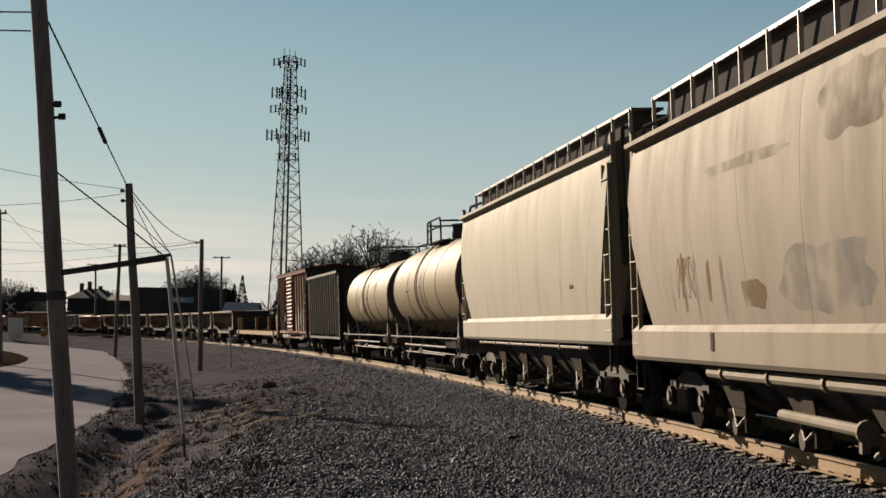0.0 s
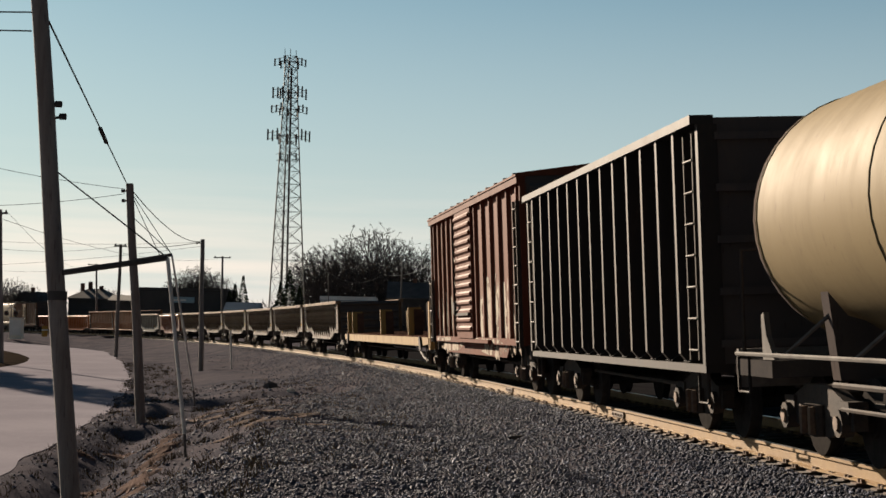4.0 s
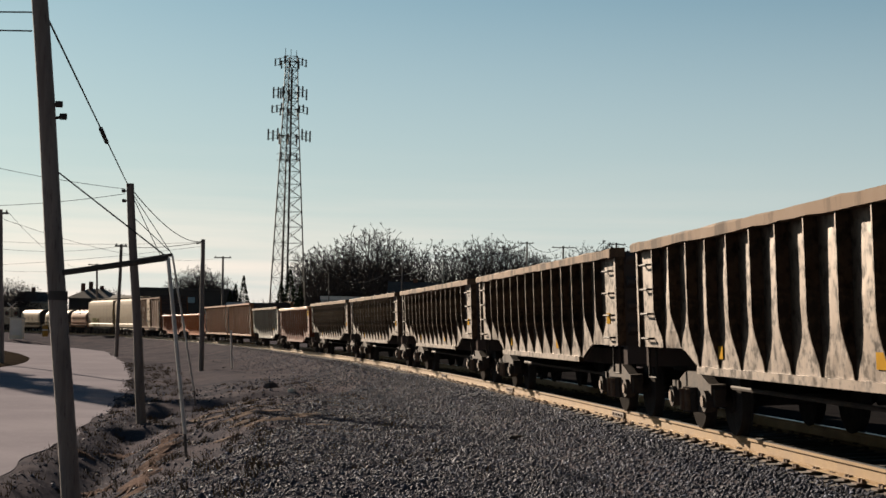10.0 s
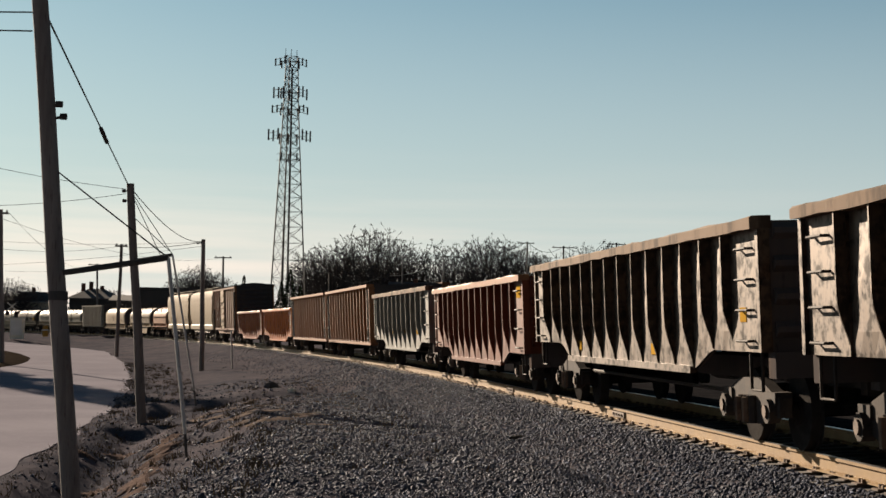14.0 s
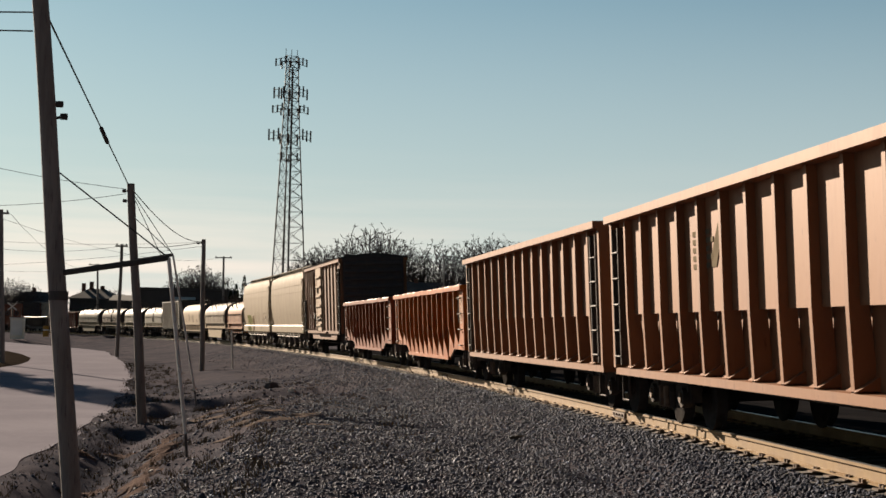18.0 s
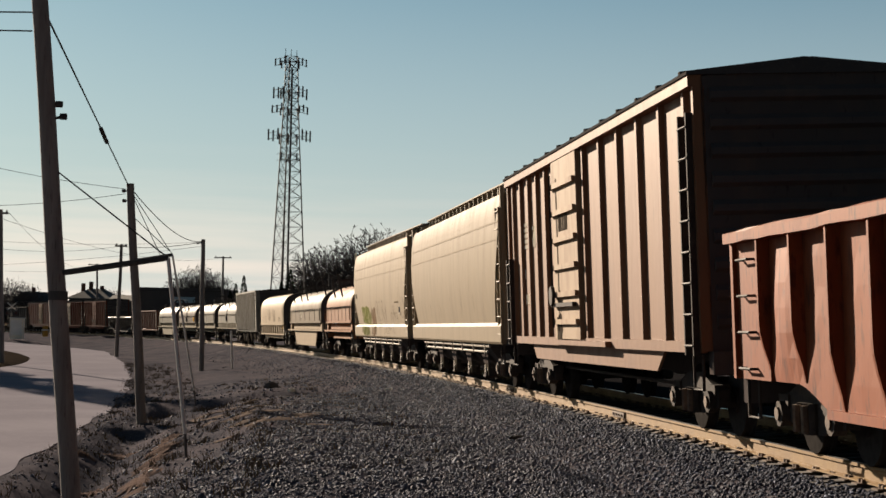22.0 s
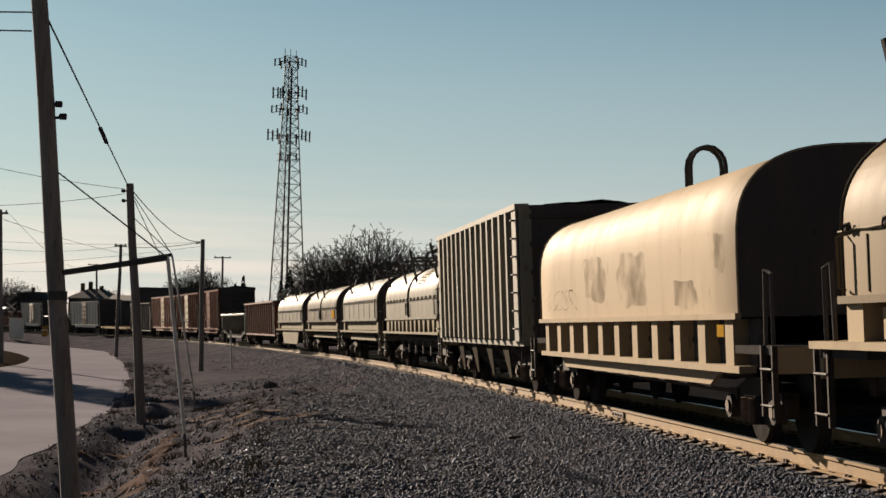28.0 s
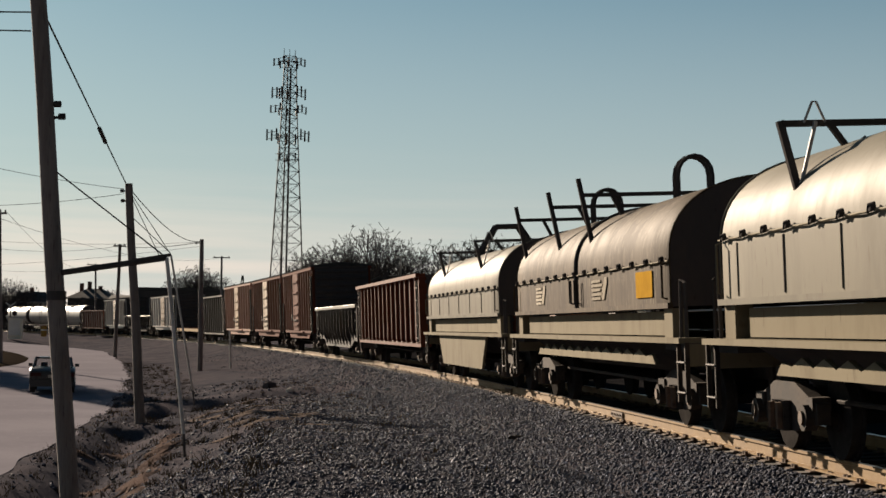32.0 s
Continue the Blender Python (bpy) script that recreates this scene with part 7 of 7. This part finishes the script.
def bare_tree(name, label, height, seed, wide=0.37, limbs=620, category="tree", group="bare trees behind the track"):
    """A leafless tree: each limb joins the nearest older one, so that all of them fill a domed, lobed crown; fine twigs at their ends."""
    r = np.random.default_rng(seed)
    core, rx, rz = np.array((0, 0, height * 0.56)), height * wide, height * 0.43
    u = r.normal(size=(limbs * 2, 3))
    u /= np.linalg.norm(u, axis=1, keepdims=True)
    turn = np.arctan2(u[:, 1], u[:, 0])
    lobe = 0.98 + 0.09 * np.sin(3 * turn + seed) + 0.06 * np.sin(5 * turn + 2 * u[:, 2] * 3 + seed * 0.7)
    ends = core + u * (r.random(len(u)) ** 0.38 * lobe)[:, None] * (rx, rx, rz)
    ends = ends[ends[:, 2] > height * 0.22 + 0.35 * np.hypot(ends[:, 0], ends[:, 1])][:limbs]
    nodes = np.zeros((limbs * 6, 3))
    nodes[:4] = ((0, 0, -0.3), (0.1, 0, height * 0.1), (0, 0.1, height * 0.19), (-0.1, 0, height * 0.27))
    path = np.zeros(limbs * 6)
    path[:4] = (0, height * 0.1, height * 0.2, height * 0.28)
    older, count = [-1, 0, 1, 2], 4
    for p in ends[np.argsort(np.linalg.norm(ends - nodes[3], axis=1))]:
        gap = np.linalg.norm(nodes[2:count] - p, axis=1)
        k = int((gap + 0.45 * path[2:count]).argmin()) + 2
        a, far = nodes[k].copy(), float(gap[k - 2])
        n = min(5, max(1, int(far / 1.3)))
        for i in range(1, n + 1):
            nodes[count] = a + (p - a) * i / n + (r.normal(0, 0.09, 3) + (0, 0, 0.12) if i < n else 0)
            path[count] = path[k] + far / n
            older.append(k)
            k, count = count, count + 1
    flow = [1.0] * count
    for k in range(count - 1, 0, -1):
        flow[older[k]] += flow[k]
    size = [0.024 * f ** 0.39 for f in flow]
    trunk, crown = Build(), Build()
    for k in range(1, count):
        big = size[k] > 0.12
        (trunk if big else crown).tube([nodes[older[k]], nodes[k]], min(size[older[k]], size[k] * 1.25), 6 if big else 3, size[k], caps=False)
        if flow[k] < 3:
            out, way = nodes[k] - core, nodes[k] - nodes[older[k]]
            out, way = out / np.linalg.norm(out), way / max(1e-6, np.linalg.norm(way))
            for i in range(5):
                w = way * 0.6 + out * 0.35 + r.normal(0, 0.5, 3)
                w = Vector(w).normalized()
                tip = Vector(nodes[k]) + w * r.uniform(0.25, 0.62)
                side = w.orthogonal().normalized() * 0.034
                turn = Matrix.Rotation(2.094, 3, w)
                base = [Vector(nodes[k]) + side, Vector(nodes[k]) + turn @ side, Vector(nodes[k]) + turn @ turn @ side]
                crown.add([tuple(q) for q in base] + [tuple(tip)], [(0, 1, 3), (1, 2, 3), (2, 0, 3)])
    t = thing(name, label, category, group)
    part("trunk", trunk, BARK, t, smooth=True)
    part("crown", crown, BARK, t, "mass of bare branches and twigs")
    return t


PROTO = [bare_tree("bare_tree", "tall leafless winter tree with a fine twiggy crown", 17, 11, 0.36, 2100), bare_tree("bare_tree", "broad leafless winter tree with forked limbs", 17, 23, 0.40, 1900),
         bare_tree("bare_tree", "leafless winter tree with upswept branches", 17, 5, 0.29, 1300), bare_tree("bare_tree", "leafless winter tree with a dense round crown", 17, 31, 0.42, 2500)]
SPOTS = [(-20.61, 300.00, 16.31), (-17.90, 310.00, 17.28), (-12.14, 300.00, 19.98), (-7.80, 315.00, 18.36), (-23.90, 330.00, 15.44), (-0.04, 300.00, 17.50), (-4.67, 330.00, 15.61), (5.85, 285.00, 17.37), (9.14, 290.00, 18.00), (12.99, 300.00, 16.80), (17.66, 310.00, 16.40), (3.55, 320.00, 15.03), (26.51, 295.00, 17.68), (25.48, 320.00, 16.52),
         (32.43, 300.00, 16.03), (39.74, 310.00, 16.04), (45.69, 320.00, 16.20), (45.25, 300.00, 16.48), (48.87, 290.00, 18.71), (51.45, 285.00, 17.74), (57.65, 300.00, 19.26), (67.95, 320.00, 17.90), (73.13, 320.00, 17.38), (76.36, 310.00, 17.59), (-16.29, 340.00, 17.14), (-10.32, 340.00, 15.94),
         (-46.06, 330.00, 13.27), (-48.03, 335.00, 12.34), (-44.15, 332.00, 12.10), (-81.41, 330.00, 10.20), (-81.86, 340.00, 9.42), (-86.77, 330.00, 10.95), (-67.80, 360.00, 9.12), (-69.53, 360.00, 8.62), (-74.62, 365.00, 8.63)]
rng = random.Random(3)
tall = {p.name: max(v.co.z for c in p.children for v in c.data.vertices) for p in PROTO}
for i, (x, y, z) in enumerate(SPOTS):
    p = PROTO[3 if 26 <= i <= 28 else (2 if i in (5, 6, 11) else i % 2 if i % 3 else 3)]
    h = (z + 0.6) / tall[p.name]
    ob = copy_thing(p, Matrix())
    ob.scale = (h * rng.uniform(1.02, 1.18),) * 2 + (h,)
    ob.location = (x, y, -0.6)
    ob.rotation_euler = (0, 0, rng.uniform(0, 6.28))
for k, p in enumerate(PROTO):
    p.location = (60 + 14 * k, 330 + 6 * k, -0.6)

# brush and scrub under the trees: one mass of twigs
def scrub(name, label, spots, seed, mat, height, count):
    r = np.random.default_rng(seed)
    b = Build()
    for x, y in spots:
        for k in range(count):
            px, py = x + r.normal(0, 2.2), y + r.normal(0, 2.0)
            h = height * r.uniform(0.5, 1.1)
            lean = r.normal(0, 0.35, 2)
            q = Vector((px, py, -0.7))
            e = q + Vector((lean[0] * h, lean[1] * h, h))
            b.tube([q, q.lerp(e, 0.5) + Vector((r.normal(0, 0.2), 0, 0)), e], 0.06, 3, 0.02, caps=False)
            for j in range(3):
                s = q.lerp(e, r.uniform(0.3, 0.9))
                b.tube([s, s + Vector((r.normal(0, 0.9), r.normal(0, 0.5), r.uniform(0.3, 1.2)))], 0.035, 3, 0.015, caps=False)
    return tagged(part(name, b, mat, None), label, "scrub", kind="stuff")


scrub("scrub", "dark leafless scrub behind the railway", [(x, 292 + 14 * math.sin(x * 0.7)) for x in np.arange(-27, 78, 2.6)], 2, BARK, 6.3, 110)
scrub("scrub", "low dark scrub behind the far buildings", [(x, 372 + 5 * math.sin(x)) for x in np.arange(-110, -28, 3.5)], 3, BARK, 6.0, 22)


def conifer(x, y, h, w):
    t = thing("conifer", "small dark evergreen tree", "tree", "evergreens behind the track", Matrix.Translation((x, y, -0.5)))
    part("trunk", Build().tube([(0, 0, -0.3), (0, 0, h * 0.9)], 0.16, 6, 0.04), BARK, t)
    r = random.Random(int(x * 10))
    b = Build()
    for k in range(int(420 + 60 * max(0.0, h - 12))):
        z = h * (0.08 + 0.92 * r.random() ** 0.8)
        reach = w * (1 - z / h) * r.uniform(0.55, 1.1) + 0.1
        a = r.uniform(0, 6.28)
        o, q = Vector((math.cos(a) * reach * 0.25, math.sin(a) * reach * 0.25, z)), Vector((math.cos(a) * reach, math.sin(a) * reach, z - 0.12 * reach))
        s = Vector((-math.sin(a), math.cos(a), 0)) * 0.02 * (h if h > 12 else 11)
        b.add([tuple(o), tuple(q + s), tuple(q + Vector((0, 0, 0.2))), tuple(q - s)], [(0, 1, 2), (0, 2, 3)])
    part("crown", b, NEEDLES, t)


for x, y, z, w in ((*(-35.40, 300.00, 8.6), 2.3), (*(-34.28, 302.00, 10.2), 2.4), (*(-36.10, 298.00, 7.4), 2.2), (*(-23.68, 272.00, 10.39), 3.0), (*(-24.86, 270.00, 8.37), 2.4), (*(-21.88, 270.00, 7.74), 2.2), (*(47.59, 262.00, 13.44), 1.6)):
    conifer(x, y, z + 0.5, w)
# Unseen evergreens, added to throw the shade that lies across the road.
for x, y, h, w in ((-34.5, 105.0, 16.0, 3.4), (-37.5, 114.0, 20.0, 4.2), (-45.0, 125.0, 19.0, 4.6)):
    conifer(x, y, h, w)


# ---------------- far buildings ----------------
WALL_PALE = surface("pale_plaster", (0.84, 0.78, 0.66), (0.76, 0.70, 0.58), scale=0.4, fine=4, rough=0.85, bump=0.05)
WALL_DARK = surface("dark_wall", (0.075, 0.068, 0.066), (0.095, 0.087, 0.082), scale=0.4, fine=4, rough=0.85, bump=0.05)
BRICK = surface("brown_brick", (0.16, 0.085, 0.06), (0.12, 0.065, 0.05), scale=0.5, fine=8, rough=0.9, bump=0.1)
SHINGLE = surface("dark_shingle", (0.075, 0.068, 0.064), (0.055, 0.05, 0.048), scale=0.4, fine=6, rough=0.9, bump=0.1)
METAL_ROOF = surface("grey_metal_roof", (0.26, 0.28, 0.30), (0.21, 0.23, 0.25), scale=0.4, fine=4, rough=0.5, metal=0.2, bump=0.05)
TRIM_WHITE = surface("white_trim", (0.78, 0.75, 0.70), (0.68, 0.65, 0.60), scale=0.6, fine=5, rough=0.6, bump=0.0)
PANE = surface("dark_window_pane", (0.03, 0.035, 0.04), (0.03, 0.035, 0.04), rough=0.1, spec=0.6, bump=0.0)
SIGN_BLUE = surface("pale_blue_sign", (0.26, 0.36, 0.40), (0.30, 0.40, 0.43), rough=0.5, bump=0.0)
ORANGE = surface("orange_plastic", (0.45, 0.24, 0.04), (0.40, 0.20, 0.04), rough=0.6, bump=0.0)


def house(label, x0, x1, y, deep, eave, peak, wall, roof, windows=(), door=None, flat=False, category="house", hip=0.0, chimneys=(), ground=-0.6):
    """A building with wall thickness of its body, roof with overhang, windows and chimneys. Faces the camera at y."""
    h = thing("building", label, category, "far buildings", Matrix.Translation((x0, y, ground)))
    w, e, p = x1 - x0, eave - ground, peak - ground
    part("wall", Build().box(0, w, 0, deep, 0, e), wall, h)
    if flat:
        part("roof", Build().box(-0.15, w + 0.15, -0.15, deep + 0.15, e, e + 0.12), roof, h)
        part("parapet", Build().box(-0.1, w + 0.1, -0.1, 0.1, e + 0.12, p).box(-0.1, 0.1, 0.1, deep, e + 0.12, p).box(w - 0.1, w + 0.1, 0.1, deep, e + 0.12, p), wall, h)
    else:
        o = 0.5
        part("roof", Build().add([(-o, -o, e - 0.05), (w + o, -o, e - 0.05), (w + o, deep + o, e - 0.05), (-o, deep + o, e - 0.05), (hip - (o if not hip else 0), deep / 2, p), (w - hip + (o if not hip else 0), deep / 2, p),
                                  (-o, -o, e - 0.2), (w + o, -o, e - 0.2), (w + o, deep + o, e - 0.2), (-o, deep + o, e - 0.2)],
                                 [(0, 1, 5, 4), (1, 2, 5), (2, 3, 4, 5), (3, 0, 4), (6, 7, 1, 0), (7, 8, 2, 1), (8, 9, 3, 2), (9, 6, 0, 3), (6, 9, 8, 7)]), roof, h)
        part("eave_board", Build().box(-o, w + o, -o - 0.05, -o, e - 0.25, e - 0.02), TRIM_WHITE if wall is not WALL_DARK else WALL_DARK, h)
    for wx, wz, ww, wh in windows:
        win = part("window", Build().box(wx - ww / 2 - 0.1, wx + ww / 2 + 0.1, -0.08, 0.0, wz - 0.1, wz + wh + 0.1), TRIM_WHITE, h)
        part("pane", Build().box(wx - ww / 2, wx + ww / 2, -0.11, -0.08, wz, wz + wh), PANE, win)
    if door:
        dr = part("door", Build().box(door - 0.5, door + 0.5, -0.1, 0.0, 0, 2.1), TRIM_WHITE, h)
        part("door_knob", Build().disc((door + 0.38, -0.13, 1.0), 0.05, 0.05), CHROME, dr)
    for cx, ch in chimneys:
        part("chimney", Build().box(cx - 0.35, cx + 0.35, deep / 2 - 0.35, deep / 2 + 0.35, e - 0.3, ch - ground), BRICK, h)
    return h


b1 = house("long dark brick building with a pale sign band", -51.95, -36.83, 300, 14, 7.26, 7.85, WALL_DARK, SHINGLE, [(2.2, 1.2, 1.3, 1.4), (4.6, 1.2, 1.3, 1.4), (12.5, 1.2, 1.3, 1.4)], flat=True, category="shop building")
sg = part("sign_board", Build().box(5.3, 9.6, -0.2, 0.0, 5.33 + 0.6, 6.30 + 0.6), SIGN_BLUE, b1)
part("sign_writing", Build().box(5.6, 8.2, -0.21, -0.2, 5.62 + 0.6, 5.91 + 0.6), TRIM_WHITE, sg)
house("dark hip-roofed house with brick chimneys", -70.36, -62.47, 330, 12, 6.24, 8.16, WALL_DARK, SHINGLE, [(2, 1.5, 1.0, 1.6), (5, 1.5, 1.0, 1.6)], hip=2.5, chimneys=((1.4, 9.16), (2.9, 9.52), (5.0, 8.71)))
house("low house with a broad dark roof and pale gable wall", -82.80, -75.33, 340, 10, 5.51, 7.49, WALL_PALE, SHINGLE, [(1.2, 1.2, 1.0, 1.4), (5.6, 1.2, 1.0, 1.4)], door=3.5, chimneys=((2.2, 8.34),))
house("dark house at the road's far end", -91.10, -83.31, 335, 10, 5.10, 6.61, WALL_DARK, SHINGLE, [(2, 1.2, 1.0, 1.4)])
house("dark shed between the houses", -60.19, -55.05, 318, 9, 5.77, 6.80, WALL_DARK, SHINGLE, [(1.5, 1.0, 0.9, 1.2)])
house("small shed with a pale tin roof", -35.35, -30.41, 288, 7, 4.16, 5.46, WALL_PALE, METAL_ROOF, [(2.4, 0.8, 0.8, 0.9)], category="shed")
house("flat white workshop behind the track", -18.10, -9.98, 262, 10, 5.56, 6.24, TRIM_WHITE, METAL_ROOF, [(2.0, 1.0, 1.2, 0.9), (5.2, 1.0, 1.2, 0.9)], flat=True, category="workshop")
house("dark-roofed house under the trees", -8.46, 1.67, 285, 11, 6.65, 9.41, WALL_DARK, SHINGLE, [(2.5, 1.3, 1.0, 1.5), (7, 1.3, 1.0, 1.5)], chimneys=((4, 9.96),))
house("dark gabled house under the trees", 2.72, 18.38, 280, 12, 5.4, 8.6, WALL_DARK, SHINGLE, [(3, 1.3, 1.0, 1.5), (9, 1.3, 1.0, 1.5), (13, 1.3, 1.0, 1.5)])
house("brown brick house behind the freight cars", 9.91, 13.78, 150, 8, 4.12, 4.55, BRICK, SHINGLE, [(1.0, 1.2, 0.8, 1.3), (2.8, 1.2, 0.8, 1.3)], flat=True)
house("dark flat-roofed house on the rise", 23.04, 28.10, 230, 9, 8.88, 9.48, WALL_DARK, METAL_ROOF, [(1.6, 4.4, 1.0, 1.2), (4.5, 4.4, 1.0, 1.2)], flat=True)
house("large dark gabled house with a chimney", 49.12, 61.40, 255, 12, 10.15, 13.13, WALL_DARK, SHINGLE, [(3, 4.5, 1.0, 1.5), (8, 4.5, 1.0, 1.5), (11, 4.5, 1.0, 1.5)], hip=3.0, chimneys=((9.6, 13.85),))

# long low row of shops behind the flatcar
X0, X1, RY = 15.26, 38.58, 130
row = house("long low pale row building with a grey metal roof", X0, X1, RY, 9, 3.43, 4.52, WALL_PALE, METAL_ROOF, [(1.5 + 3.1 * k, 1.2, 1.1, 1.3) for k in range(7)], category="row building", hip=0.0, ground=-0.5)
part("fascia", Build().box(-0.5, X1 - X0 + 0.5, -0.36, -0.30, 3.38 + 0.5, 3.59 + 0.5), TRIM_WHITE, row)
part("porch_roof", Build().box(-0.5, X1 - X0 + 0.5, -0.30, 0, 3.51 + 0.5, 3.64 + 0.5), METAL_ROOF, row)
for k in range(9):
    x = 0.2 + k * (X1 - X0 - 0.4) / 8
    part("pilaster", Build().box(x - 0.22, x + 0.22, -0.12, 0, 0, 3.36 + 0.5), TRIM_WHITE, row)
for k in range(6):
    x = 1.9 + k * 3.4
    d = part("door", Build().box(x - 0.5, x + 0.5, -0.06, 0.0, 0, 2.3), TRIM_WHITE, row)
    part("door_panel", Build().box(x - 0.36, x + 0.36, -0.10, -0.06, 0.9, 2.1), PANE, d)

# crossing signal, relay cabinet and barrel where the road nears the track
sig = thing("crossing_signal", "railway crossing signal with twin hooded lights", "crossing signal", at=Matrix.Translation((-52.82, 215.00, 0.14)))
part("mast", Build().tube([(0, 0, -0.6), (0, 0, 3.6)], 0.07, 8), GALV, sig)
for q in (-1, 1):
    lamp = part("light_hood", Build().disc((q * 0.55, -0.1, 2.3), 0.30, 0.12, "y", 14), BLACK_IRON, sig)
    part("lens", Build().disc((q * 0.55, -0.18, 2.3), 0.13, 0.05, "y", 12), TAIL_RED, lamp)
part("crossbuck", Build().prism([(-0.6, 2.75), (-0.5, 2.65), (0.6, 3.55), (0.5, 3.65)], -0.12, -0.08, "y").prism([(0.6, 2.75), (0.5, 2.65), (-0.6, 3.55), (-0.5, 3.65)], -0.16, -0.125, "y"), TRIM_WHITE, sig)
cab = thing("relay_cabinet", "pale grey railway relay cabinet", "cabinet", at=Matrix.Translation((-49.69, 205.00, -0.20)))
part("body", Build().box(-0.75, 0.75, -0.5, 0.5, -0.4, 2.0), WALL_PALE, cab)
part("cap", Build().box(-0.85, 0.85, -0.6, 0.6, 2.0, 2.1), TRIM_WHITE, cab)
part("door", Build().box(-0.65, 0.65, -0.54, -0.5, 0.05, 1.85), TRIM_WHITE, cab)
bar = thing("barrel", "orange traffic barrel beside the track", "traffic barrel", at=Matrix.Translation((-45.25, 200.00, 0.03)))
part("drum", Build().disc((0, 0, 0.35), 0.33, 1.2, "z", 14), ORANGE, bar)
part("band", Build().disc((0, 0, 0.5), 0.345, 0.14, "z", 14), TRIM_WHITE, bar)

# litter on the ballast shelf
for (x, y, z), (a, b, c), m, lab in (((-5.98, 62.00, -0.65), (0.55, 0.35, 0.22), BLACK_IRON, "dark chunk of wood on the gravel"), ((-3.02, 46.00, -0.71), (0.16, 0.14, 0.10), BLACK_IRON, "small dark rock on the gravel"), ((-1.50, 52.00, -0.23), (0.34, 0.05, 0.05), TRIM_WHITE, "pale stick on the gravel"),
                                     ((-5.08, 60.00, -0.42), (0.3, 0.2, 0.12), WALL_PALE, "pale stone on the gravel"), ((-5.56, 34.00, -0.79), (0.14, 0.12, 0.08), TRIM_WHITE, "white scrap at the ditch edge"), ((1.33, 29.00, -0.46), (0.42, 0.1, 0.05), TIE_WOOD, "dark splinter of timber on the ballast")):
    r = random.Random(int(x * 100))
    bb = Build()
    bb.loft([[(a / 2 * k * math.cos(t) * r.uniform(0.8, 1.1), b / 2 * k * math.sin(t) * r.uniform(0.8, 1.1), h * c) for t in np.linspace(0, 2 * math.pi, 9, endpoint=False)] for k, h in ((0.9, -0.3), (1.0, 0.2), (0.8, 0.7), (0.4, 0.95))])
    ob = part("debris", bb, m, None)
    gz = float(ground_z([x], [y])[0])
    ob.location, ob.rotation_euler = (x, y, gz), (0, 0, 0.5)
    tagged(ob, lab, "debris", "litter by the track")


# ---------------- what moves ----------------
SPEED = 14.375


def car_pose(s, half):
    """Pose of a car whose middle is at s, on trucks half apart."""
    xa, ya, _ = line(s + half)
    xb, yb, _ = line(s - half)
    h = math.degrees(math.atan2(ya - yb, xa - xb))
    return pose(float((xa + xb) / 2), float((ya + yb) / 2), 0.037, math.degrees(CANT), 0, h)


def motions():
    for car, mid, half in TRAIN:
        walk(car, [(t, car_pose(mid + SPEED * (t - 16), half)) for t in range(0, 33)])
    rows = []
    lane_y, lane_x = [-400, 0, 30, 46, 52, 63, 74.4, 84], [-10.3, -10.3, -10.7, -11.8, -12.4, -14.0, -16.3, -18.7]
    for t in [0, 8, 16, 22, 26, 28, 29, 29.6, 30, 30.5, 31, 31.5, 32]:
        y = 48 + 11.2 * (t - 30)
        x, x2 = float(np.interp(y, lane_y, lane_x)), float(np.interp(y + 1.5, lane_y, lane_x))
        rows.append((t, pose(x, y, float(road_z(y)) + 0.03, 0, 0, math.degrees(math.atan2(1.5, x2 - x)) - 90)))
    walk(SEDAN, rows)


motions()
